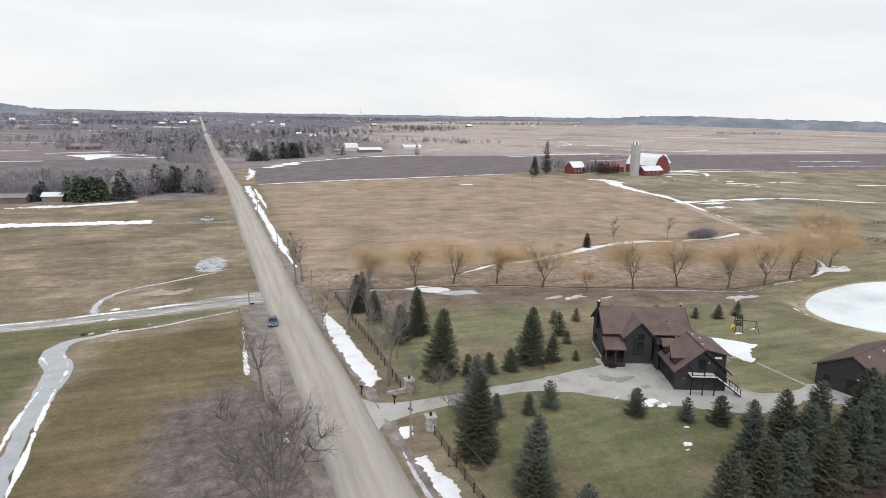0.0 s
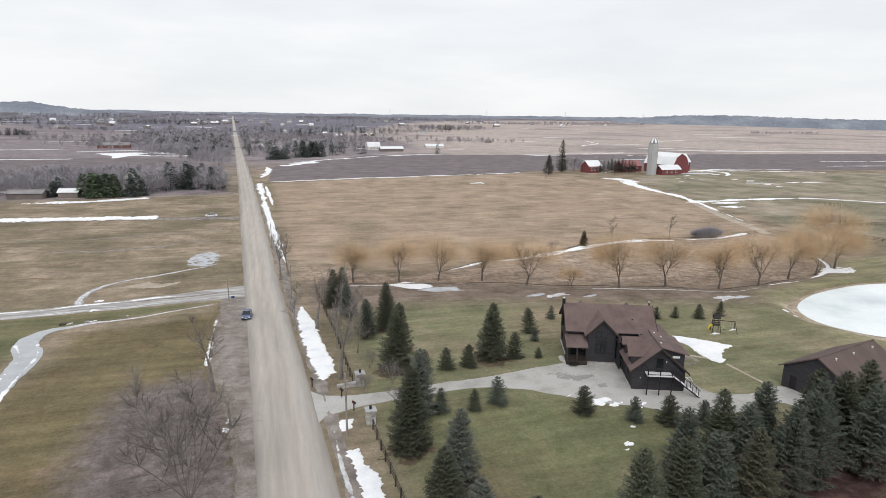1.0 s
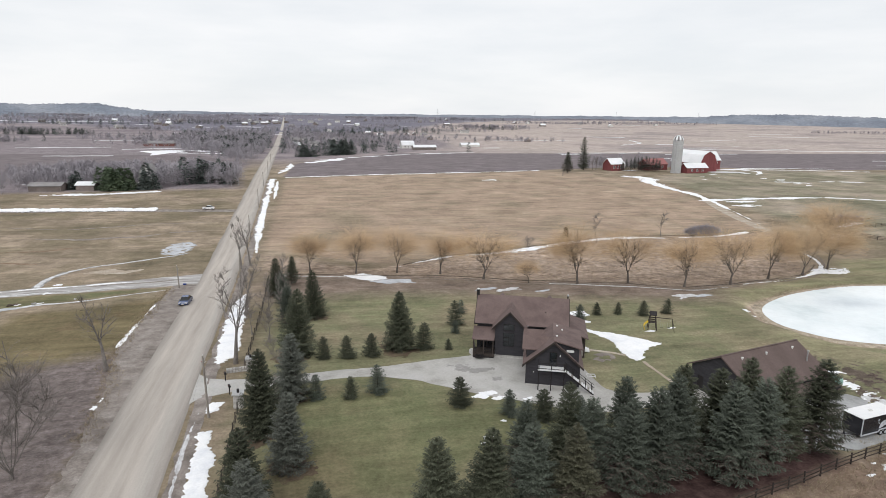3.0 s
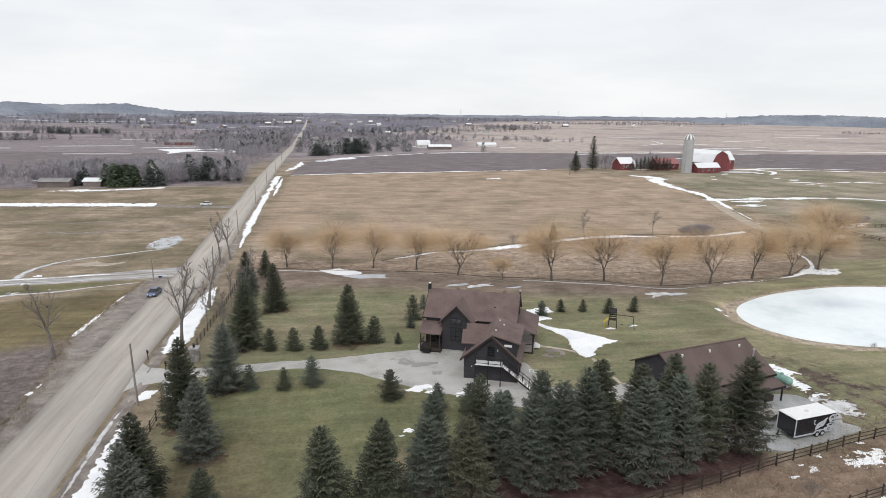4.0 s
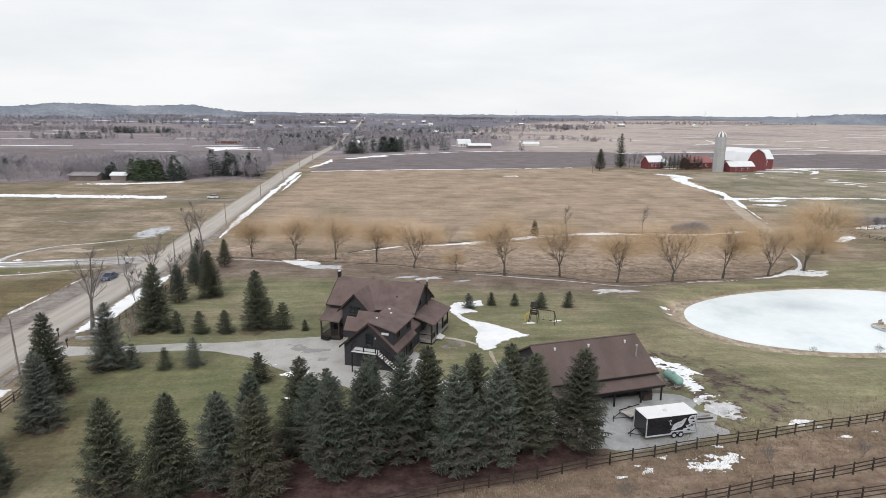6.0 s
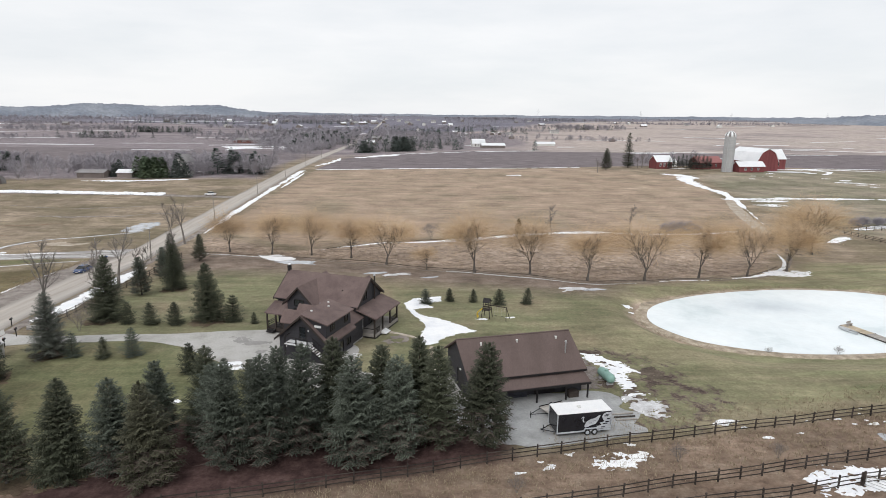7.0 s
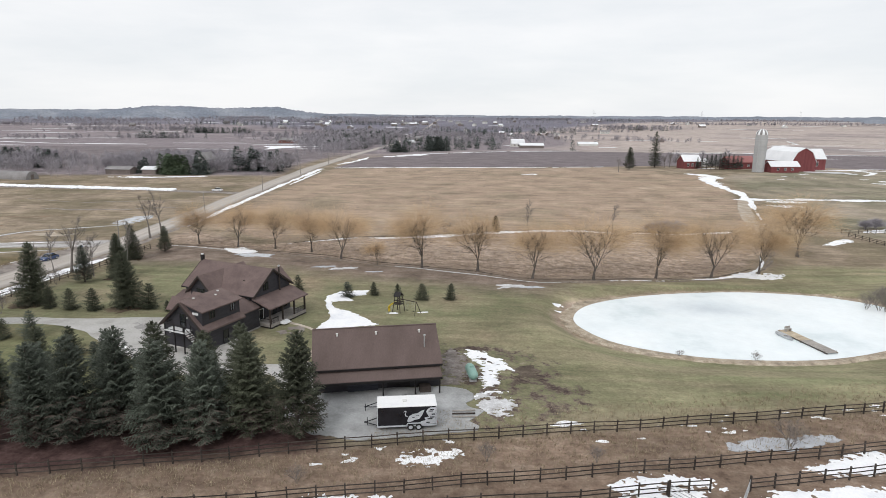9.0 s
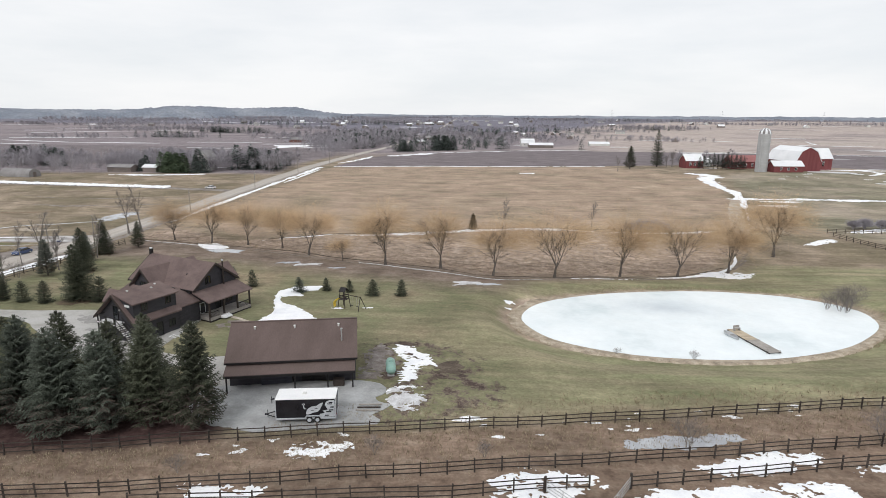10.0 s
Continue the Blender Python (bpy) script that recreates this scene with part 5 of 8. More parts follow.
def spruce_meshes(seed, hgt, rad, bare=0.05, levels=16, dense=1.0, ragged=0.2, dead=0.0, power=0.8):
    """A spruce of whorled, drooping boughs, each a flat spray of needle-covered twigs; dead: the share of its height where the boughs are brown and bare."""
    rng = random.Random(seed)
    vs, fs, dv, df = [], [], [], []
    up = Vector((0, 0, 1))
    unit = hgt / 10
    for k in range(levels):
        f = bare + (1 - bare) * (k + rng.uniform(-0.12, 0.12)) / levels
        f = min(max(f, bare), 0.985)
        z = f * hgt
        r = rad * (1 - f) ** power * min(1.0, 0.78 + 2.4 * (f - bare)) + 0.08 * unit
        nb = max(5, int((6 + 5 * (1 - f)) * dense))
        a0 = rng.uniform(0, 6.28)
        for i in range(nb):
            a = a0 + 6.283 * i / nb + rng.uniform(-0.28, 0.28)
            ln = r * rng.uniform(1 - 1.5 * ragged, 1 + 0.75 * ragged)
            slope = -0.30 + 0.85 * f + rng.uniform(-0.08, 0.08)
            out = Vector((math.cos(a), math.sin(a), 0))
            side = Vector((-math.sin(a), math.cos(a), 0))
            p0 = Vector((0, 0, z + rng.uniform(-0.16, 0.16) * unit))
            brown = f < dead * rng.uniform(0.75, 1.15)

            def spine(q):
                return p0 + out * (ln * q) + up * (ln * (slope * q + 0.20 * q * q))
            if brown:
                for q in (0.35, 0.6, 0.8, 1.0):
                    strip(dv, df, spine(q - 0.3), spine(q), 0.035 * unit, side)
                    for sg in (-1, 1):
                        for _ in range(3):
                            e = (out * rng.uniform(0.3, 0.9) + side * sg + up * rng.uniform(-0.7, 0.1)).normalized()
                            strip(dv, df, spine(q), spine(q) + e * ln * rng.uniform(0.15, 0.36), 0.022 * unit, e.cross(out).normalized() if abs(e.dot(out)) < 0.95 else up)
            steps = 10 if ln > 1.1 * unit and hgt > 6 else 6 if ln > 0.5 * unit else 4
            for j in range(1, steps + 1):
                q = j / steps
                if brown and q < 0.5:
                    continue
                p = spine(q * 0.95)
                reach = (0.14 * unit + 0.42 * ln * (1.12 - q) * (0.55 + 0.45 * q)) * rng.uniform(0.75, 1.25)
                for sg in (-1, 1):
                    d = (out * rng.uniform(0.55, 0.95) + side * sg * rng.uniform(0.65, 1.0) + up * rng.uniform(-0.16, 0.16)).normalized()
                    sd = d.cross(up).normalized()
                    n_ = 6 if reach > 0.55 * unit and hgt > 6 else 4
                    for m_ in range(n_):
                        o = p + d * (reach * m_ / n_) - up * (reach * 0.08 * m_)
                        tl = (0.55 * reach / n_ + (0.15 if hgt > 6 else 0.34) * unit) * rng.uniform(0.8, 1.3)
                        kite(vs, fs, o, (d + out * rng.uniform(0.0, 0.5) + up * rng.uniform(-0.25, 0.1)).normalized(), sd, tl, tl * rng.uniform(0.28, 0.40), rng.uniform(0.0, 0.25))
                if rng.random() < 0.35:
                    kite(vs, fs, p, (out * 0.6 + up * rng.uniform(-1.1, -0.5)).normalized(), side, 0.26 * unit, 0.06 * unit, 0.2)
            kite(vs, fs, spine(0.72), (out + up * (slope + 0.34)).normalized(), side, ln * 0.30 + 0.08 * unit, 0.05 * unit, -0.10)
    for i in range(7):
        a = 0.9 * i
        kite(vs, fs, Vector((0, 0, hgt * 0.955)), Vector((0.30 * math.cos(a), 0.30 * math.sin(a), 1)).normalized(), Vector((-math.sin(a), math.cos(a), 0)), hgt * 0.055, 0.012 * hgt, 0)
    crown = from_lists("crown", vs, fs)
    bm = bm_new()
    tube(bm, (0, 0, -0.15), (0, 0, hgt * 0.5), hgt * 0.016 + 0.03, hgt * 0.009 + 0.015, 8)
    tube(bm, (0, 0, hgt * 0.5), (0, 0, hgt * 0.97), hgt * 0.009 + 0.015, 0.012, 6)
    trunk = bpy.data.meshes.new("trunk")
    bm.to_mesh(trunk)
    bm.free()
    trunk.materials.append(M["bark_w"])
    if not dv:
        return trunk, crown
    dry = from_lists("dead_growth", dv, df)
    dry.materials.append(M["deadbough"])
    return trunk, crown, dry


def plant_kind(meshes, crown_mat, name, label, category, group):
    """The first of its kind, with trunk and crown; copies follow."""
    trunk, crown, *more = meshes
    crown.materials.append(crown_mat)
    ob = thing(name, pose(0, 0, 0), label, category, group)
    part("trunk", trunk, None, ob)
    part("crown", crown, None, ob)
    for me in more:
        tagged(part(me.name.split(".")[0], me, None, ob, "dry brown lower boughs" if me.name.startswith("dead") else "fine grey twigs"), kind="stuff")
    return ob


def set_out(first, places, hgt, seed, lean=2.5):
    rng = random.Random(seed)
    for k, (x, y, h_) in enumerate(places):
        s = h_ / hgt
        m_ = pose(x, y, lz(x, y), rng.uniform(-lean, lean), rng.uniform(-lean, lean), rng.uniform(0, 360)) @ Matrix.Diagonal((s * rng.uniform(0.9, 1.1), s * rng.uniform(0.9, 1.1), s, 1))
        if k == 0:
            first.matrix_basis = m_
            continue
        c = first.copy()
        scene.collection.objects.link(c)
        c.matrix_basis = m_
        for o in first.children:
            q = o.copy()
            scene.collection.objects.link(q)
            q.parent = c


dark_a = plant_kind(spruce_meshes(1, 10, 3.3, 0.06, 20, 1.5, 0.15, 0.08, 0.80), M["spruce"], "spruce_tree", "dense dark green spruce standing on the lawn", "spruce", "spruces")
set_out(dark_a, [(31.8, 82, 10.9), (28.4, 58.8, 10.6), (34.4, 102.3, 9.2), (26.6, 120.5, 8.2), (60.6, 45.2, 9.9), (73.9, 45.6, 11.0), (82.8, 46.2, 10.8), (47.9, 82.6, 9.8), (49.8, 38.3, 9.8), (28.2, 43.2, 9.0)], 10, 1)
dark_b = plant_kind(spruce_meshes(2, 10, 3.1, 0.12, 18, 1.5, 0.22, 0.40, 0.66), M["spruce"], "spruce_tree", "tall dark spruce with open lower boughs", "spruce", "spruces")
set_out(dark_b, [(88.9, 43.2, 11.2), (196, 362.6, 13.6), (29.2, 129.5, 6.6), (45.5, 37.2, 9.7), (78.4, 46.2, 10.0), (84.6, 42.6, 10.9), (34.8, 38.2, 6.3)], 10, 2)
blue_a = plant_kind(spruce_meshes(3, 10, 3.3, 0.10, 18, 1.5, 0.22, 0.34, 0.72), M["spruce_blue"], "spruce_tree", "blue-green spruce with drooping layered boughs", "spruce", "spruces")
set_out(blue_a, [(54.6, 39.0, 9.5), (71.1, 42.1, 11.2), (76.7, 40.4, 11.0)], 10, 3)
grey_a = plant_kind(spruce_meshes(14, 10, 3.4, 0.06, 18, 1.5, 0.22, 0.2, 0.72), M["spruce_grey"], "spruce_tree", "grey-green spruce with loose drooping boughs", "spruce", "spruces")
set_out(grey_a, [(31.8, 50.9, 8.9), (31.5, 67.2, 9.2), (29.3, 37.2, 9.6)], 10, 4)
blue_b = plant_kind(spruce_meshes(4, 10, 3.15, 0.12, 18, 1.5, 0.25, 0.42, 0.66), M["spruce_blue"], "spruce_tree", "grey-green spruce with ragged boughs", "spruce", "spruces")
set_out(blue_b, [(64.4, 39.8, 10.6), (67.6, 40.7, 11.0), (67.8, 46.8, 9.4), (80.8, 41.6, 10.6), (62.2, 43.4, 9.0), (55.7, 45.2, 8.4), (29.9, 98, 7.3), (28.3, 112, 6.8)], 10, 4)
brown_a = plant_kind(spruce_meshes(5, 10, 3.2, 0.06, 20, 1.4, 0.26, 0.4), M["spruce_brown"], "pine_tree", "full browning pine in the tree belt", "pine", "pines")
set_out(brown_a, [(58.0, 37.6, 9.8)], 10, 5)
young_a = plant_kind(spruce_meshes(6, 4, 1.9, 0.07, 11, 1.35, 0.30), M["spruce"], "young_spruce", "small bushy young spruce on the lawn", "spruce", "young spruces")
set_out(young_a, [(35.9, 80.3, 3.5), (39.4, 80.2, 3.6), (43.1, 80.5, 3.8), (51.7, 82.2, 4.4), (55.6, 81, 1.9), (39.2, 66.2, 3.0), (52.9, 61.2, 4.1), (62.2, 55.8, 4.1), (87.7, 94.1, 2.5), (92.1, 93.9, 2.4), (101.8, 92.7, 3.1), (73.4, 94.9, 3.2), (59.5, 93, 4.6)], 4, 6, 4)
young_b = plant_kind(spruce_meshes(7, 4, 1.95, 0.08, 10, 1.3, 0.34), M["spruce_blue"], "young_spruce", "small loose young spruce on the lawn", "spruce", "young spruces")
set_out(young_b, [(34.6, 66.8, 3.4), (42.8, 66.8, 4.0), (58.4, 57.8, 3.4), (83.3, 92.2, 3.0), (58.5, 88.8, 2.4), (62.2, 100, 2.8), (67.3, 100, 2.7), (66.4, 54.4, 3.6)], 4, 8, 4)
round_a = plant_kind(spruce_meshes(8, 3, 1.75, 0.05, 10, 1.6, 0.2), M["spruce"], "round_spruce", "broad rounded dark spruce bush", "spruce", "young spruces")
set_out(round_a, [(96.7, 92.5, 3.0)], 3, 9, 2)
cedar = plant_kind(spruce_meshes(9, 5, 1.7, 0.03, 14, 1.6, 0.2), mat("rusty_cedar_green", [(0.050, 0.036, 0.017), (0.085, 0.058, 0.026)], 0.8, 0.85, 7, 0.3, island=0.4), "cedar_tree", "lone rust-brown cedar at the field edge", "cedar", "")
set_out(cedar, [(111.3, 164.9, 4.9)], 5, 10, 2)


def bare_meshes(seed, hgt, levels=5, split=3, spread=0.55, droop=0.0, stem=0.22, twigs=4, twig_len=0.5, twig_w=0.012, stems=1, lean=0.0, girth=0.0135, wander=0.05):
    """Trunk and limbs as tapering tubes, and a crown of fine twigs."""
    rng = random.Random(seed)
    bm = bm_new()
    tv, tf = [], []
    up = Vector((0, 0, 1))

    def grow(p, d, ln, r, lev):
        q = p + d * ln
        q2 = p + d * (ln * 0.5) + Vector((rng.uniform(-1, 1), rng.uniform(-1, 1), 0)) * ln * wander
        nn = 7 if lev >= levels - 1 else (5 if lev > 2 else 3)
        tube(bm, p, q2, r, r * 0.82, nn, False)
        tube(bm, q2, q, r * 0.82, r * 0.66, nn, False)
        if lev <= 2:
            for _ in range(twigs):
                t = rng.uniform(0.1, 1.0)
                o = p + (q - p) * t
                a = rng.uniform(0, 6.28)
                w = (d * rng.uniform(0.3, 1.0) + Vector((math.cos(a), math.sin(a), rng.uniform(-0.2, 0.6))) * 0.7 - up * droop).normalized()
                tl = twig_len * rng.uniform(0.5, 1.3)
                sd = w.cross(Vector((rng.uniform(-1, 1), rng.uniform(-1, 1), rng.uniform(-1, 1)))).normalized()
                strip(tv, tf, o, o + w * tl - up * droop * tl * 0.5, twig_w, sd)
        if lev == 0:
            return
        kids = split if lev < levels else split + 1
        a0 = rng.uniform(0, 6.28)
        for i in range(kids):
            a = a0 + 6.283 * i / kids + rng.uniform(-0.4, 0.4)
            s = d.orthogonal().normalized()
            t = d.cross(s)
            w = (d + (s * math.cos(a) + t * math.sin(a)) * spread * rng.uniform(0.6, 1.35) + up * 0.14 - up * droop * 0.3).normalized()
            at = q if i < 2 else p + (q - p) * rng.uniform(0.55, 0.95)
            grow(at, w, ln * rng.uniform(0.62, 0.85), r * (0.55 if i else 0.68), lev - 1)

    for s in range(stems):
        a = 6.283 * s / max(stems, 1) + 0.4
        d0 = Vector((lean + (0.35 * math.cos(a) if stems > 1 else 0), 0.35 * math.sin(a) if stems > 1 else 0, 1)).normalized()
        grow(Vector((0, 0, -0.15)), d0, hgt * stem * rng.uniform(0.85, 1.15), hgt * girth / (1 if stems == 1 else 1.7), levels)
    top_z = sorted(v[2] for v in tv)[int(len(tv) * 0.95)]
    k = hgt / top_z
    me = bpy.data.meshes.new("trunk")
    bm.to_mesh(me)
    bm.free()
    me.transform(Matrix.Scale(k, 4))
    crown = from_lists("crown", tv, tf)
    crown.transform(Matrix.Scale(k, 4))
    return me, crown


def bare_kind(seed, hgt, name, label, category, group, bark, twig, **kw):
    trunk, crown = bare_meshes(seed, hgt, **kw)
    trunk.materials.append(bark)
    return plant_kind((trunk, crown), twig, name, label, category, group)


def limb_meshes(seed, hgt, fork=0.22, leaders=4, spread=0.42, side=8, side_len=0.42, girth=0.017, fine=5, haze=0, haze_len=1.2, haze_w=0.006, low=0.3, fine_w=1.0):
    """A tree of rising leaders that carry side limbs, branchlets and, where wanted, a haze of fine shoots."""
    rng = random.Random(seed)
    bm = bm_new()
    tv, tf = [], []
    sv, sf = ([], []) if haze > 5 else (tv, tf)
    up = Vector((0, 0, 1))

    def path(p, d, ln, r, n_, lift, bend, sides):
        pts = [(p, d, r)]
        for i in range(n_):
            d = (d + up * lift + Vector((rng.gauss(0, 1), rng.gauss(0, 1), rng.gauss(0, 0.5))) * bend).normalized()
            q = p + d * (ln / n_)
            r2 = r * (1 - 0.8 / n_)
            tube(bm, p, q, r, r2, sides, False)
            p, r = q, r2
            pts.append((p, d, r))
        return pts

    def off(d, ang):
        s = d.orthogonal().normalized()
        a = rng.uniform(0, 6.283)
        return (d * math.cos(ang) + (s * math.cos(a) + d.cross(s) * math.sin(a)) * math.sin(ang)).normalized()

    def shoots(pts, k, ln, w, rise):
        for _ in range(k):
            p, d, r = rng.choice(pts)
            e = (off(d, rng.uniform(0.2, 0.9)) + up * rise).normalized()
            sd = e.cross(Vector((rng.uniform(-1, 1), rng.uniform(-1, 1), rng.uniform(-1, 1)))).normalized()
            strip(sv, sf, p, p + e * ln * rng.uniform(0.4, 1.3), w, sd)

    r0 = hgt * girth
    trunk = path(Vector((0, 0, -0.15)), Vector((rng.gauss(0, 0.05), rng.gauss(0, 0.05), 1)).normalized(), hgt * fork + 0.15, r0, 3, 0.05, 0.05, 8)
    p0, d0, r1 = trunk[-1]
    a0 = rng.uniform(0, 6.28)
    for i in range(leaders):
        a = a0 + 6.283 * i / leaders + rng.uniform(-0.3, 0.3)
        tilt = spread * rng.uniform(0.55, 1.2) if leaders > 1 else 0.03
        d = (Vector((math.cos(a) * tilt, math.sin(a) * tilt, 1))).normalized()
        start = trunk[-1][0] - up * rng.uniform(0, 0.06) * hgt
        main = path(start, d, hgt * (0.80 - fork) * rng.uniform(0.8, 1.1), r1 * (0.62 if leaders > 1 else 0.95), 7, 0.02, 0.07, 6)
        for j in range(side):
            k = 1 + int(rng.uniform(low, 1.0) * 6)
            p, dd, r = main[k]
            w = off(dd, rng.uniform(0.6, 1.15))
            w = (w + up * 0.12).normalized()
            ln = hgt * side_len * rng.uniform(0.55, 1.0) * (1.12 - 0.10 * k)
            br = path(p, w, ln, max(r * 0.7, 0.036), 5, 0.07, 0.10, 4)
            for m_ in range(fine):
                q, e, rr = br[1 + int(rng.random() * 5)]
                tw = path(q, (off(e, rng.uniform(0.4, 0.9)) + up * 0.15).normalized(), ln * rng.uniform(0.25, 0.5), max(rr * 0.7, 0.019), 2, 0.06, 0.12, 3)
                shoots(tw, 4, hgt * 0.06, 0.013 * fine_w, 0.2)
                for _ in range(haze):
                    p_, d_, r_ = rng.choice(tw)
                    if p_.z < 0.46 * hgt:
                        continue
                    e_ = (Vector((p_.x, p_.y, 0)) * (1.0 / (0.3 * hgt)) + up * rng.uniform(-0.15, 0.6) + Vector((rng.gauss(0, 0.6), rng.gauss(0, 0.6), rng.gauss(0, 0.2)))).normalized()
                    strip(tv, tf, p_ + e_ * haze_len * rng.uniform(0.35, 1.0), p_, haze_w, e_.cross(Vector((rng.gauss(0, 1), rng.gauss(0, 1), rng.gauss(0, 1)))).normalized())
            shoots(br[2:], 5, hgt * 0.07, 0.014 * fine_w, 0.2)
        shoots(main[3:], 6, hgt * 0.07, 0.008, 0.3)
    return bm, tv, tf, sv, sf


def limb_kind(seed, hgt, name, label, category, group, bark, twig, **kw):
    bm, tv, tf, sv, sf = limb_meshes(seed, hgt, **kw)
    top_z = sorted(v.co.z for v in bm.verts)[int(len(bm.verts) * 0.985)]
    trunk = bpy.data.meshes.new("trunk")
    bm.to_mesh(trunk)
    bm.free()
    trunk.materials.append(bark)
    crown = from_lists("crown", tv, tf)
    made = [trunk, crown]
    if sv is not tv:
        made.append(from_lists("twig_spray", sv, sf))
        made[2].materials.append(bark)
    for me in made:
        me.transform(Matrix.Scale(hgt / top_z, 4))
    return plant_kind(made, twig, name, label, category, group)


# willows: short trunk, rising limbs and a thin haze of orange shoots
WILLOW = dict(fork=0.20, side=10, side_len=0.36, fine=6, haze=26, haze_len=5.2, haze_w=0.0054, fine_w=0.7, low=0.15, girth=0.029)
will_a = limb_kind(21, 10, "willow_tree", "leafless grey willow with a haze of orange shoots", "willow", "row of willows", M["bark_w"], M["twig_w"], leaders=5, spread=0.46, **WILLOW)
will_b = limb_kind(24, 10, "willow_tree", "leafless forked willow with fine orange shoots", "willow", "row of willows", M["bark_w"], M["twig_w"], leaders=5, spread=0.50, **WILLOW)
set_out(will_a, [(44.4, 137.7, 9.1), (64.9, 133.5, 8.7), (94.2, 117.6, 10.8), (118, 111.5, 9.6), (144.8, 117, 11.0), (169.8, 125, 10.6), (33.3, 139.4, 8.3)], 10, 11, 4)
set_out(will_b, [(54.5, 137, 9.1), (74, 126.3, 9.3), (106.5, 116.5, 10.1), (130.7, 112.4, 10.6), (157.5, 120, 10.6), (186, 141, 11.8), (83.6, 121.1, 4.4)], 10, 12, 4)

tall_a = limb_kind(31, 13, "bare_tree", "tall slender leafless maple beside the road", "tree", "bare trees", M["bark"], M["twig"], fork=0.34, leaders=3, spread=0.20, side=10, side_len=0.20, fine=4, low=0.0, girth=0.024)
set_out(tall_a, [(22.9, 80.4, 13.5), (18.2, 149.0, 12.6), (4.9, 81.2, 11.5), (186, 346, 8.5), (226, 383, 10.5), (222, 380, 7.5), (16.2, 146, 11.5), (21.6, 106, 11.5)], 13, 13, 4)
tall_b = limb_kind(32, 13, "bare_tree", "leafless wide-crowned tree with grey bark", "tree", "bare trees", M["bark"], M["twig"], fork=0.07, leaders=9, spread=0.62, side=9, side_len=0.28, fine=8, low=0.2, girth=0.012, haze=5, haze_len=1.5, haze_w=0.006)
set_out(tall_b, [(4.6, 53.6, 13.6)], 13, 14, 3)
thin_a = limb_kind(33, 9, "bare_tree", "slender leafless tree with upright limbs", "tree", "bare trees", M["bark"], M["twig"], fork=0.2, leaders=2, spread=0.16, side=12, side_len=0.2, fine=4, low=0.1, girth=0.014)
set_out(thin_a, [(121, 163, 9.4), (146, 168, 8.4), (27.6, 116.2, 9.6), (28.4, 103, 8.8), (25.6, 106, 7.5), (27.0, 90.5, 8.2), (17.9, 105.8, 9), (23.9, 93.9, 8.0)], 9, 15, 4)
shrub_a = bare_kind(34, 3.5, "bare_shrub", "leafless grey shrub with many thin stems", "shrub", "bare shrubs", M["bark"], M["twig"], levels=3, split=3, spread=0.6, stem=0.3, twigs=3, twig_len=0.6, twig_w=0.009, stems=4)
set_out(shrub_a, [(30.1, 76.8, 3.4), (45.2, 38.7, 3.8), (25.6, 75.6, 2.4), (84.8, 156.1, 4.8), (27.8, 83.6, 3.0), (96.8, 158.6, 3.4), (137.5, 44.2, 3.0), (108, 40, 1.8), (156.8, 47.4, 3.2), (91.4, 35.2, 1.6), (118.2, 40.4, 1.6), (26.2, 95, 3.0), (29.2, 70.5, 2.6), (27.2, 121, 3.2), (179.6, 98.6, 4.2), (181.2, 98.9, 4.9), (177.8, 99.2, 3.0), (180.4, 97.9, 3.6), (146.9, 72.9, 1.5), (136.3, 73.6, 1.1), (1.5, 60.5, 2.4), (-2.4, 57.0, 2.6), (3.4, 66.0, 1.8), (-4.6, 63.0, 2.0)], 3.5, 16, 4)
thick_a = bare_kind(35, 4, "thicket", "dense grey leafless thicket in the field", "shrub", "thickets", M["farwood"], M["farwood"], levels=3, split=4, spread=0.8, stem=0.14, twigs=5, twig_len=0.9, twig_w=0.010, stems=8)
set_out(thick_a, [(157.0, 168.4, 2.6), (159.4, 168.0, 3.2), (162.0, 167.9, 3.5), (164.4, 168.6, 3.3), (166.6, 169.2, 2.6), (226, 181, 2.6), (230, 182.4, 3.0), (234.5, 182, 2.8), (239, 183, 2.4)], 4, 17, 3)


# grass tufts: reeds round the pond, dead grass by the fences
def tufts(name, places, label, category, seed, tall=0.55, blades=9, material=None):
    rng = random.Random(seed)
    vs, fs = [], []
    for x, y in places:
        if x < 96 and y < 60 and y > 32.4 + 0.245 * (x - 61) + 0.6 * noise.noise(Vector((x * 0.3, y * 0.3, 1))):
            continue
        z = lz(x, y) - 0.03
        for _ in range(blades):
            a = rng.uniform(0, 6.28)
            o = Vector((x + rng.gauss(0, 0.15), y + rng.gauss(0, 0.15), z))
            tip = o + Vector((math.cos(a) * rng.uniform(0.05, 0.35), math.sin(a) * rng.uniform(0.05, 0.35), rng.uniform(0.35, 1) * tall))
            strip(vs, fs, o, tip, 0.025, Vector((-math.sin(a), math.cos(a), 0)))
    tagged(part(name, from_lists(name, vs, fs), material or M["straw"]), label, category, kind="stuff")


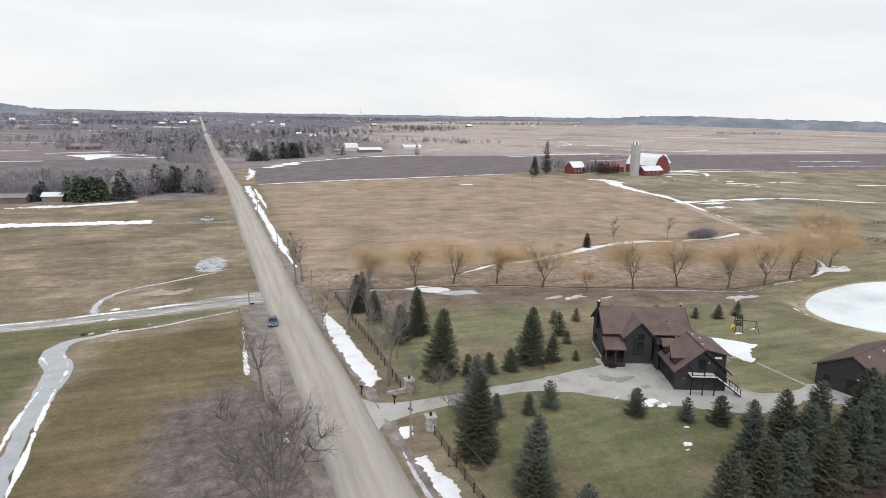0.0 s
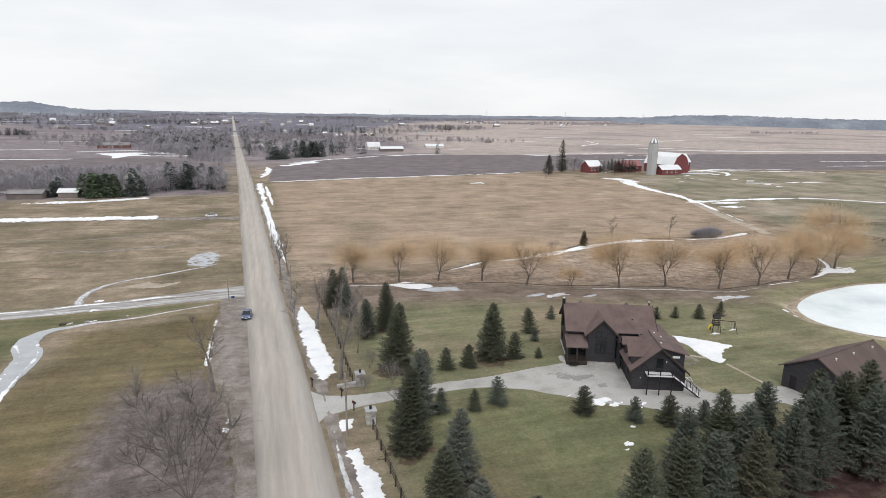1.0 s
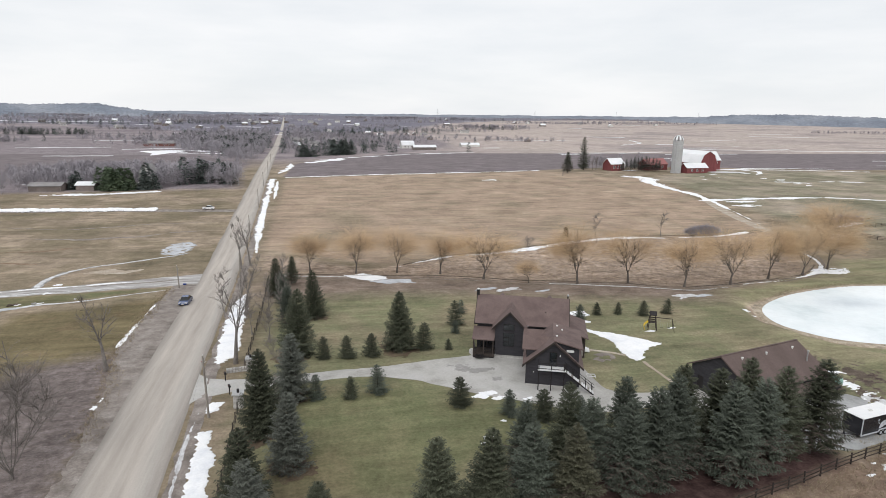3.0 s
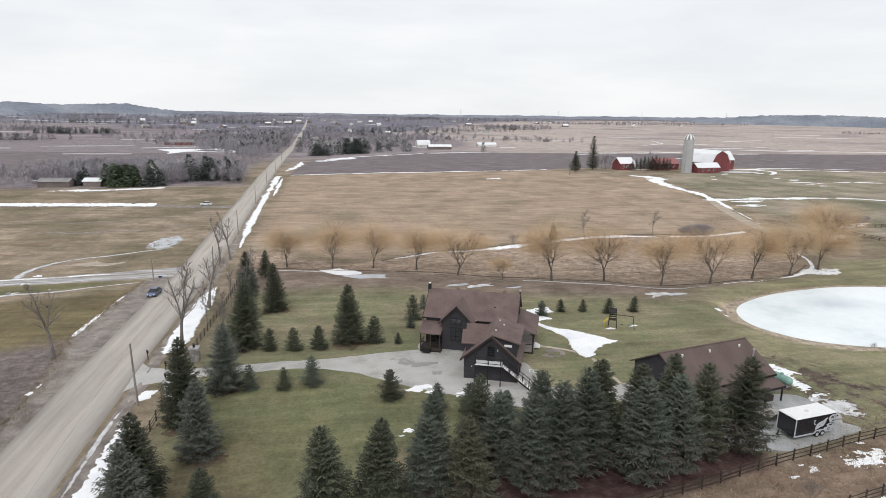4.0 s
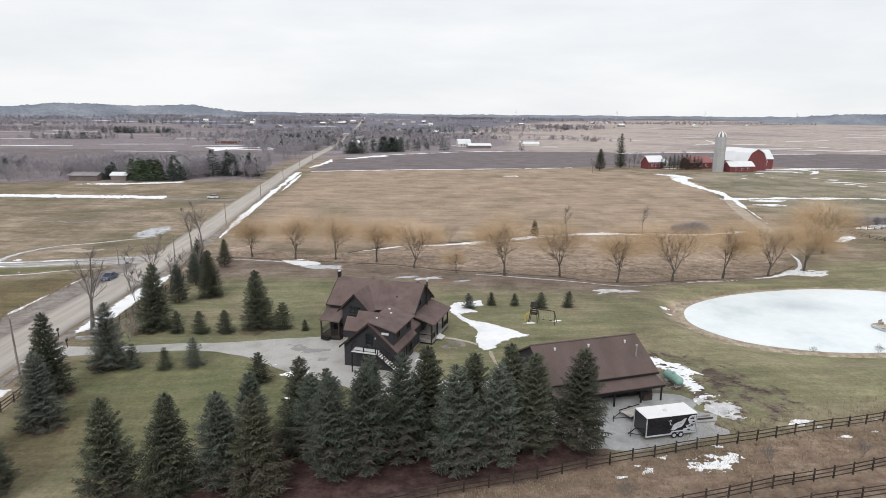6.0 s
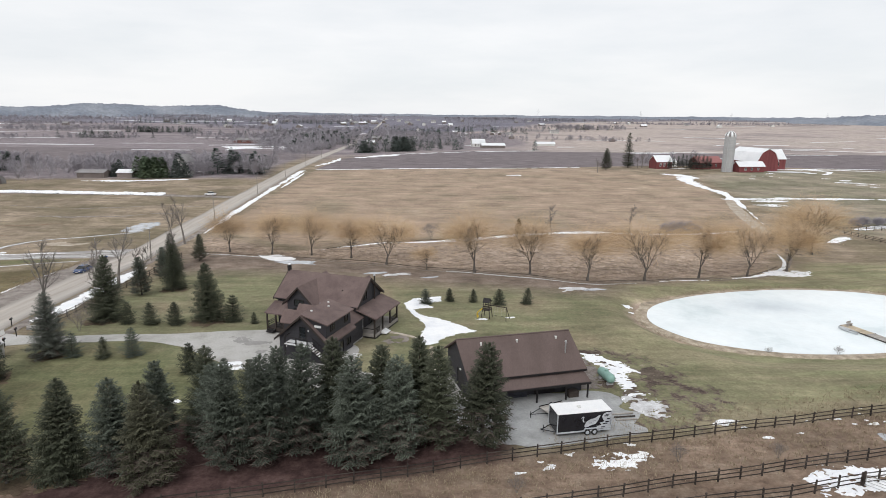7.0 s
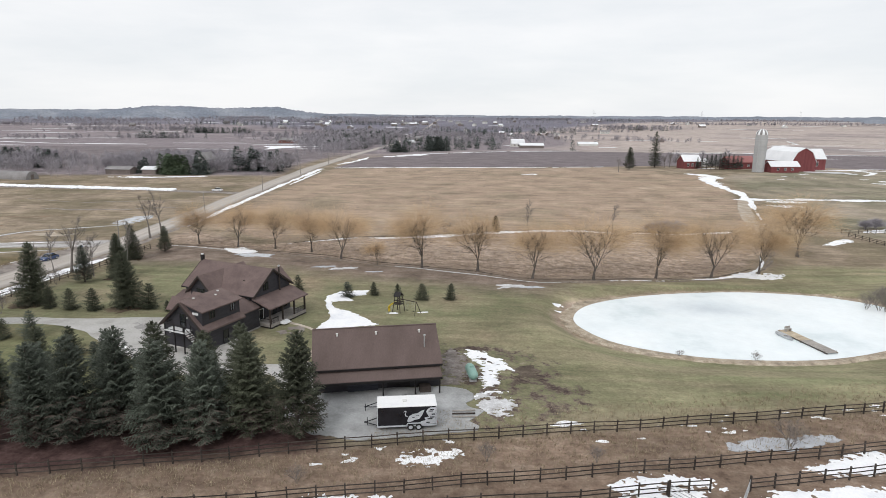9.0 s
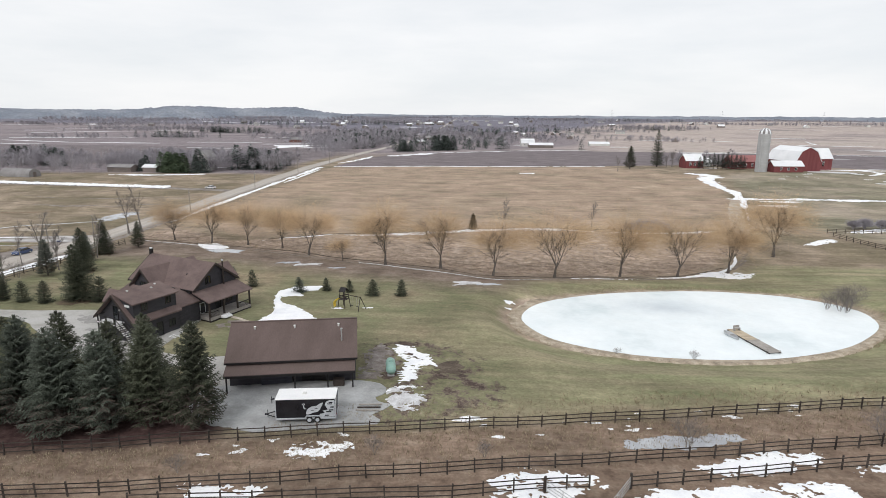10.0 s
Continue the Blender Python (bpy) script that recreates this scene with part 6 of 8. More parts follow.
rng = random.Random(3)
reed = []
for _ in range(1500):
    reed.append(pond_point(rng.uniform(0, 6.283), rng.uniform(1.05, 1.12)))
tufts("reeds", reed, "dry tan reeds fringing the frozen pond", "reeds", 1, 0.5, 5)
tufts("dead_grass", [(x, 31 + 0.215 * (x - 60) + 6 * rng.random() ** 1.4 * (1 if rng.random() < 0.5 else -1) + rng.uniform(0, 4)) for x in (rng.uniform(46, 165) for _ in range(9500))], "tufts of dead grass in the brown paddock", "grass", 2, 0.38, 5)
tufts("dead_grass", [(float(np.interp(y, [45, 62, 78, 88, 130], [9.6, 8.8, 6.6, 3.4, 2.9])) + rng.gauss(0, 0.8), y) for y in (rng.uniform(45, 130) for _ in range(900))], "dead grass on the bank beside the road", "grass", 4, 0.55, 6)
tufts("dead_grass", [(x, np.interp(x, [40, 66, 86, 104, 117, 136, 160], [138, 131, 123, 117, 112.5, 115, 123]) + rng.uniform(0, 20)) for x in (rng.uniform(24, 175) for _ in range(3500))], "dead straw-coloured meadow grass behind the willows", "grass", 5, 0.5, 4)


# far woods and hedgerows
def far_trees(name, places, label, seed, conifer=False, material=None):
    gen = np.random.default_rng(seed)
    vs, fs, base = [], [], 0
    for x, y, h_ in places:
        far_ = y > 620
        o = np.array((x, y, lz(x, y) - 0.3))
        if conifer:
            k = 170 if far_ else 280
            wide = gen.uniform(0.24, 0.38)
            f = gen.random(k) ** 1.4
            a = gen.uniform(0, 6.283, k)
            r = wide * h_ * (1 - f) ** 0.8 * gen.uniform(0.45, 1.0, k) + 0.1
            c = np.stack([r * np.cos(a), r * np.sin(a), h_ * (0.06 + 0.88 * f)], -1)
            d = np.stack([np.cos(a), np.sin(a), gen.uniform(-0.6, 0.5, k)], -1) * (h_ * gen.uniform(0.07, 0.14, k))[:, None]
            w, stem = 0.045 * h_ + 0.05, 0.02
        else:
            k = 110 if far_ else 300
            a, e, q = gen.uniform(0, 6.283, k), gen.uniform(-1.2, 1.4, k), gen.uniform(0.15, 1, k) ** 0.6
            wide, flat_ = gen.uniform(0.24, 0.40), gen.uniform(0.50, 0.60)
            c = np.stack([wide * h_ * q * np.cos(a) * np.cos(e), wide * h_ * q * np.sin(a) * np.cos(e), h_ * (flat_ + 0.38 * q * np.sin(e))], -1)
            d = np.stack([np.cos(a) * 0.6, np.sin(a) * 0.6, gen.uniform(-0.2 if far_ else 0.3, 1.0, k)], -1) * (h_ * gen.uniform(0.08, 0.17, k))[:, None]
            w, stem = (0.040 if far_ else 0.0085) * h_ + 0.015, 0.006
        sd = np.stack([-np.sin(a), np.cos(a), gen.uniform(-0.4, 0.4, k)], -1) * w
        tri = np.stack([c - sd, c + sd, c + d], 1).reshape(-1, 3) + o
        post = np.array([(-stem * h_ - 0.03, 0, 0), (stem * h_ + 0.03, 0, 0), (0, 0, 0.6 * h_)]) + o
        vs.append(np.concatenate([tri, post]))
        fs.append(np.arange(base, base + 3 * k + 3).reshape(-1, 3))
        base += 3 * k + 3
    me = from_lists(name, np.concatenate(vs).tolist(), np.concatenate(fs).tolist())
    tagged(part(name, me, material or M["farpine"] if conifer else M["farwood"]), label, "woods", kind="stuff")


rng = random.Random(44)
wood, pine = [], []
for _ in range(270):                                     # wood west of the road behind the sheds
    wood.append((rng.uniform(-104, -4), rng.uniform(314, 372), rng.uniform(7, 12)))
for _ in range(110):
    wood.append((rng.uniform(-190, -98), rng.uniform(285, 350), rng.uniform(7, 11)))
for _ in range(60):
    wood.append((-12 + rng.uniform(-10, 1) - 0.04 * (y_ := rng.choice((rng.uniform(330, 380), rng.uniform(540, 640)))), y_, rng.uniform(6, 10)))
for cx, cy, sx, sy, k, h0 in ((-52, 700, 30, 40, 230, 12), (-110, 900, 50, 60, 300, 14), (-60, 1150, 80, 70, 260, 14), (140, 1060, 60, 60, 110, 12), (-165, 338, 14, 7, 70, 11), (-28, 560, 10, 50, 70, 11), (60, 860, 40, 100, 90, 11), (120, 960, 60, 80, 60, 11), (34, 640, 16, 30, 24, 8), (537, 1740, 60, 30, 130, 16), (238, 392, 10, 5, 14, 11)):
    for _ in range(k):
        wood.append((rng.gauss(cx, sx), rng.gauss(cy, sy), h0 * rng.uniform(0.6, 1.15)))
for k in range(46):                                      # woodlots and belts, thicker towards the road
    y0 = 820 + 2500 * rng.random() ** 1.25
    x0 = rng.choice((rng.gauss(-60, 0.22 * y0), rng.gauss(-60, 0.22 * y0), rng.uniform(-0.85, 0.12) * y0))
    ln, dp, an = rng.uniform(50, 260) * y0 / 1500, rng.uniform(6, 30), rng.gauss(0.0, 0.25)
    for i in range(int(ln / 3.4)):
        u, v = rng.uniform(-0.5, 0.5) * ln, rng.gauss(0, dp)
        wood.append((x0 + u * math.cos(an), y0 + u * math.sin(an) + v, rng.uniform(8, 14) * (y0 / 1500) ** 0.3))
for _ in range(520):                                     # wooded slope below the ridge
    y0 = rng.gauss(2250, 160)
    wood.append((rng.uniform(-0.75, -0.08) * y0, y0, rng.uniform(9, 17)))
wood = [(x, y, h_) for x, y, h_ in wood if abs(x - road_x(y)) > 9 and not (y > 372 and y < 460 and x < -10)]
for k in range(22):                                      # low hedgerows on the right and across the distance
    y0 = rng.uniform(1500, 3400)
    x0 = rng.uniform(-1800, 2400)
    for i in range(60):
        wood.append((x0 + i * 4.2 * y0 / 1400 + rng.gauss(0, 3), y0 + 0.06 * i * 4 + rng.gauss(0, 8), rng.uniform(6, 12) * (y0 / 1500) ** 0.5))
far_trees("far_wood", wood, "leafless woods and hedgerows in the distance, pale lilac haze painted in", 1)
for cx, cy, sx, sy, k, h0 in ((-79, 307, 1.2, 1.2, 5, 9.5), (-45, 306, 1.2, 1.5, 6, 13), (-16, 345, 5, 6, 6, 11), (24, 569, 6, 5, 16, 11), (60, 613, 8, 6, 24, 15), (-40, 680, 10, 26, 10, 13), (-21, 327, 9, 2, 7, 14), (-70, 780, 18, 22, 14, 15), (262, 372, 3, 2, 5, 8),
                              (-168, 334, 13, 5, 22, 12), (537, 1740, 50, 12, 20, 16), (-150, 1100, 22, 12, 22, 14), (-420, 960, 30, 6, 30, 12), (60, 1300, 40, 20, 30, 13), (700, 2900, 120, 20, 50, 15), (-300, 2000, 80, 30, 40, 14), (-470, 1228, 22, 4, 34, 13), (-412, 1245, 26, 4, 30, 13), (-88, 855, 20, 12, 26, 15), (-52, 950, 12, 14, 18, 16), (-120, 760, 10, 8, 6, 13), (-180, 1000, 30, 10, 10, 13), (90, 720, 24, 14, 9, 12), (130, 1180, 40, 14, 18, 13), (240, 1500, 60, 10, 26, 14), (-640, 1900, 90, 20, 34, 15)):
    for _ in range(k):
        pine.append((rng.gauss(cx, sx), rng.gauss(cy, sy), h0 * rng.uniform(0.65, 1.1)))
for _ in range(140):                                     # single conifers among the farms
    y = 580 + 1100 * rng.random() ** 1.3
    pine.append((rng.gauss(0.02, 0.11) * y, y, rng.uniform(8, 15)))
pine = [(x, y, h_) for x, y, h_ in pine if not (75 < x < 320 and 380 < y < 640) and not (18 < x < 76 and 380 < y < 556) and not (x < -60 and 380 < y < 800) and abs(x - road_x(y)) > 8]
far_trees("pine_clump", [(rng.gauss(-58, 4.2), rng.gauss(305, 1.8), rng.uniform(8, 12)) for _ in range(20)], "clump of fresh green pines beside the sheds", 3, True, mat("fresh_green_pine", [(0.080, 0.112, 0.068), (0.135, 0.175, 0.105)], 0.2, 0.9, 9, 0.25, island=0.3))
far_trees("far_conifers", pine, "clumps of dark conifers in the distance", 2, True)
row_pine = plant_kind(spruce_meshes(13, 9, 3.0, 0.18, 12, 1.3, 0.40, 0.3), mat("dusky_pine_green", [(0.062, 0.072, 0.062), (0.102, 0.115, 0.098)], 0.5, 0.9, 8, 0.3, island=0.4), "farm_pine", "dusky pine with bare lower trunk before the farmyard", "pine", "farmyard pines")
set_out(row_pine, [(237.7, 367.4, 7.2), (240.2, 366.8, 8.2), (242.8, 365.8, 8.6), (245.2, 365.4, 9.8), (247.4, 364.2, 9.0), (249.8, 363.8, 9.6), (251.8, 362.8, 10.4), (254.2, 362.4, 9.2), (256.4, 361.2, 9.4), (258.6, 360.8, 8.6), (260.4, 360.0, 7.8)], 9, 23, 2)
farm_pine = plant_kind(spruce_meshes(12, 20, 4.6, 0.08, 20, 0.9, 0.4), M["spruce"], "farm_spruce", "tall dark spruce beside the farmhouse", "spruce", "farm spruces")
set_out(farm_pine, [(217, 384, 22.5)], 20, 20, 1)


# ---------------------------------------------------------------- the house
def solid(name, parent, material, *boxes, label="", bevel=0.0):
    made = None
    for q in boxes:
        made = part(name, box(bm_new(), *q, bevel=bevel), material, parent, label)
    return made


def roof_part(parent, pts, thick=0.24, material=None, name="roof"):
    return part(name, slab(bm_new(), pts, thick), material or M["shingle"], parent)


house = thing("house", pose(61.25, 83.8, lz(66, 80) + 0.19, 0, 0, -20.9), "dark-stained two-storey house with brown shingle roofs and a front gable", "house")
S, T = M["siding"], M["trim_dark"]


def wall(name, axis, at, thick, outline, holes=(), parent=None):
    return part(name, wall_bm(axis, at, thick, outline, holes), S, parent or house)


gable_end = [(-4.6, 0), (3.8, 0), (3.8, 4.65), (-0.4, 7.7), (-4.6, 4.65)]
wall("wall", "x", 0.3, 0.2, gable_end, [(-2.2, -1.2, 5.2, 6.4), (1.0, 2.0, 1.0, 2.2)])
window(house, "x", 0.3, -1, -2.2, -1.2, 5.2, 6.4, (2, 1))
window(house, "x", 0.3, -1, 1.0, 2.0, 1.0, 2.2, (2, 1))
wall("wall", "x", 14.0, 0.2, gable_end, [(-2.3, -1.9, 4.9, 6.1), (-1.75, -1.35, 4.9, 6.1), (-3.7, -2.8, 0.5, 2.1), (-0.6, 0.4, 0.45, 2.5), (1.2, 2.8, 1.0, 2.3)])
window(house, "x", 14.2, 1, -2.3, -1.9, 4.9, 6.1, (1, 1))
window(house, "x", 14.2, 1, -1.75, -1.35, 4.9, 6.1, (1, 1))
window(house, "x", 14.2, 1, -3.7, -2.8, 0.5, 2.1, (1, 1), M["white"])
window(house, "x", 14.2, 1, -0.6, 0.4, 0.45, 2.5, (1, 1), M["timber"], "door")
window(house, "x", 14.2, 1, 1.2, 2.8, 1.0, 2.3, (2, 1), M["timber"])
wall("wall", "y", -4.6, 0.2, [(0.5, 0), (14.0, 0), (14.0, 4.65), (0.5, 4.65)], [(0.9, 1.8, 0.45, 2.5), (2.1, 3.1, 1.0, 2.2)])
window(house, "y", -4.6, -1, 0.9, 1.8, 0.45, 2.5, (1, 2), M["timber"], "door")
window(house, "y", -4.6, -1, 2.1, 3.1, 1.0, 2.2, (2, 1))
wall("wall", "y", 3.6, 0.2, [(0.5, 0), (14.0, 0), (14.0, 4.65), (0.5, 4.65)], [(3, 4.4, 0.9, 2.2), (9, 10.5, 0.9, 2.2)])
window(house, "y", 3.8, 1, 3, 4.4, 0.9, 2.2, (2, 1))
window(house, "y", 3.8, 1, 9, 10.5, 0.9, 2.2, (2, 1))
roof_part(house, [(-0.15, -0.4, 8.0), (-0.15, -5.05, 4.6), (14.6, -5.05, 4.6), (14.6, -0.4, 8.0)])
roof_part(house, [(-0.15, -0.4, 8.0), (14.6, -0.4, 8.0), (14.6, 4.25, 4.6), (-0.15, 4.25, 4.6)])
# front gable bay
wall("gable_wall", "y", -6.4, 0.2, [(3.3, 0), (7.7, 0), (7.7, 4.75), (5.5, 7.0), (3.3, 4.75)], [(4.6, 6.2, 1.6, 3.7), (4.6, 6.2, 4.2, 5.1)])
window(house, "y", -6.4, -1, 4.6, 6.2, 1.6, 3.7, (2, 3))
window(house, "y", -6.4, -1, 4.6, 6.2, 4.2, 5.1, (2, 1))
solid("gable_wall", house, S, (3.3, 3.5, -6.2, -4.6, 0, 4.7))
solid("gable_wall", house, S, (7.5, 7.7, -6.2, -4.6, 0, 4.7))
roof_part(house, [(5.5, -6.95, 7.3), (5.5, -1.36, 7.3), (2.8, -5.1, 4.5), (2.8, -6.95, 4.5)], 0.22, name="gable_roof")
roof_part(house, [(5.5, -1.36, 7.3), (5.5, -6.95, 7.3), (8.2, -6.95, 4.5), (8.2, -5.1, 4.5)], 0.22, name="gable_roof")
for x in (3.6, 11.6):                                                # rear gables
    roof_part(house, [(x, 5.0, 6.85), (x - 2.1, 5.0, 4.75), (x - 2.1, 3.55, 4.75), (x, 0.62, 6.85)], 0.2, name="gable_roof")
    roof_part(house, [(x, 0.62, 6.85), (x + 2.1, 3.55, 4.75), (x + 2.1, 5.0, 4.75), (x, 5.0, 6.85)], 0.2, name="gable_roof")
    wall("gable_wall", "y", 4.4, 0.2, [(x - 1.7, 0), (x + 1.7, 0), (x + 1.7, 4.85), (x, 6.55), (x - 1.7, 4.85)])
for sx in (-1, 1):                                                   # barge boards
    bm = bm_new()
    slab(bm, [(5.5, -7.03, 7.34), (5.5, -6.93, 7.34), (5.5 + sx * 2.75, -6.93, 4.5), (5.5 + sx * 2.75, -7.03, 4.5)][::sx], 0.3)
    part("barge_board", bm, M["timber"], house)
for yy in (-0.4,):
    for sy in (-1, 1):
        for xx in (-0.2, 14.58):
            bm = bm_new()
            slab(bm, [(xx, yy, 8.03), (xx + 0.09, yy, 8.03), (xx + 0.09, yy + sy * 4.7, 4.6), (xx, yy + sy * 4.7, 4.6)][::sy], 0.34)
            part("barge_board", bm, M["timber"], house)
solid("gutter", house, T, (8.3, 14.4, -5.17, -5.06, 4.42, 4.56))
solid("gutter", house, T, (-0.1, 2.7, -5.17, -5.06, 4.42, 4.56))
# west porch
roof_part(house, [(-0.2, -7.5, 2.85), (3.25, -7.5, 2.85), (3.25, -4.62, 3.95), (-0.2, -4.62, 3.95)], 0.18, name="porch_roof")
for x in (0.05, 1.6, 3.05):
    solid("porch_post", house, M["timber"], (x - 0.1, x + 0.1, -7.3, -7.1, -0.3, 2.72))
solid("porch_deck", house, M["timber"], (0.0, 3.28, -7.35, -4.62, 0.0, 0.42))
for z in (0.75, 1.05, 1.3):
    solid("porch_rail", house, T, (0.15, 0.55, -7.24, -7.18, z - 0.04, z + 0.04), (1.7, 2.95, -7.24, -7.18, z - 0.04, z + 0.04), (0.02, 0.08, -7.1, -4.7, z - 0.04, z + 0.04))
solid("porch_step", house, T, (0.4, 1.7, -7.8, -7.36, 0, 0.28), (0.4, 1.7, -8.2, -7.8, 0, 0.14))
# link between house and wing
solid("link_wall", house, S, (7.9, 8.1, -8.75, -6.45, 0, 4.4), (7.72, 13.6, -4.9, -4.62, 2.9, 4.2), (15.0, 15.2, -8.75, -4.75, 0, 3.0))
roof_part(house, [(11.4, -8.9, 4.7), (15.45, -8.9, 3.1), (15.45, -4.66, 3.1), (11.4, -4.66, 4.7)], 0.16, name="link_roof")
# near-black sheet over the link paints the shaded recess below the main eave
roof_part(house, [(7.6, -8.9, 4.35), (11.6, -8.9, 4.55), (11.6, -5.3, 4.2), (7.6, -5.3, 4.2)], 0.14, T, "flat_roof")
# garage wing
wall("wing_wall", "y", -16.0, 0.2, [(8.3, 0), (15.7, 0), (15.7, 3.1), (12.0, 6.3), (8.3, 3.1)], [(11.55, 12.45, 2.95, 4.9)])
window(house, "y", -16.0, -1, 11.55, 12.45, 2.95, 4.9, (1, 2), T, "balcony_door")
wall("wing_wall", "x", 8.3, 0.2, [(-15.8, 0), (-8.75, 0), (-8.75, 3.1), (-15.8, 3.1)], [(-15.2, -12.6, 0.02, 2.3), (-11.9, -9.3, 0.02, 2.3)])
for a, b_ in ((-15.2, -12.6), (-11.9, -9.3)):
    gd = thing("garage_door", pose(0, 0, 0), "", "")
    gd.parent = house
    for j in range(4):
        solid("panel", gd, T, (8.36, 8.42, a, b_, 0.02 + j * 0.57, 0.56 + j * 0.57))
wall("wing_wall", "x", 15.5, 0.2, [(-15.8, 0), (-8.75, 0), (-8.75, 3.1), (-15.8, 3.1)], [(-12.6, -11.7, 0.0, 2.05), (-10.6, -9.6, 0.9, 1.9)])
window(house, "x", 15.7, 1, -12.6, -11.7, 0.08, 2.0, (1, 1), T, "door")
window(house, "x", 15.7, 1, -10.6, -9.6, 0.9, 1.9, (2, 1))
wall("wing_wall", "y", -8.95, 0.2, [(8.3, 0), (15.7, 0), (15.7, 3.1), (12.0, 6.3), (8.3, 3.1)])
roof_part(house, [(12.0, -16.5, 6.6), (12.0, -8.6, 6.6), (7.85, -8.6, 3.0), (7.85, -16.5, 3.0)], 0.22, name="wing_roof")
roof_part(house, [(12.0, -8.6, 6.6), (12.0, -16.5, 6.6), (16.15, -16.5, 3.0), (16.15, -8.6, 3.0)], 0.22, name="wing_roof")
for sx in (-1, 1):
    bm = bm_new()
    slab(bm, [(12.0, -16.6, 6.64), (12.0, -16.51, 6.64), (12.0 + sx * 4.2, -16.51, 2.98), (12.0 + sx * 4.2, -16.6, 2.98)][::sx], 0.3)
    part("barge_board", bm, M["timber"], house)
# shed dormer on the east slope of the wing
roof_part(house, [(11.9, -16.3, 6.78), (15.95, -16.3, 5.72), (15.95, -8.75, 5.72), (11.9, -8.75, 6.78)], 0.16, name="dormer_roof")
wall("dormer_wall", "x", 15.3, 0.15, [(-15.8, 3.7), (-9.0, 3.7), (-9.0, 5.7), (-15.8, 5.7)], [(-14.6, -13.7, 4.3, 5.3), (-10.7, -9.9, 4.3, 5.3)])
for a, b_ in ((-14.6, -13.7), (-10.7, -9.9)):
    window(house, "x", 15.45, 1, a, b_, 4.3, 5.3, (2, 1), M["timber"])
for y in (-15.85, -9.1):
    wall("dormer_cheek", "y", y, 0.15, [(12.4, 5.9), (15.45, 3.5), (15.45, 5.68), (12.4, 6.45)])
solid("vent", house, M["white"], (13.75, 14.75, -15.92, -15.86, 5.02, 5.34))
# two gabled dormers on the west slope of the wing
for y, top, low, run in ((-13.7, 6.3, 4.75, 1.25), (-10.0, 5.95, 4.95, 0.95)):
    roof_part(house, [(7.7, y, top), (7.7, y - run, low), (10.6, y - run, low), (11.9, y, top)], 0.14, name="dormer_roof")
    roof_part(house, [(7.7, y, top), (11.9, y, top), (10.6, y + run, low), (7.7, y + run, low)], 0.14, name="dormer_roof")
    wall("dormer_wall", "x", 8.32, 0.15, [(y - run + 0.15, 3.1), (y + run - 0.15, 3.1), (y + run - 0.15, low), (y, top - 0.2), (y - run + 0.15, low)], [(y - 0.45, y + 0.45, 3.7, 4.7)])
    window(house, "x", 8.32, -1, y - 0.45, y + 0.45, 3.7, 4.7, (2, 1), M["timber"])
    for e in (-1, 1):
        wall("dormer_cheek", "y", y + e * (run - 0.22) - 0.07, 0.14, [(8.46, 3.3), (10.6, 4.9), (10.6, low), (8.46, low)])
# balcony and outside stair
solid("balcony", house, M["white"], (10.0, 13.6, -17.5, -16.02, 2.75, 2.88), label="balcony floor white with snow")
for x in (10.1, 11.8, 13.5):
    solid("balcony_post", house, T, (x - 0.07, x + 0.07, -17.48, -17.34, -0.3, 3.85))
solid("balcony_rail", house, T, (10.0, 13.6, -17.45, -17.37, 3.78, 3.86), (10.0, 10.08, -17.4, -16.05, 3.78, 3.86))
solid("balcony_rail", house, T, (10.0, 13.6, -17.45, -17.39, 3.0, 3.06))
for i in range(14):
    x, z = 13.65 + i * 0.28, 2.72 - i * 0.206
    solid("stair_tread", house, M["greywood"] if i % 4 == 3 else M["white"], (x, x + 0.26, -17.45, -16.5, z - 0.05, z))
for y in (-17.49, -16.5):
    bm = bm_new()
    slab(bm, [(13.6, y, 2.8), (13.6, y + 0.06, 2.8), (17.6, y + 0.06, -0.15), (17.6, y, -0.15)], 0.22)
    part("stringer", bm, T, house)
    bm = bm_new()
    slab(bm, [(13.6, y, 3.82), (13.6, y + 0.06, 3.82), (17.6, y + 0.06, 0.87), (17.6, y, 0.87)], 0.08)
    for i in range(5):
        x = 13.8 + i * 0.88
        z = 2.8 - (x - 13.6) * 0.7375
        box(bm, x - 0.04, x + 0.04, y, y + 0.06, z - 0.1, z + 0.98)
    part("handrail", bm, T, house)
solid("wall_lamp", house, M["lampglass"], (12.85, 12.97, -16.15, -16.01, 4.35, 4.6))
solid("wall_lamp", house, M["lampglass"], (9.35, 9.45, -16.12, -16.01, 1.8, 1.95))
# east porch
roof_part(house, [(14.22, -5.0, 4.25), (17.6, -5.0, 3.1), (17.6, 4.1, 3.1), (14.22, 4.1, 4.25)], 0.18, name="porch_roof")
for y in (-4.45, -1.6, 1.2, 3.85):
    solid("porch_post", house, M["timber"], (16.95, 17.17, y - 0.11, y + 0.11, -0.3, 3.1))
    solid("porch_brace", house, M["timber"], (16.5, 16.95, y - 0.05, y + 0.05, 2.75, 2.9))
solid("porch_deck", house, M["greywood"], (14.22, 17.2, -4.5, 4.0, 0.0, 0.45))
solid("porch_rail", house, T, (17.02, 17.1, -4.3, -2.6, 1.2, 1.3), (17.02, 17.1, 1.3, 3.7, 1.2, 1.3), (14.4, 17.0, -4.5, -4.42, 1.2, 1.3))
for i in range(9):
    y = -4.2 + i * 0.19
    solid("baluster", house, T, (17.04, 17.08, y, y + 0.04, 0.45, 1.2))
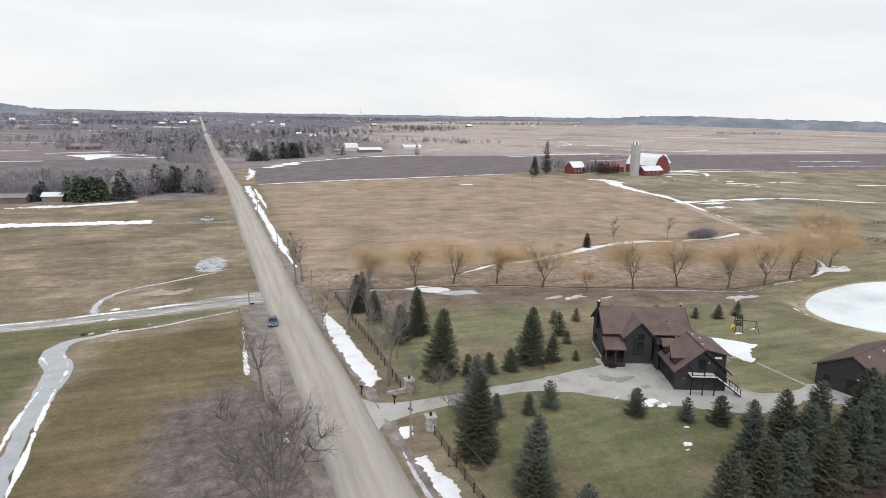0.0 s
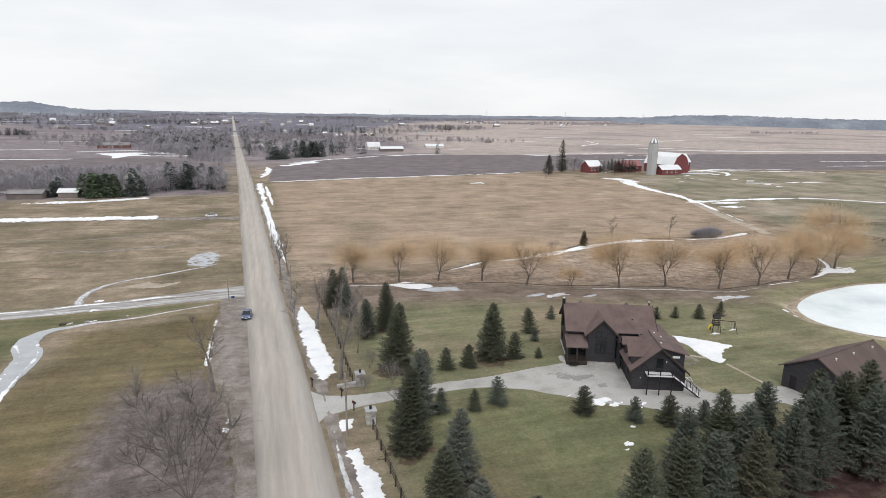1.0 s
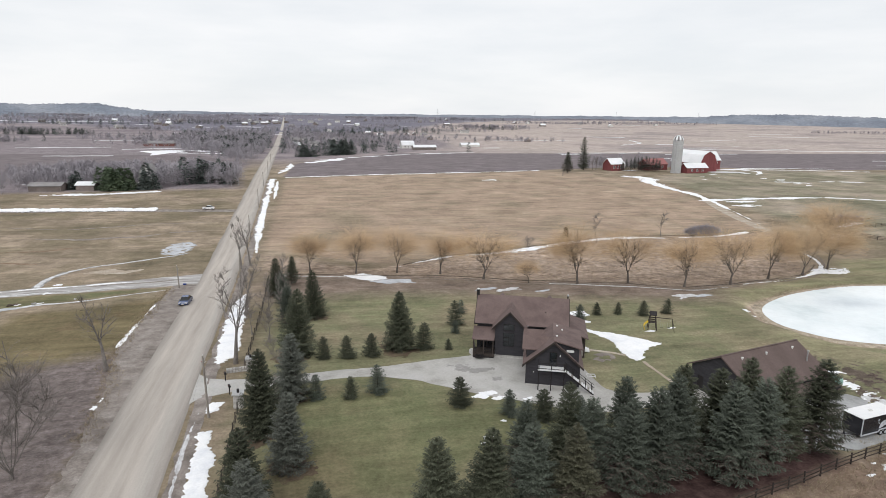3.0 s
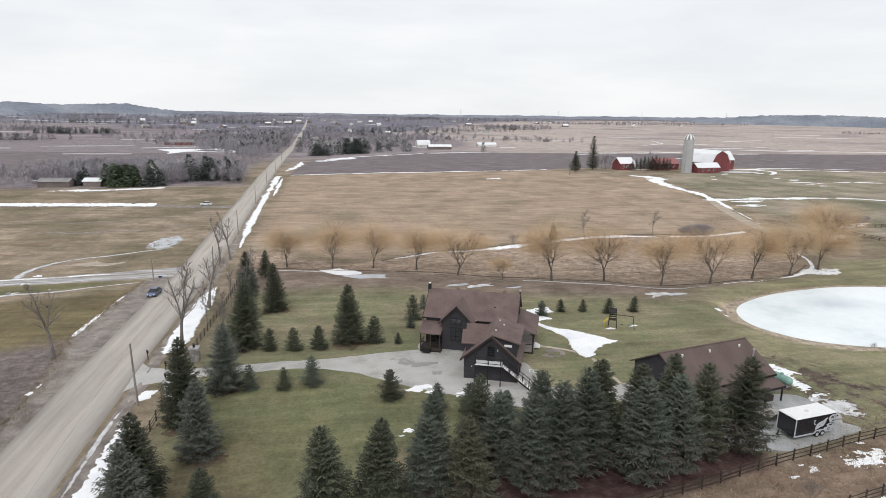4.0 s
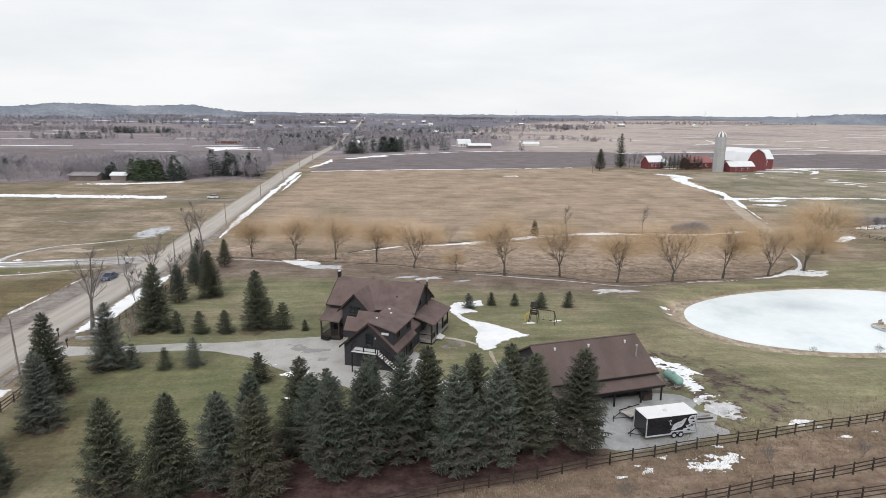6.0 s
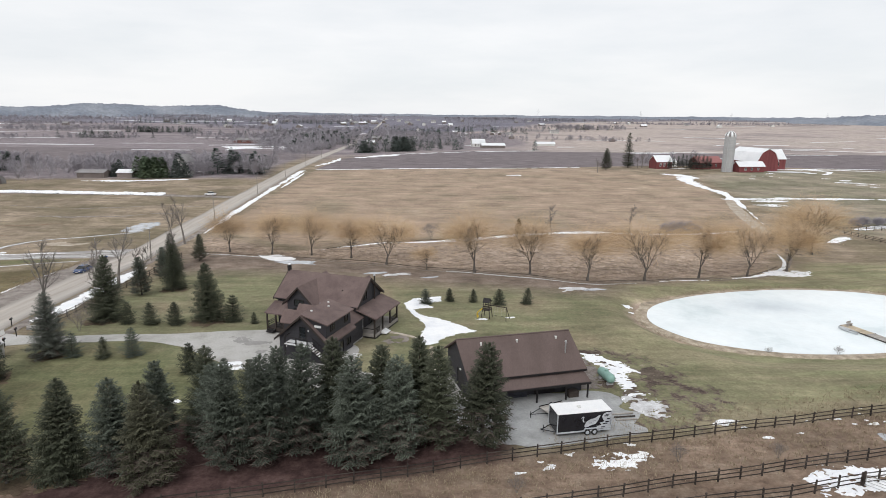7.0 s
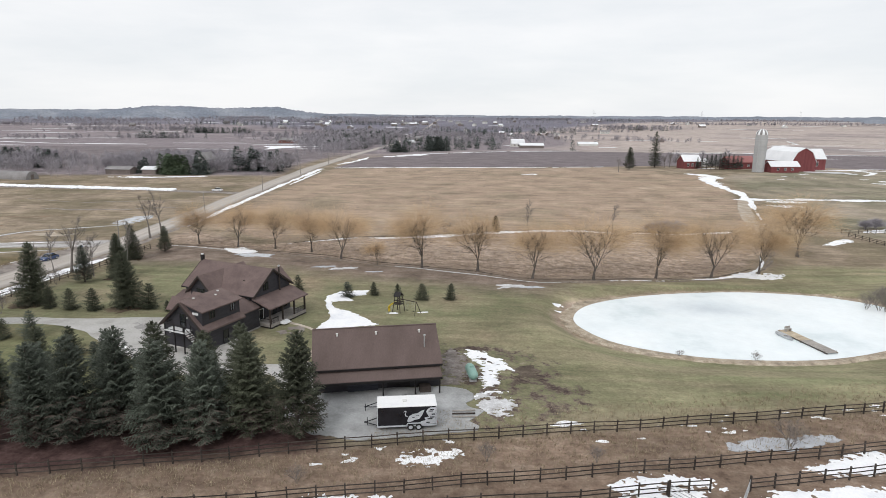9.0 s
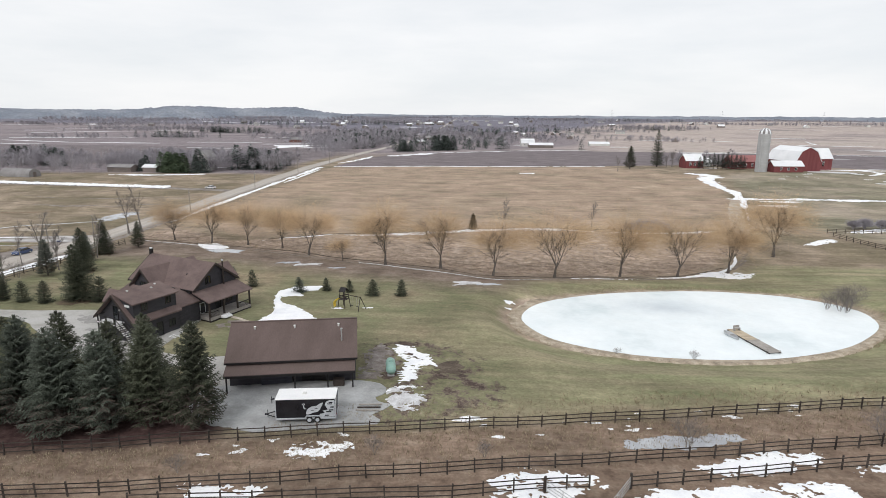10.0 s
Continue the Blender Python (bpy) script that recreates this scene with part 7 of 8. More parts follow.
for i in range(12):
    y = 1.4 + i * 0.19
    solid("baluster", house, T, (17.04, 17.08, y, y + 0.04, 0.45, 1.2))
for j in range(3):
    solid("porch_step", house, M["white"], (17.22 + j * 0.3, 17.52 + j * 0.3, -2.5, -0.9, 0, 0.36 - j * 0.12))
# chimneys, flues, vents
solid("chimney", house, T, (-0.30, 0.16, -0.64, -0.16, 4.0, 8.75))
solid("chimney_cap", house, M["white"], (-0.24, 0.10, -0.58, -0.22, 8.75, 8.92))
bm = bm_new()
tube(bm, (14.45, 1.1, 1.0), (14.45, 1.1, 8.0), 0.12, 0.12, 10)
part("flue", bm, M["timber"], house)
solid("foundation", house, M["stone"], (0.26, 14.24, -4.64, 3.84, -0.7, 0.05), (3.26, 7.74, -6.44, -4.65, -0.7, 0.05), (8.26, 15.74, -16.04, -8.74, -0.7, 0.05), (7.88, 15.22, -8.73, -4.65, -0.7, 0.04))
solid("deck_skirt", house, T, (0.0, 3.24, -7.35, -4.66, -0.7, -0.01), (14.26, 17.2, -4.5, 4.0, -0.7, -0.01))
part("flue_cap", tube(bm_new(), (14.45, 1.1, 8.0), (14.45, 1.1, 8.22), 0.19, 0.16, 10), M["galv"], house)
for x, y, z in ((10.9, -2.8, 6.2), (12.5, -9.95, 6.62), (12.4, -14.3, 6.65), (13.2, -11.1, 6.44)):
    solid("roof_vent", house, M["timber"] if x < 11 else M["lampglass"], (x - 0.12, x + 0.12, y - 0.12, y + 0.12, z - 0.2, z + 0.12))
solid("valley_flashing", house, M["galv"], (8.16, 8.34, -5.15, -5.02, 4.5, 4.62))

# ---------------------------------------------------------------- the garage barn
gar = thing("garage_building", pose(86.4, 56.75, lz(94, 55) - 0.1, 0, 0, 13.4) @ Matrix.Translation((0.5, 0, 0)) @ Matrix.Diagonal((0.975, 1, 0.97, 1)), "long dark garage building with a weathered brown roof and lean-to", "garage")
gend = [(-4.7, 0), (4.7, 0), (4.7, 3.35), (0, 6.1), (-4.7, 3.35)]
part("wall", wall_bm("x", 0.4, 0.2, gend, [(2.6, 3.6, 0.05, 2.1), (-2.6, 0.4, 0.05, 2.5)]), S, gar)
solid("door", gar, T, (0.46, 0.52, 2.6, 3.6, 0.05, 2.1))
bay = thing("garage_door", pose(0, 0, 0), "", "")
bay.parent = gar
for j in range(4):
    solid("panel", bay, T, (0.46, 0.52, -2.6, 0.4, 0.05 + j * 0.61, 0.64 + j * 0.61))
solid("wall_lamp", gar, M["lampglass"], (0.24, 0.39, -1.3, -1.0, 2.75, 2.9))
part("wall", wall_bm("x", 15.0, 0.2, gend, [(-0.5, 0.5, 3.9, 4.8)]), S, gar)
window(gar, "x", 15.2, 1, -0.5, 0.5, 3.9, 4.8, (2, 1))
part("wall", wall_bm("y", -4.7, 0.2, [(0.6, 0), (15.0, 0), (15.0, 3.3), (0.6, 3.3)], [(4.1, 7.7, 0.05, 2.3), (8.8, 11.6, 0.05, 2.3), (12.4, 13.4, 1.0, 1.9)]), S, gar)
bay = thing("garage_door", pose(0, 0, 0), "", "")
bay.parent = gar
bluedoor = mat("slate_blue_door", [(0.035, 0.036, 0.048), (0.05, 0.052, 0.066)], 1.0, 0.6, 8, 0.15)
for j in range(4):
    solid("panel", bay, bluedoor, (4.1, 7.7, -5.02, -4.96, 0.05 + j * 0.56, 0.59 + j * 0.56))
bay = thing("garage_door", pose(0, 0, 0), "", "")
bay.parent = gar
for j in range(4):
    solid("panel", bay, T, (8.8, 11.6, -4.64, -4.58, 0.05 + j * 0.56, 0.59 + j * 0.56))
window(gar, "y", -4.7, -1, 12.4, 13.4, 1.0, 1.9, (2, 1))
part("wall", wall_bm("y", 4.5, 0.2, [(0.6, 0), (15.0, 0), (15.0, 3.3), (0.6, 3.3)], [(3, 4.2, 1, 2), (10, 11.2, 1, 2)]), S, gar)
window(gar, "y", 4.7, 1, 3, 4.2, 1, 2, (2, 1))
window(gar, "y", 4.7, 1, 10, 11.2, 1, 2, (2, 1))
roof_part(gar, [(0.0, 0, 6.35), (0.0, -5.3, 3.2), (15.5, -5.3, 3.2), (15.5, 0, 6.35)], 0.2, M["shingle_b"])
roof_part(gar, [(0.0, 0, 6.35), (15.5, 0, 6.35), (15.5, 5.3, 3.2), (0.0, 5.3, 3.2)], 0.2, M["shingle_b"])
roof_part(gar, [(0.2, -7.0, 2.3), (15.2, -7.0, 2.3), (15.2, -4.72, 2.92), (0.2, -4.72, 2.92)], 0.16, M["shingle_b"], "lean_to_roof")
solid("fascia", gar, T, (0.2, 15.2, -7.08, -7.01, 1.98, 2.24))
solid("fascia", gar, T, (0.0, 15.5, -5.38, -5.31, 2.95, 3.16))
for x in (0.5, 8.2, 12.0, 14.9):
    solid("post", gar, T, (x - 0.08, x + 0.08, -6.9, -6.74, 0, 2.16))
for x in (3.0, 7.8, 13.2):
    bm = bm_new()
    tube(bm, (x, -1.0, 5.5), (x, -1.0, 5.98), 0.12, 0.12, 8)
    tube(bm, (x, -1.0, 5.98), (x, -1.0, 6.06), 0.17, 0.15, 8)
    part("roof_vent", bm, M["lampglass"], gar)
bm = bm_new()
tube(bm, (13.6, -3.0, 4.3), (13.6, -3.0, 6.0), 0.09, 0.09, 8)
tube(bm, (13.6, -3.0, 6.0), (13.6, -3.0, 6.15), 0.17, 0.14, 8)
part("stove_pipe", bm, M["galv"], gar)
solid("crate", gar, M["timber"], (12.6, 13.9, -6.5, -5.6, 0, 0.9))
solid("ridge_cap", gar, M["shingle_b"], (0.0, 15.5, -0.12, 0.12, 6.32, 6.40))


# ---------------------------------------------------------------- fences
unit_bm = bm_new()
box(unit_bm, -0.5, 0.5, -0.5, 0.5, 0, 1, bevel=0.04)
post_mesh = bpy.data.meshes.new("post")
unit_bm.to_mesh(post_mesh)
unit_bm.free()
post_mesh.materials.append(M["fence"])
unit_bm = bm_new()
box(unit_bm, 0, 1, -0.5, 0.5, -0.5, 0.5)
rail_mesh = bpy.data.meshes.new("rail")
unit_bm.to_mesh(rail_mesh)
unit_bm.free()
rail_mesh.materials.append(M["fence"])


def fence(line, label, spacing=2.55, rails=(0.35, 0.8, 1.22), high=1.36, seed=0):
    rng = random.Random(seed)
    pts = []
    for (ax, ay), (bx, by) in zip(line, line[1:]):
        k = max(1, round(math.hypot(bx - ax, by - ay) / spacing))
        pts += [(ax + (bx - ax) * i / k, ay + (by - ay) * i / k) for i in range(k)]
    pts.append(line[-1])
    root = thing("fence", pose(*line[0], lz(*line[0])), label, "fence", "fences")
    inv = Matrix.Translation((-line[0][0], -line[0][1], -lz(*line[0])))
    prev = None
    for x, y in pts:
        z = lz(x, y)
        p = new("post", post_mesh)
        p.parent = root
        p.matrix_basis = inv @ pose(x, y, z - 0.2, rng.uniform(-2, 2), rng.uniform(-2, 2), rng.uniform(0, 20)) @ Matrix.Diagonal((0.125, 0.125, high + 0.2 + rng.uniform(-0.04, 0.06), 1))
        if prev:
            for r in rails:
                a = Vector((prev[0], prev[1], prev[2] + r + rng.uniform(-0.03, 0.03)))
                d = Vector((x, y, z + r + rng.uniform(-0.03, 0.03))) - a
                q = new("rail", rail_mesh)
                q.parent = root
                rot = d.to_track_quat("X", "Z").to_matrix().to_4x4()
                side = rot @ Vector((0, -0.09, 0))
                q.matrix_basis = inv @ Matrix.Translation(a + side) @ rot @ Matrix.Diagonal((d.length, 0.035, 0.095, 1))
        prev = (x, y, z)
    return root


fence([(52, 31.2), (61, 33.3), (74.3, 36.0), (84, 38.4), (94.3, 41.1), (109.2, 44.2), (126.3, 47.6), (144.4, 51.3), (161.3, 55.3), (176, 59)], "dark three-rail board fence between lawn and paddock", seed=1)
fence([(60, 26.2), (81.8, 30.6), (89, 32.0), (96, 33.7), (105.7, 35.8), (115, 37.6), (127, 40.1), (139.5, 42.9), (156.4, 46.8), (172, 51)], "dark three-rail board fence across the brown paddock", seed=2)
fence([(90, 30.2), (102.0, 32.2), (115.7, 34.2), (123.3, 35.9), (127.2, 36.7)], "dark three-rail board fence near the paddock gate", seed=3)
fence([(130.8, 37.2), (135.3, 38.2), (143, 40.3), (150.3, 42.1), (170, 47.0)], "dark three-rail board fence running past snow", seed=4)
fence([(25.6, 20), (25.4, 40), (25.2, 52), (25.0, 64.6)], "dark rail fence along the road verge", seed=5)
fence([(24.4, 78.6), (24.5, 100.8), (23.8, 132.5)], "dark rail fence beside the gravel road", seed=6)
fence([(213.6, 168), (217, 154), (224, 140)], "dark rail fence in the far corner of the pasture", seed=7)
fence([(215, 174), (245, 174), (285, 170), (330, 164)], "dark rail fence along the far pasture", seed=8)
for gx_, gy_, turn_ in ((130.6, 37.0, -122), (123.5, 35.6, -48)):
    gate = thing("field_gate", pose(gx_, gy_, lz(gx_, gy_), 0, 0, turn_), "open grey metal field gate in the paddock", "gate", "field gates")
    for z in (0.25, 0.55, 0.85, 1.15):
        part("bar", tube(bm_new(), (0, 0, z), (3.6, 0, z), 0.03, 0.03, 6), M["galv"], gate)
    for x in (0.0, 1.8, 3.6):
        part("upright", tube(bm_new(), (x, 0, 0.15), (x, 0, 1.2), 0.03, 0.03, 6), M["galv"], gate)
    part("hinge_post", tube(bm_new(), (-0.15, 0, -0.2), (-0.15, 0, 1.5), 0.1, 0.1, 8), M["fence"], gate)

# ---------------------------------------------------------------- box trailer and yard things
tr = thing("cargo_trailer", pose(96.9, 44.25, lz(100, 46) + 0.07, 0, 0, 9.6) @ Matrix.Diagonal((1.015, 1, 1, 1)), "black enclosed cargo trailer with a white roof and silver graphics", "trailer")
solid("body", tr, M["black"], (0.05, 5.95, 0.05, 2.45, 0.48, 2.55))
solid("roof", tr, M["white"], (0.0, 6.0, 0.0, 2.5, 2.55, 2.68), bevel=0.05)
for x0, x1, y0, y1 in ((0, 0.09, 0, 0.09), (5.91, 6, 0, 0.09), (0, 0.09, 2.41, 2.5), (5.91, 6, 2.41, 2.5)):
    solid("corner_post", tr, M["silver"], (x0, x1, y0, y1, 0.42, 2.55))
solid("sill_rail", tr, M["silver"], (0.09, 5.91, 0.0, 0.04, 0.42, 0.58))
solid("sill_rail", tr, M["silver"], (0.09, 5.91, 2.46, 2.5, 0.42, 0.58))
solid("rear_rail", tr, M["silver"], (5.97, 6.02, 0.09, 2.41, 0.42, 0.6))
bm = bm_new()                                                # a plain silver emblem on the side
for poly in ([(2.62, 1.95), (2.72, 2.12), (2.9, 2.14), (2.96, 2.02), (2.84, 1.9), (2.9, 1.62), (3.16, 1.5), (2.86, 1.52), (2.76, 1.68), (2.78, 1.9), (2.88, 2.0), (2.82, 2.06), (2.74, 2.04)],
             [(3.0, 1.0), (3.1, 1.3), (3.22, 1.55), (3.6, 1.78), (4.1, 1.86), (4.45, 2.1), (4.75, 2.2), (4.62, 1.86), (4.45, 1.5), (4.2, 1.2), (3.8, 1.12), (3.4, 0.95), (3.1, 0.9)],
             [(4.3, 0.62), (4.42, 0.95), (4.9, 1.02), (4.7, 1.3), (5.2, 1.4), (5.0, 1.75), (4.9, 2.0), (5.1, 2.3), (5.35, 2.42), (5.88, 2.42), (5.88, 0.62)]):
    vs = [bm.verts.new((x, 0.044, z)) for x, z in poly]
    f = bm.faces.new(vs)
got = bmesh.ops.extrude_face_region(bm, geom=bm.faces[:])["geom"]
bmesh.ops.translate(bm, verts=[v for v in got if isinstance(v, bmesh.types.BMVert)], vec=(0, -0.012, 0))
part("emblem", bm, M["silver"], tr)
for k, (x0, z0, x1, z1) in enumerate(((5.15, 1.98, 5.62, 2.08), (5.3, 2.14, 5.7, 2.24), (5.3, 1.3, 5.75, 1.42), (5.05, 1.12, 5.55, 1.24), (5.45, 1.62, 5.8, 1.74), (4.9, 0.74, 5.3, 0.84), (3.5, 1.35, 3.8, 1.4), (3.9, 1.55, 4.2, 1.6))):
    bm = bm_new()
    box(bm, x0, x1, 0.018, 0.03, z0, z1)
    part("lettering_bar", bm, M["black"], tr)
for x in (3.35, 4.15):
    for y in (-0.05, 2.33):
        w = part("wheel", tube(bm_new(), (x, y, 0.34), (x, y + 0.22, 0.34), 0.34, 0.34, 18), M["rubber"], tr)
        part("rim", tube(bm_new(), (x, y - 0.015, 0.34), (x, y + 0.235, 0.34), 0.2, 0.2, 12), M["silver"], w)
for y0, y1 in ((-0.1, 0.03), (2.47, 2.6)):
    bm = bm_new()
    prism(bm, [(2.9, 0.6), (3.05, 0.82), (4.45, 0.82), (4.6, 0.6), (4.5, 0.6), (4.4, 0.75), (3.1, 0.75), (3.0, 0.6)], "y", y0, y1)
    part("mudguard", bm, M["silver"], tr)
bm = bm_new()
tube(bm, (0.1, 0.4, 0.45), (-1.2, 1.25, 0.45), 0.05, 0.05, 6)
tube(bm, (0.1, 2.1, 0.45), (-1.2, 1.25, 0.45), 0.05, 0.05, 6)
tube(bm, (-1.0, 1.25, 0.1), (-1.0, 1.25, 0.95), 0.04, 0.04, 6)
box(bm, -1.3, -1.1, 1.18, 1.32, 0.4, 0.52)
part("hitch", bm, M["black"], tr)
solid("roof_vent", tr, M["lampglass"], (2.6, 3.0, 1.0, 1.4, 2.68, 2.80), bevel=0.03)
for y in (0.25, 2.05):
    solid("tail_lamp", tr, M["redlens"], (6.02, 6.05, y, y + 0.2, 0.7, 0.8))
# open utility trailer behind it
ut = thing("utility_trailer", pose(96.9, 48.4, lz(99, 50) + 0.07, 0, 0, 25), "low open utility trailer with a grey plank bed", "trailer")
for i in range(5):
    solid("plank", ut, M["greywood"], (0, 3.2, i * 0.36, i * 0.36 + 0.34, 0.5, 0.55))
solid("frame", ut, M["black"], (0, 3.2, -0.08, 0, 0.42, 0.62), (0, 3.2, 1.8, 1.88, 0.42, 0.62))
for y in (-0.3, 1.9):
    w = part("wheel", tube(bm_new(), (1.8, y, 0.3), (1.8, y + 0.2, 0.3), 0.3, 0.3, 16), M["rubber"], ut)
    part("rim", tube(bm_new(), (1.8, y - 0.01, 0.3), (1.8, y + 0.21, 0.3), 0.17, 0.17, 10), M["silver"], w)
bm = bm_new()
tube(bm, (0.05, 0.2, 0.48), (-1.9, 0.9, 0.48), 0.05, 0.05, 6)
tube(bm, (0.05, 1.6, 0.48), (-1.9, 0.9, 0.48), 0.05, 0.05, 6)
tube(bm, (-1.8, 0.9, 0.0), (-1.8, 0.9, 0.8), 0.04, 0.04, 6)
part("hitch", bm, M["black"], ut)

tank = thing("propane_tank", pose(106.2, 58.2, lz(106.2, 58.2), 0, 0, 102) @ Matrix.Scale(1.2, 4), "pale green propane tank lying on the grass by the garage", "tank")
bm = bm_new()
prev = None
for i in range(13):
    x = -1.35 + 2.7 * i / 12
    e = max(0, abs(x) - 0.95) / 0.42
    r = 0.5 * math.sqrt(max(0.02, 1 - e * e))
    ring = [bm.verts.new((x, r * math.cos(a), 0.72 + r * math.sin(a))) for a in (2 * math.pi * j / 18 for j in range(18))]
    if prev:
        for j in range(18):
            bm.faces.new((prev[j], prev[(j + 1) % 18], ring[(j + 1) % 18], ring[j]))
    else:
        bm.faces.new(ring[::-1])
    prev = ring
bm.faces.new(prev)
for f in bm.faces:
    f.smooth = True
part("vessel", bm, M["tank"], tank)
part("dome_lid", tube(bm_new(), (0, 0, 1.18), (0, 0, 1.38), 0.22, 0.18, 14), M["tank"], tank)
for x in (-0.8, 0.8):
    solid("foot", tank, M["concrete"], (x - 0.15, x + 0.15, -0.35, 0.35, -0.05, 0.28))
for k in range(3):
    bd = part("plank", tube(bm_new(), (0, 0, 0), (2.5, 0, 0), 0.09, 0.09, 6), M["timber"] if k % 2 else M["greywood"])
    tagged(bd, "old weathered timber lying on the gravel yard", "timber", "timbers")
    bd.matrix_basis = pose(104.3, 48.0 + 0.65 * k, lz(105, 48) + 0.16, 0, 0, 6 + k)
bench = thing("slatted_crate", pose(72.9, 66.5, lz(73, 66.6), 0, 0, -20) @ Matrix.Scale(0.62, 4), "white wooden frame lying beside the garage wing", "crate")
for q in ((0, 2.0, 0, 0.12), (0, 2.0, 1.3, 1.42), (0, 0.12, 0.12, 1.3), (1.88, 2.0, 0.12, 1.3), (0.94, 1.06, 0.12, 1.3)):
    solid("board", bench, M["white"], (*q, 0.3, 0.42))
for x, y in ((0.06, 0.06), (1.94, 0.06), (0.06, 1.36), (1.94, 1.36)):
    solid("leg", bench, M["white"], (x - 0.06, x + 0.06, y - 0.06, y + 0.06, -0.05, 0.3))

# ---------------------------------------------------------------- dock on the pond
dock = thing("floating_dock", pose(159.3, 76.3, ICE_Z, 0, 0, 105), "wooden dock frozen into the pond ice", "dock")
for i in range(35):
    solid("plank", dock, M["deckwood"] if i > 17 else M["greywood"], (i * 0.285, i * 0.285 + 0.265, -1.0, 1.0, 0.22, 0.27))
solid("beam", dock, M["timber"], (0, 9.95, -0.95, -0.83, 0.06, 0.21), (0, 9.95, 0.83, 0.95, 0.06, 0.21))
for x, y in ((0.4, 1.06), (0.4, -1.06), (5.0, 1.06), (5.0, -1.06), (9.6, 1.06), (9.6, -1.06)):
    part("pile", tube(bm_new(), (x, y, -0.6), (x, y, 0.32), 0.06, 0.06, 8), M["timber"], dock)
seat_d = thing("dock_bench", pose(157.1, 85.1, ICE_Z + 0.27, 0, 0, 25), "small weathered bench on the end of the dock", "bench")
solid("seat", seat_d, M["greywood"], (-0.6, 0.6, -0.2, 0.2, 0.40, 0.46))
solid("backrest", seat_d, M["greywood"], (-0.6, 0.6, 0.18, 0.24, 0.5, 0.85))
for x in (-0.5, 0.5):
    solid("leg", seat_d, M["greywood"], (x - 0.05, x + 0.05, -0.18, 0.22, 0, 0.40))
boat = thing("rowing_boat", pose(156.0, 81.4, ICE_Z + 0.02, 0, 0, 105), "small pale rowing boat frozen in beside the dock", "boat")
bm = bm_new()
rings = []
for i in range(7):
    x = i * 0.6
    w = 0.55 * math.sin(math.pi * (0.18 + 0.82 * (1 - i / 6) * 0.9)) if i < 6 else 0.04
    rings.append([bm.verts.new(p) for p in ((x, -w, 0.4), (x, -w * 0.7, 0.05), (x, w * 0.7, 0.05), (x, w, 0.4), (x, w * 0.85, 0.38), (x, w * 0.55, 0.12), (x, -w * 0.55, 0.12), (x, -w * 0.85, 0.38))])
for a, c in zip(rings, rings[1:]):
    for j in range(8):
        bm.faces.new((a[j], a[(j + 1) % 8], c[(j + 1) % 8], c[j]))
bm.faces.new(rings[0][::-1])
bm.faces.new(rings[-1])
part("hull", bm, M["galv"], boat)
solid("thwart", boat, M["greywood"], (1.4, 1.65, -0.4, 0.4, 0.28, 0.33))

# ---------------------------------------------------------------- play set
ps = thing("play_set", pose(93.6, 84.2, lz(94, 84.2), 0, 0, -25), "dark wooden play tower with a yellow slide and swing beam", "play set")
for x in (-1, 1):
    for y in (-1, 1):
        part("post", tube(bm_new(), (x * 0.75, y * 0.75, -0.05), (x * 0.42, y * 0.42, 2.9), 0.07, 0.06, 6), M["timber"], ps)
solid("platform", ps, M["timber"], (-0.62, 0.62, -0.62, 0.62, 1.35, 1.43))
for q in ((-0.58, 0.58, -0.60, -0.55), (-0.58, 0.58, 0.55, 0.60)):
    for j in range(2):
        solid("side_board", ps, M["timber"], (*q, 1.60 + j * 0.34, 1.78 + j * 0.34))
for x in (-0.58, 0.53):
    solid("side_board", ps, M["timber"], (x, x + 0.05, -0.54, 0.54, 1.75, 1.9))
roof_part(ps, [(-0.62, -0.62, 2.75), (0.62, -0.62, 2.75), (0.62, 0, 3.4), (-0.62, 0, 3.4)], 0.05, M["trim_dark"])
roof_part(ps, [(-0.62, 0, 3.4), (0.62, 0, 3.4), (0.62, 0.62, 2.75), (-0.62, 0.62, 2.75)], 0.05, M["trim_dark"])
bm = bm_new()
prev = None
for i in range(10):
    a = i / 9
    c = (-0.75 - 0.75 * math.sin(a * 2.4), -0.2 - 0.7 * a, 1.4 - 1.25 * a)
    row = [bm.verts.new((c[0], c[1] + o, c[2] + dz)) for o, dz in ((-0.32, 0.22), (-0.27, 0), (0.27, 0), (0.32, 0.22))]
    low = [bm.verts.new((v.co.x, v.co.y, v.co.z - 0.05)) for v in row]
    if prev:
        for j in range(3):
            bm.faces.new((prev[0][j], prev[0][j + 1], row[j + 1], row[j]))
            bm.faces.new((prev[1][j + 1], prev[1][j], low[j], low[j + 1]))
    prev = (row, low)
part("slide", bm, M["yellow"], ps)
part("swing_beam", tube(bm_new(), (0.5, 0, 2.25), (3.4, 0.1, 2.15), 0.07, 0.07, 8), M["timber"], ps)
for y in (-1.0, 1.1):
    part("beam_leg", tube(bm_new(), (3.35, 0.1, 2.2), (3.7, y, -0.05), 0.055, 0.055, 8), M["timber"], ps)
for x in (1.6, 2.8):
    sw = solid("swing_seat", ps, M["rubber"], (x - 0.22, x + 0.22, -0.08, 0.12, 0.5, 0.54))
    for dx in (-0.2, 0.2):
        part("chain", tube(bm_new(), (x + dx, 0.03, 0.53), (x + dx, 0.05, 2.2), 0.012, 0.012, 4), M["galv"], sw)

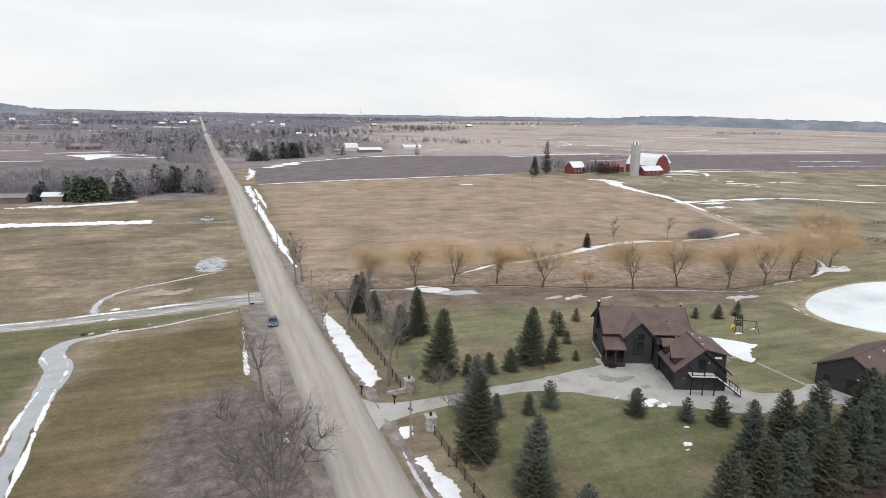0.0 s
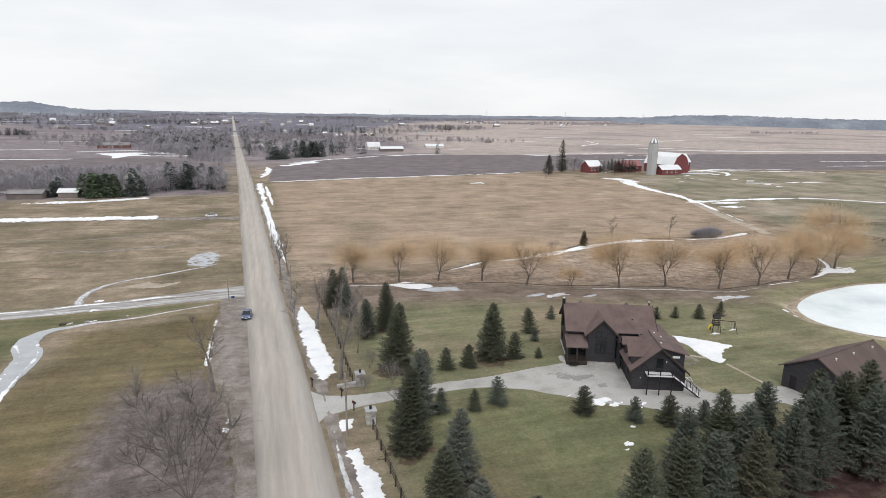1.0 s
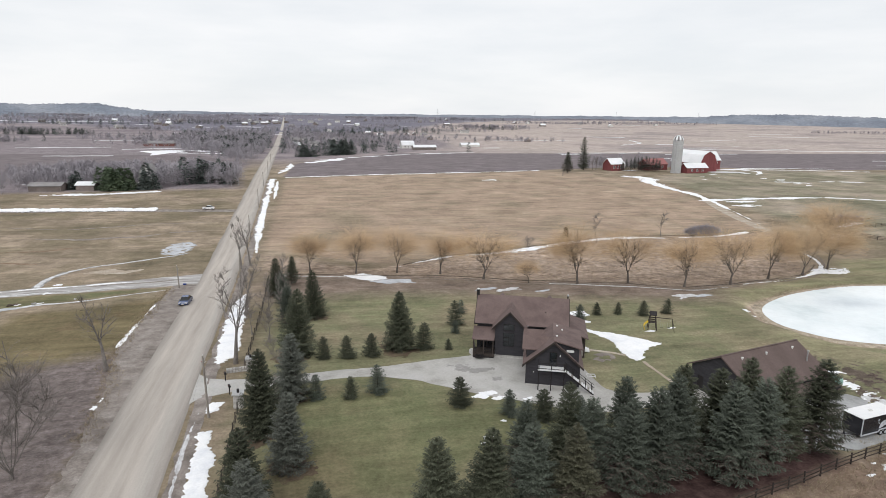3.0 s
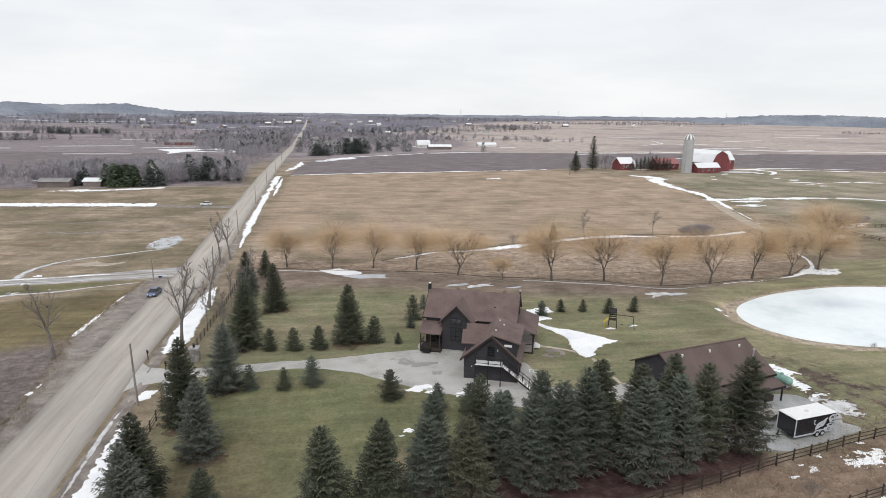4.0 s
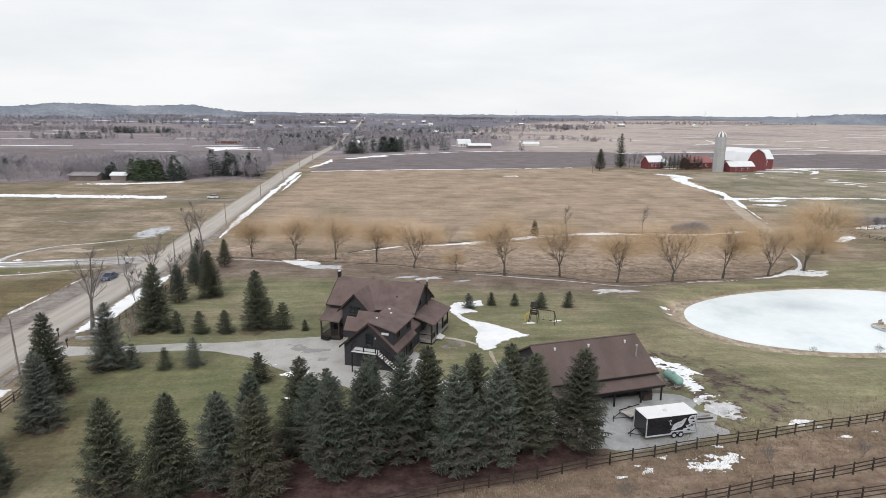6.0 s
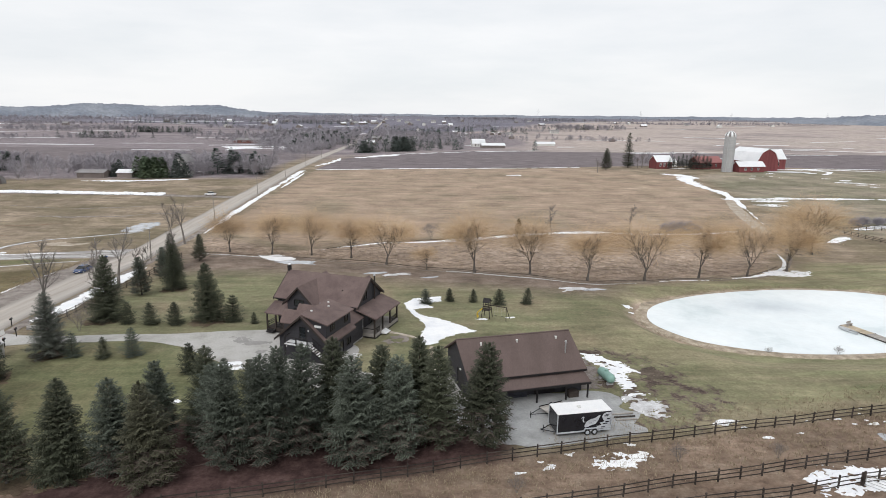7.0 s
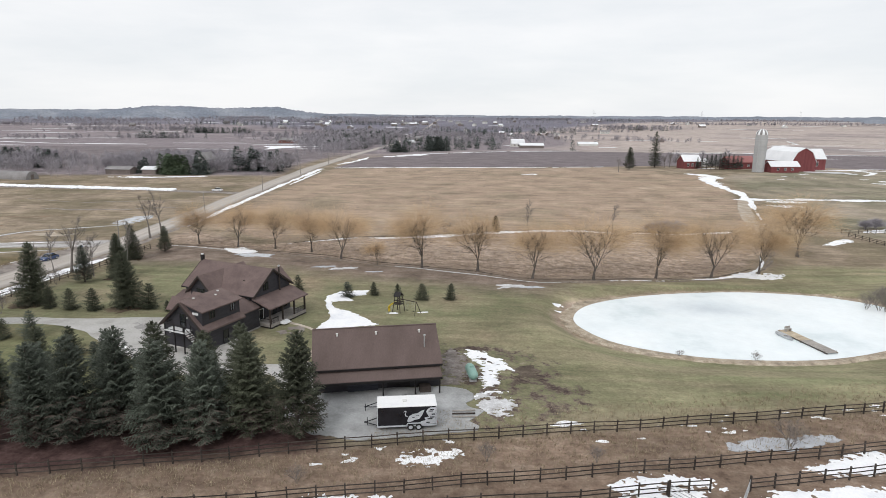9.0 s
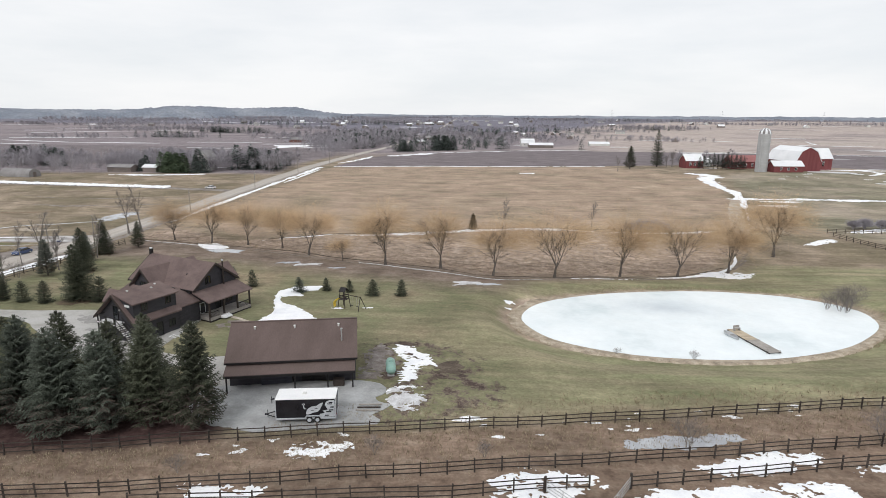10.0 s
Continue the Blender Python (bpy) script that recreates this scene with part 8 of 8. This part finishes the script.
# ---------------------------------------------------------------- gate pillars, letter boxes, poles, wires
for x, y, hgt in ((25.0, 66.2, 2.2), (25.4, 77.6, 2.0)):
    gp = thing("gate_pillar", pose(x, y, lz(x, y)), "rough grey fieldstone gate pillar by the driveway", "pillar", "gate pillars")
    rng = random.Random(int(x * 10 + y))
    for j in range(7):
        for s in range(4):
            dx, dy = ((-0.28, -0.28), (0.28, -0.28), (0.28, 0.28), (-0.28, 0.28))[s]
            e = rng.uniform(0, 0.06)
            solid("stone", gp, M["stone"], (dx - 0.27 - e, dx + 0.27 + e, dy - 0.27 - e, dy + 0.27 + e, j * 0.27 - 0.05, j * 0.27 + 0.205))
    solid("capstone", gp, M["concrete"], (-0.72, 0.72, -0.72, 0.72, 1.86, 2.0))
    solid("lantern", gp, T, (-0.14, 0.14, -0.14, 0.14, 2.0, 2.45))
wallstone = thing("entrance_wall", pose(23.6, 77.4, lz(23.6, 77.4), 0, 0, 10), "low curved fieldstone wall at the drive entrance", "wall")
rng = random.Random(8)
for j in range(3):
    for i in range(8):
        solid("stone", wallstone, M["stone"], (-1.6 + i * 0.42, -1.22 + i * 0.42, -0.25 - rng.uniform(0, 0.06), 0.25, j * 0.22 - 0.05, j * 0.22 + 0.16))
for x, y in ((18.6, 78.8), (22.3, 74.2), (23.4, 70.0)):
    mb = thing("letter_box", pose(x, y, lz(x, y), 0, 0, 200), "black letter box on a post by the road", "letter box", "letter boxes")
    solid("post", mb, T, (-0.06, 0.06, -0.06, 0.06, -0.2, 1.1))
    bm = bm_new()
    prism(bm, [(-0.14, 1.1), (0.14, 1.1), (0.14, 1.28), (0.08, 1.36), (-0.08, 1.36), (-0.14, 1.28)], "y", -0.32, 0.32)
    part("box", bm, T, mb)
    solid("flag", mb, M["redlens"], (0.145, 0.16, -0.1, -0.02, 1.2, 1.42))


def pole(x, y, hgt, lean=1.0):
    p = thing("utility_pole", pose(x, y, lz(x, y), lean, -lean, -2), "weathered wooden utility pole beside the road", "utility pole", "utility poles")
    part("shaft", tube(bm_new(), (0, 0, -0.3), (0, 0, hgt), 0.15, 0.10, 10), M["pole"], p)
    part("insulator", tube(bm_new(), (0.0, 0, hgt), (0.0, 0, hgt + 0.16), 0.05, 0.035, 6), M["lampglass"], p)
    part("bracket", tube(bm_new(), (0.12, 0, hgt - 0.9), (0.34, 0, hgt - 0.75), 0.03, 0.03, 6), M["galv"], p)
    return p


POLES = [(26.5, 5, 8.6), (21.7, 64.0, 8.2), (18.0, 129, 7.8), (14.8, 183, 7.6), (11.8, 245, 7.6), (8.6, 312, 7.6), (5.4, 385, 7.6), (1.5, 470, 7.6)]
for k, (x, y, hgt) in enumerate(POLES):
    pole(x, y, hgt, 1.0 if k % 2 else -0.6)
for x, y, hgt in ((4.8, 130, 5.2),):
    pole(x, y, hgt, 1.2)
for (ax, ay, ah), (bx, by, bh) in zip(POLES, POLES[1:]):
    for dx, dz in ((0.0, 0.1),):
        bm = bm_new()
        prev = None
        for i in range(13):
            t = i / 12
            p = Vector((ax + (bx - ax) * t + dx, ay + (by - ay) * t, (lz(ax, ay) + ah) * (1 - t) + (lz(bx, by) + bh) * t + dz - 1.6 * t * (1 - t)))
            if prev is not None:
                tube(bm, prev, p, 0.009, 0.009, 4, False)
            prev = p
        tagged(part("power_line", bm, M["wire"]), "thin overhead wire strung between utility poles", "wire", "overhead wires")


# ---------------------------------------------------------------- cars
def car(m_, paint, label):
    c = thing("car", m_, label, "car", "cars")
    bm = bm_new()
    prism(bm, [(-2.2, 0.35), (-2.25, 0.62), (-2.15, 0.82), (-1.3, 0.92), (1.5, 0.95), (2.1, 0.85), (2.2, 0.55), (2.15, 0.3), (1.75, 0.25), (-1.8, 0.25)], "y", -0.88, 0.88)
    bmesh.ops.bevel(bm, geom=bm.edges[:], offset=0.06, segments=2, affect="EDGES")
    part("body", bm, paint, c)
    bm = bm_new()
    lo = [(-1.25, 0.92), (1.75, 0.94)]
    a = [bm.verts.new((x, y, z)) for x, y, z in ((-1.3, -0.8, 0.9), (1.7, -0.8, 0.92), (1.7, 0.8, 0.92), (-1.3, 0.8, 0.9), (-0.5, -0.62, 1.42), (0.95, -0.62, 1.43), (0.95, 0.62, 1.43), (-0.5, 0.62, 1.42))]
    for q in ((0, 1, 5, 4), (1, 2, 6, 5), (2, 3, 7, 6), (3, 0, 4, 7), (3, 2, 1, 0)):
        bm.faces.new([a[i] for i in q])
    part("glazing", bm, M["glass"], c)
    solid("roof", c, paint, (-0.52, 0.97, -0.64, 0.64, 1.42, 1.47), bevel=0.02)
    for x in (-1.35, 1.35):
        for y in (-0.9, 0.7):
            w = part("wheel", tube(bm_new(), (x, y, 0.31), (x, y + 0.2, 0.31), 0.32, 0.32, 16), M["rubber"], c)
            part("rim", tube(bm_new(), (x, y - 0.01, 0.31), (x, y + 0.21, 0.31), 0.2, 0.2, 10), M["silver"], w)
    for y in (-0.75, 0.5):
        solid("headlight", c, M["lampglass"], (-2.27, -2.18, y, y + 0.26, 0.6, 0.74))
        solid("tail_light", c, M["redlens"], (2.16, 2.22, y, y + 0.26, 0.62, 0.78))
    solid("number_plate", c, M["lampglass"], (-2.29, -2.25, -0.24, 0.24, 0.4, 0.52))
    for y in (-0.98, 0.88):
        solid("mirror", c, paint, (-0.85, -0.7, y, y + 0.1, 0.95, 1.08))
    return c


car(pose(8.8, 116.6, lz(8.8, 116.6) + 0.08, 0, 0, 87), M["carblue"], "dark blue saloon car stopped at the road edge")
car(pose(-6.7, 241.2, lz(-6.7, 241.2) + 0.06, 0, 0, -4), M["carwhite"], "white saloon car on the muddy farm lane")


# ---------------------------------------------------------------- small things by the side road
bin_ = thing("recycling_box", pose(5.4, 132.8, lz(5.4, 132.8), 0, 0, 20), "blue plastic recycling box beside the road", "box")
bm = bm_new()
for z0, z1, a0, a1 in ((0, 0.36, 0.20, 0.26),):
    lo = [bm.verts.new((sx * a0 * 1.4, sy * a0, z0)) for sx, sy in ((-1, -1), (1, -1), (1, 1), (-1, 1))]
    hi = [bm.verts.new((sx * a1 * 1.4, sy * a1, z1)) for sx, sy in ((-1, -1), (1, -1), (1, 1), (-1, 1))]
    inn = [bm.verts.new((sx * (a1 * 1.4 - 0.03), sy * (a1 - 0.03), z1)) for sx, sy in ((-1, -1), (1, -1), (1, 1), (-1, 1))]
    flo = [bm.verts.new((sx * (a0 * 1.4 - 0.03), sy * (a0 - 0.03), z0 + 0.03)) for sx, sy in ((-1, -1), (1, -1), (1, 1), (-1, 1))]
    for i in range(4):
        j = (i + 1) % 4
        bm.faces.new((lo[i], lo[j], hi[j], hi[i]))
        bm.faces.new((hi[i], hi[j], inn[j], inn[i]))
        bm.faces.new((inn[i], inn[j], flo[j], flo[i]))
    bm.faces.new(lo[::-1])
    bm.faces.new(flo)
blue_plastic = mat("blue_plastic", [(0.03, 0.06, 0.22), (0.045, 0.085, 0.28)], 1.0, 0.5, 6, 0.1)
part("tub", bm, blue_plastic, bin_)
for sx in (-1, 1):
    solid("handle", bin_, blue_plastic, (sx * 0.37 - 0.03, sx * 0.37 + 0.03, -0.1, 0.1, 0.28, 0.32))
for k, (cx, cy, r) in enumerate(((-25.0, 121.4, 0.75), (-20.9, 121.7, 0.55), (-24.2, 122.0, 0.5), (-14.2, 124.0, 0.35))):
    rng = random.Random(500 + k)
    bm = bm_new()
    bmesh.ops.create_icosphere(bm, subdivisions=2, radius=r)
    for v in bm.verts:
        q = v.co.normalized()
        v.co *= 0.8 + 0.5 * noise.noise(q * 1.8 + Vector((k * 5, 0, 0))) + 0.15 * noise.noise(q * 5)
        v.co.z = v.co.z * 0.55 + 0.12
    rock = part("boulder", bm, M["stone"] if k % 2 else M["soil_and_shade"])
    rock.matrix_basis = pose(cx, cy, lz(cx, cy), 0, 0, rng.uniform(0, 360))
    tagged(rock, "rough boulder lying at the mouth of the ditch", "rock", "boulders")
    if k < 2:
        snow_patch(blob(cx + 0.9, cy + 0.5, 0.5, 600 + k, 1.5, 0.8), 620 + k, 0.12, 0.15, 2)
for k, (cx, cy) in enumerate(((-21.9, 136.9), (-21.3, 129.6))):
    snow_patch(blob(cx, cy, 0.7, 640 + k, 1.4, 0.9), 650 + k, 0.25, 0.15, 2, label="small heap of ploughed snow beside the side road")


# ---------------------------------------------------------------- the farm on the rise
R_, W_ = M["redbarn"], M["metalroof"]
silo = thing("silo", pose(265.6, 348.5, lz(265.6, 348.5)), "tall grey concrete stave silo with a striped metal dome", "silo")
for j in range(14):
    part("ring", tube(bm_new(), (0, 0, -0.2 + j * 1.5), (0, 0, 1.28 + j * 1.5), 3.2, 3.2, 28, j == 13), M["concrete"], silo)
    if j:
        part("hoop", tube(bm_new(), (0, 0, -0.22 + j * 1.5), (0, 0, -0.15 + j * 1.5), 3.25, 3.25, 28, False), M["galv"], silo)
for j in range(16):
    bm = bm_new()
    a0, a1 = 2 * math.pi * j / 16, 2 * math.pi * (j + 1) / 16
    rows2 = []
    for i in range(5):
        e = i / 5 * math.pi / 2
        rows2.append([bm.verts.new((3.25 * math.cos(e) * math.cos(a), 3.25 * math.cos(e) * math.sin(a), 21.0 + 3.2 * math.sin(e))) for a in (a0, a1)])
    tip = bm.verts.new((0, 0, 24.3))
    for p, q in zip(rows2, rows2[1:]):
        bm.faces.new((p[0], p[1], q[1], q[0]))
    bm.faces.new((rows2[-1][0], rows2[-1][1], tip))
    part("dome_panel", bm, M["metalroof"] if j % 2 else M["greyroof"], silo)
part("chute", tube(bm_new(), (-2.3, -2.7, 0), (-2.3, -2.7, 20.5), 0.5, 0.5, 8), M["concrete"], silo)


def gable_house(name, x, y, rot, ln, wd, eave, ridge_, wall_m, roof_m, label, category, group="", gambrel=False, openings=3, lift=0.0):
    g_ = thing(name, pose(x, y, lz(x, y) + lift - 0.05, 0, 0, rot), label, category, group)
    hl, hw = ln / 2, wd / 2
    if gambrel:
        prof = [(-hw, 0), (hw, 0), (hw, eave), (hw * 0.62, eave + (ridge_ - eave) * 0.68), (0, ridge_), (-hw * 0.62, eave + (ridge_ - eave) * 0.68), (-hw, eave)]
    else:
        prof = [(-hw, 0), (hw, 0), (hw, eave), (0, ridge_), (-hw, eave)]
    part("wall", wall_bm("x", -hl, 0.25, prof), wall_m, g_)
    part("wall", wall_bm("x", hl - 0.25, 0.25, prof), wall_m, g_)
    k = max(1, openings)
    step = ln / (k + 1)
    holes = [(-hl + step * (i + 1) - 0.6, -hl + step * (i + 1) + 0.6, eave * 0.35, eave * 0.75) for i in range(k)] if openings else []
    for sy, at in ((-1, -hw), (1, hw - 0.25)):
        part("wall", wall_bm("y", at, 0.25, [(-hl + 0.25, 0), (hl - 0.25, 0), (hl - 0.25, eave), (-hl + 0.25, eave)], holes), wall_m, g_)
    for h4 in holes:
        window(g_, "y", -hw, -1, *h4, (2, 1), M["white"])
    o, t_ = 0.45, 0.22
    tops = prof[2:]
    for (p, z), (q, w) in zip(tops, tops[1:]):
        d = math.hypot(q - p, w - z)
        a, c = (p, z + t_), (q, w + t_)
        if abs(abs(p) - hw) < 1e-6:
            a = (p - (q - p) / d * o, z + t_ - (w - z) / d * o)
        if abs(abs(q) - hw) < 1e-6:
            c = (q + (q - p) / d * o, w + t_ + (w - z) / d * o)
        part("roof", slab(bm_new(), [(-hl - o, a[0], a[1]), (-hl - o, c[0], c[1]), (hl + o, c[0], c[1]), (hl + o, a[0], a[1])], t_ - 0.02), roof_m, g_)
    return g_


gable_house("barn", 291.3, 368.0, 102, 26, 15.6, 6.0, 13.8, R_, W_, "big red gambrel barn with a white metal roof", "barn", "farm barns", True, 5)
gable_house("barn", 306.5, 376.0, 12, 17, 10, 7.0, 12.6, R_, W_, "red rear wing of the barn with a white metal roof", "barn", "farm barns", False, 2)
gable_house("barn", 278.6, 348.6, 8, 17, 7, 3.6, 6.2, R_, W_, "low red shed with a white metal roof", "barn", "farm barns", False, 3)
gable_house("barn", 264, 374, 14, 18, 9, 4.2, 7.6, R_, mat("faded_red_roof", [(0.27, 0.11, 0.105), (0.35, 0.15, 0.145)], 0.2, 0.6, 10, 0.12), "red farm building with a faded red roof", "barn", "farm barns", False, 3)
gable_house("farmhouse", 235.5, 376, 10, 11, 9, 4.6, 8.2, R_, W_, "red brick farmhouse with a snow-white roof", "house", "", False, 3)
gable_house("shed", 247, 392, 15, 9, 6, 3.2, 5.2, M["white"], W_, "small white farm shed", "shed", "sheds", False, 2)
yard_bm = bm_new()
sheet(yard_bm, smooth_loop([(292, 350), (300, 346), (316, 348), (318, 354), (306, 357), (296, 355)], 1.5, 0.5), 0.1)
tagged(part("farm_yard", yard_bm, M["slush"]), "slushy concrete yard beside the red barn", "yard", kind="structure")
snow_patch([(240, 372), (246, 374), (252, 372), (246, 369.5)], 71, 0.15, 0.4, 2)

# sheds and houses west of the road
gable_house("shed", -88, 305, -4, 14, 7, 2.6, 3.8, M["greywall"], M["greyroof"], "long low dull shed with a pale roof", "shed", "sheds", False, 0)
gable_house("shed", -71.5, 306, -4, 8, 6, 2.6, 3.9, M["greywall"], W_, "small brown shed with a snowy roof", "shed", "sheds", False, 0)
gable_house("farmhouse", -48, 322, 82, 9, 7, 7.0, 10.8, M["housewall"], M["greyroof"], "pale two-storey house among bare trees", "house", "far houses", False, 3)
q = thing("poly_tunnel", pose(-123, 274, lz(-123, 274), 0, 0, -8), "grey arched poly tunnel shed", "shed", "sheds")
bm = bm_new()
prism(bm, [(-3.6, 0), (3.6, 0)] + [(3.6 * math.cos(a), 3.4 * math.sin(a) + 0.6) for a in (math.pi * i / 12 for i in range(13))], "x", -9, 9)
part("cover", bm, M["greyroof"], q)
solid("end_door", q, M["greywall"], (9.0, 9.06, -0.9, 0.9, 0, 2.4))
gable_house("barn", -162, 836, 3, 36, 12, 4.0, 7.0, mat("dull_red_barn", [(0.17, 0.085, 0.075), (0.23, 0.115, 0.10)], 0.1, 0.9, 10, 0.15), M["greyroof"], "long dull red barn far across the fields", "barn", "far barns", False, 5)
gable_house("barn", 152, 784, 10, 17, 9.5, 4.5, 9.8, M["housewall"], W_, "white roofed farm barn in the distance", "barn", "far barns", True, 3)
gable_house("barn", 166, 735, 6, 29, 10, 3.5, 6.0, M["greywall"], M["metalroof"], "long low farm building in the distance", "barn", "far barns", False, 0)
gable_house("barn", 252, 846, 2, 27, 12, 3.2, 5.8, M["housewall"], W_, "long white shed in the distance", "barn", "far barns", False, 0)
rng = random.Random(71)
for k in range(70):
    y = rng.choice((rng.uniform(760, 1400), rng.uniform(1100, 2800)))
    x = rng.choice((rng.gauss(-20, 160), rng.gauss(60, 500), rng.uniform(-1100, 1500)))
    if abs(x - road_x(y)) < 14:
        x += 34
    if 15 < x < 420 and y < 700:
        y += 320
    if x < -60 and y < 1500:
        y += 800
    if x > 420 and y < 1700:
        y += 1300
    big = 1 + 0.4 * (y > 1400)
    gable_house("far_house", x, y, rng.uniform(-20, 20) + rng.choice((0, 90)), rng.uniform(9, 17) * big, rng.uniform(7, 10) * big, rng.uniform(2.8, 4.5) * big, rng.uniform(5.5, 7.5) * big,
                rng.choice((M["housewall"], M["greywall"], M["greywall"])), rng.choice((M["greyroof"], M["greyroof"], W_)),
                "small rural house among bare trees far away", "house", "far houses", False, rng.choice((2, 3)))
# pylons on the skyline
for x, y in ((1250, 3300), (1750, 3300), (2250, 3250), (700, 3350), (2900, 3200)):
    py = thing("pylon", pose(x, y, lz(x, y), 0, 0, 20), "lattice transmission pylon on the skyline", "pylon", "pylons")
    for sx in (-1, 1):
        for sy in (-1, 1):
            part("leg", tube(bm_new(), (sx * 5, sy * 5, 0), (sx * 0.6, sy * 0.6, 50), 0.22, 0.16, 4), M["galv"], py)
    for z, w in ((32, 11), (39, 9), (46, 6)):
        part("arm", tube(bm_new(), (-w, 0, z), (w, 0, z), 0.22, 0.22, 4), M["galv"], py)
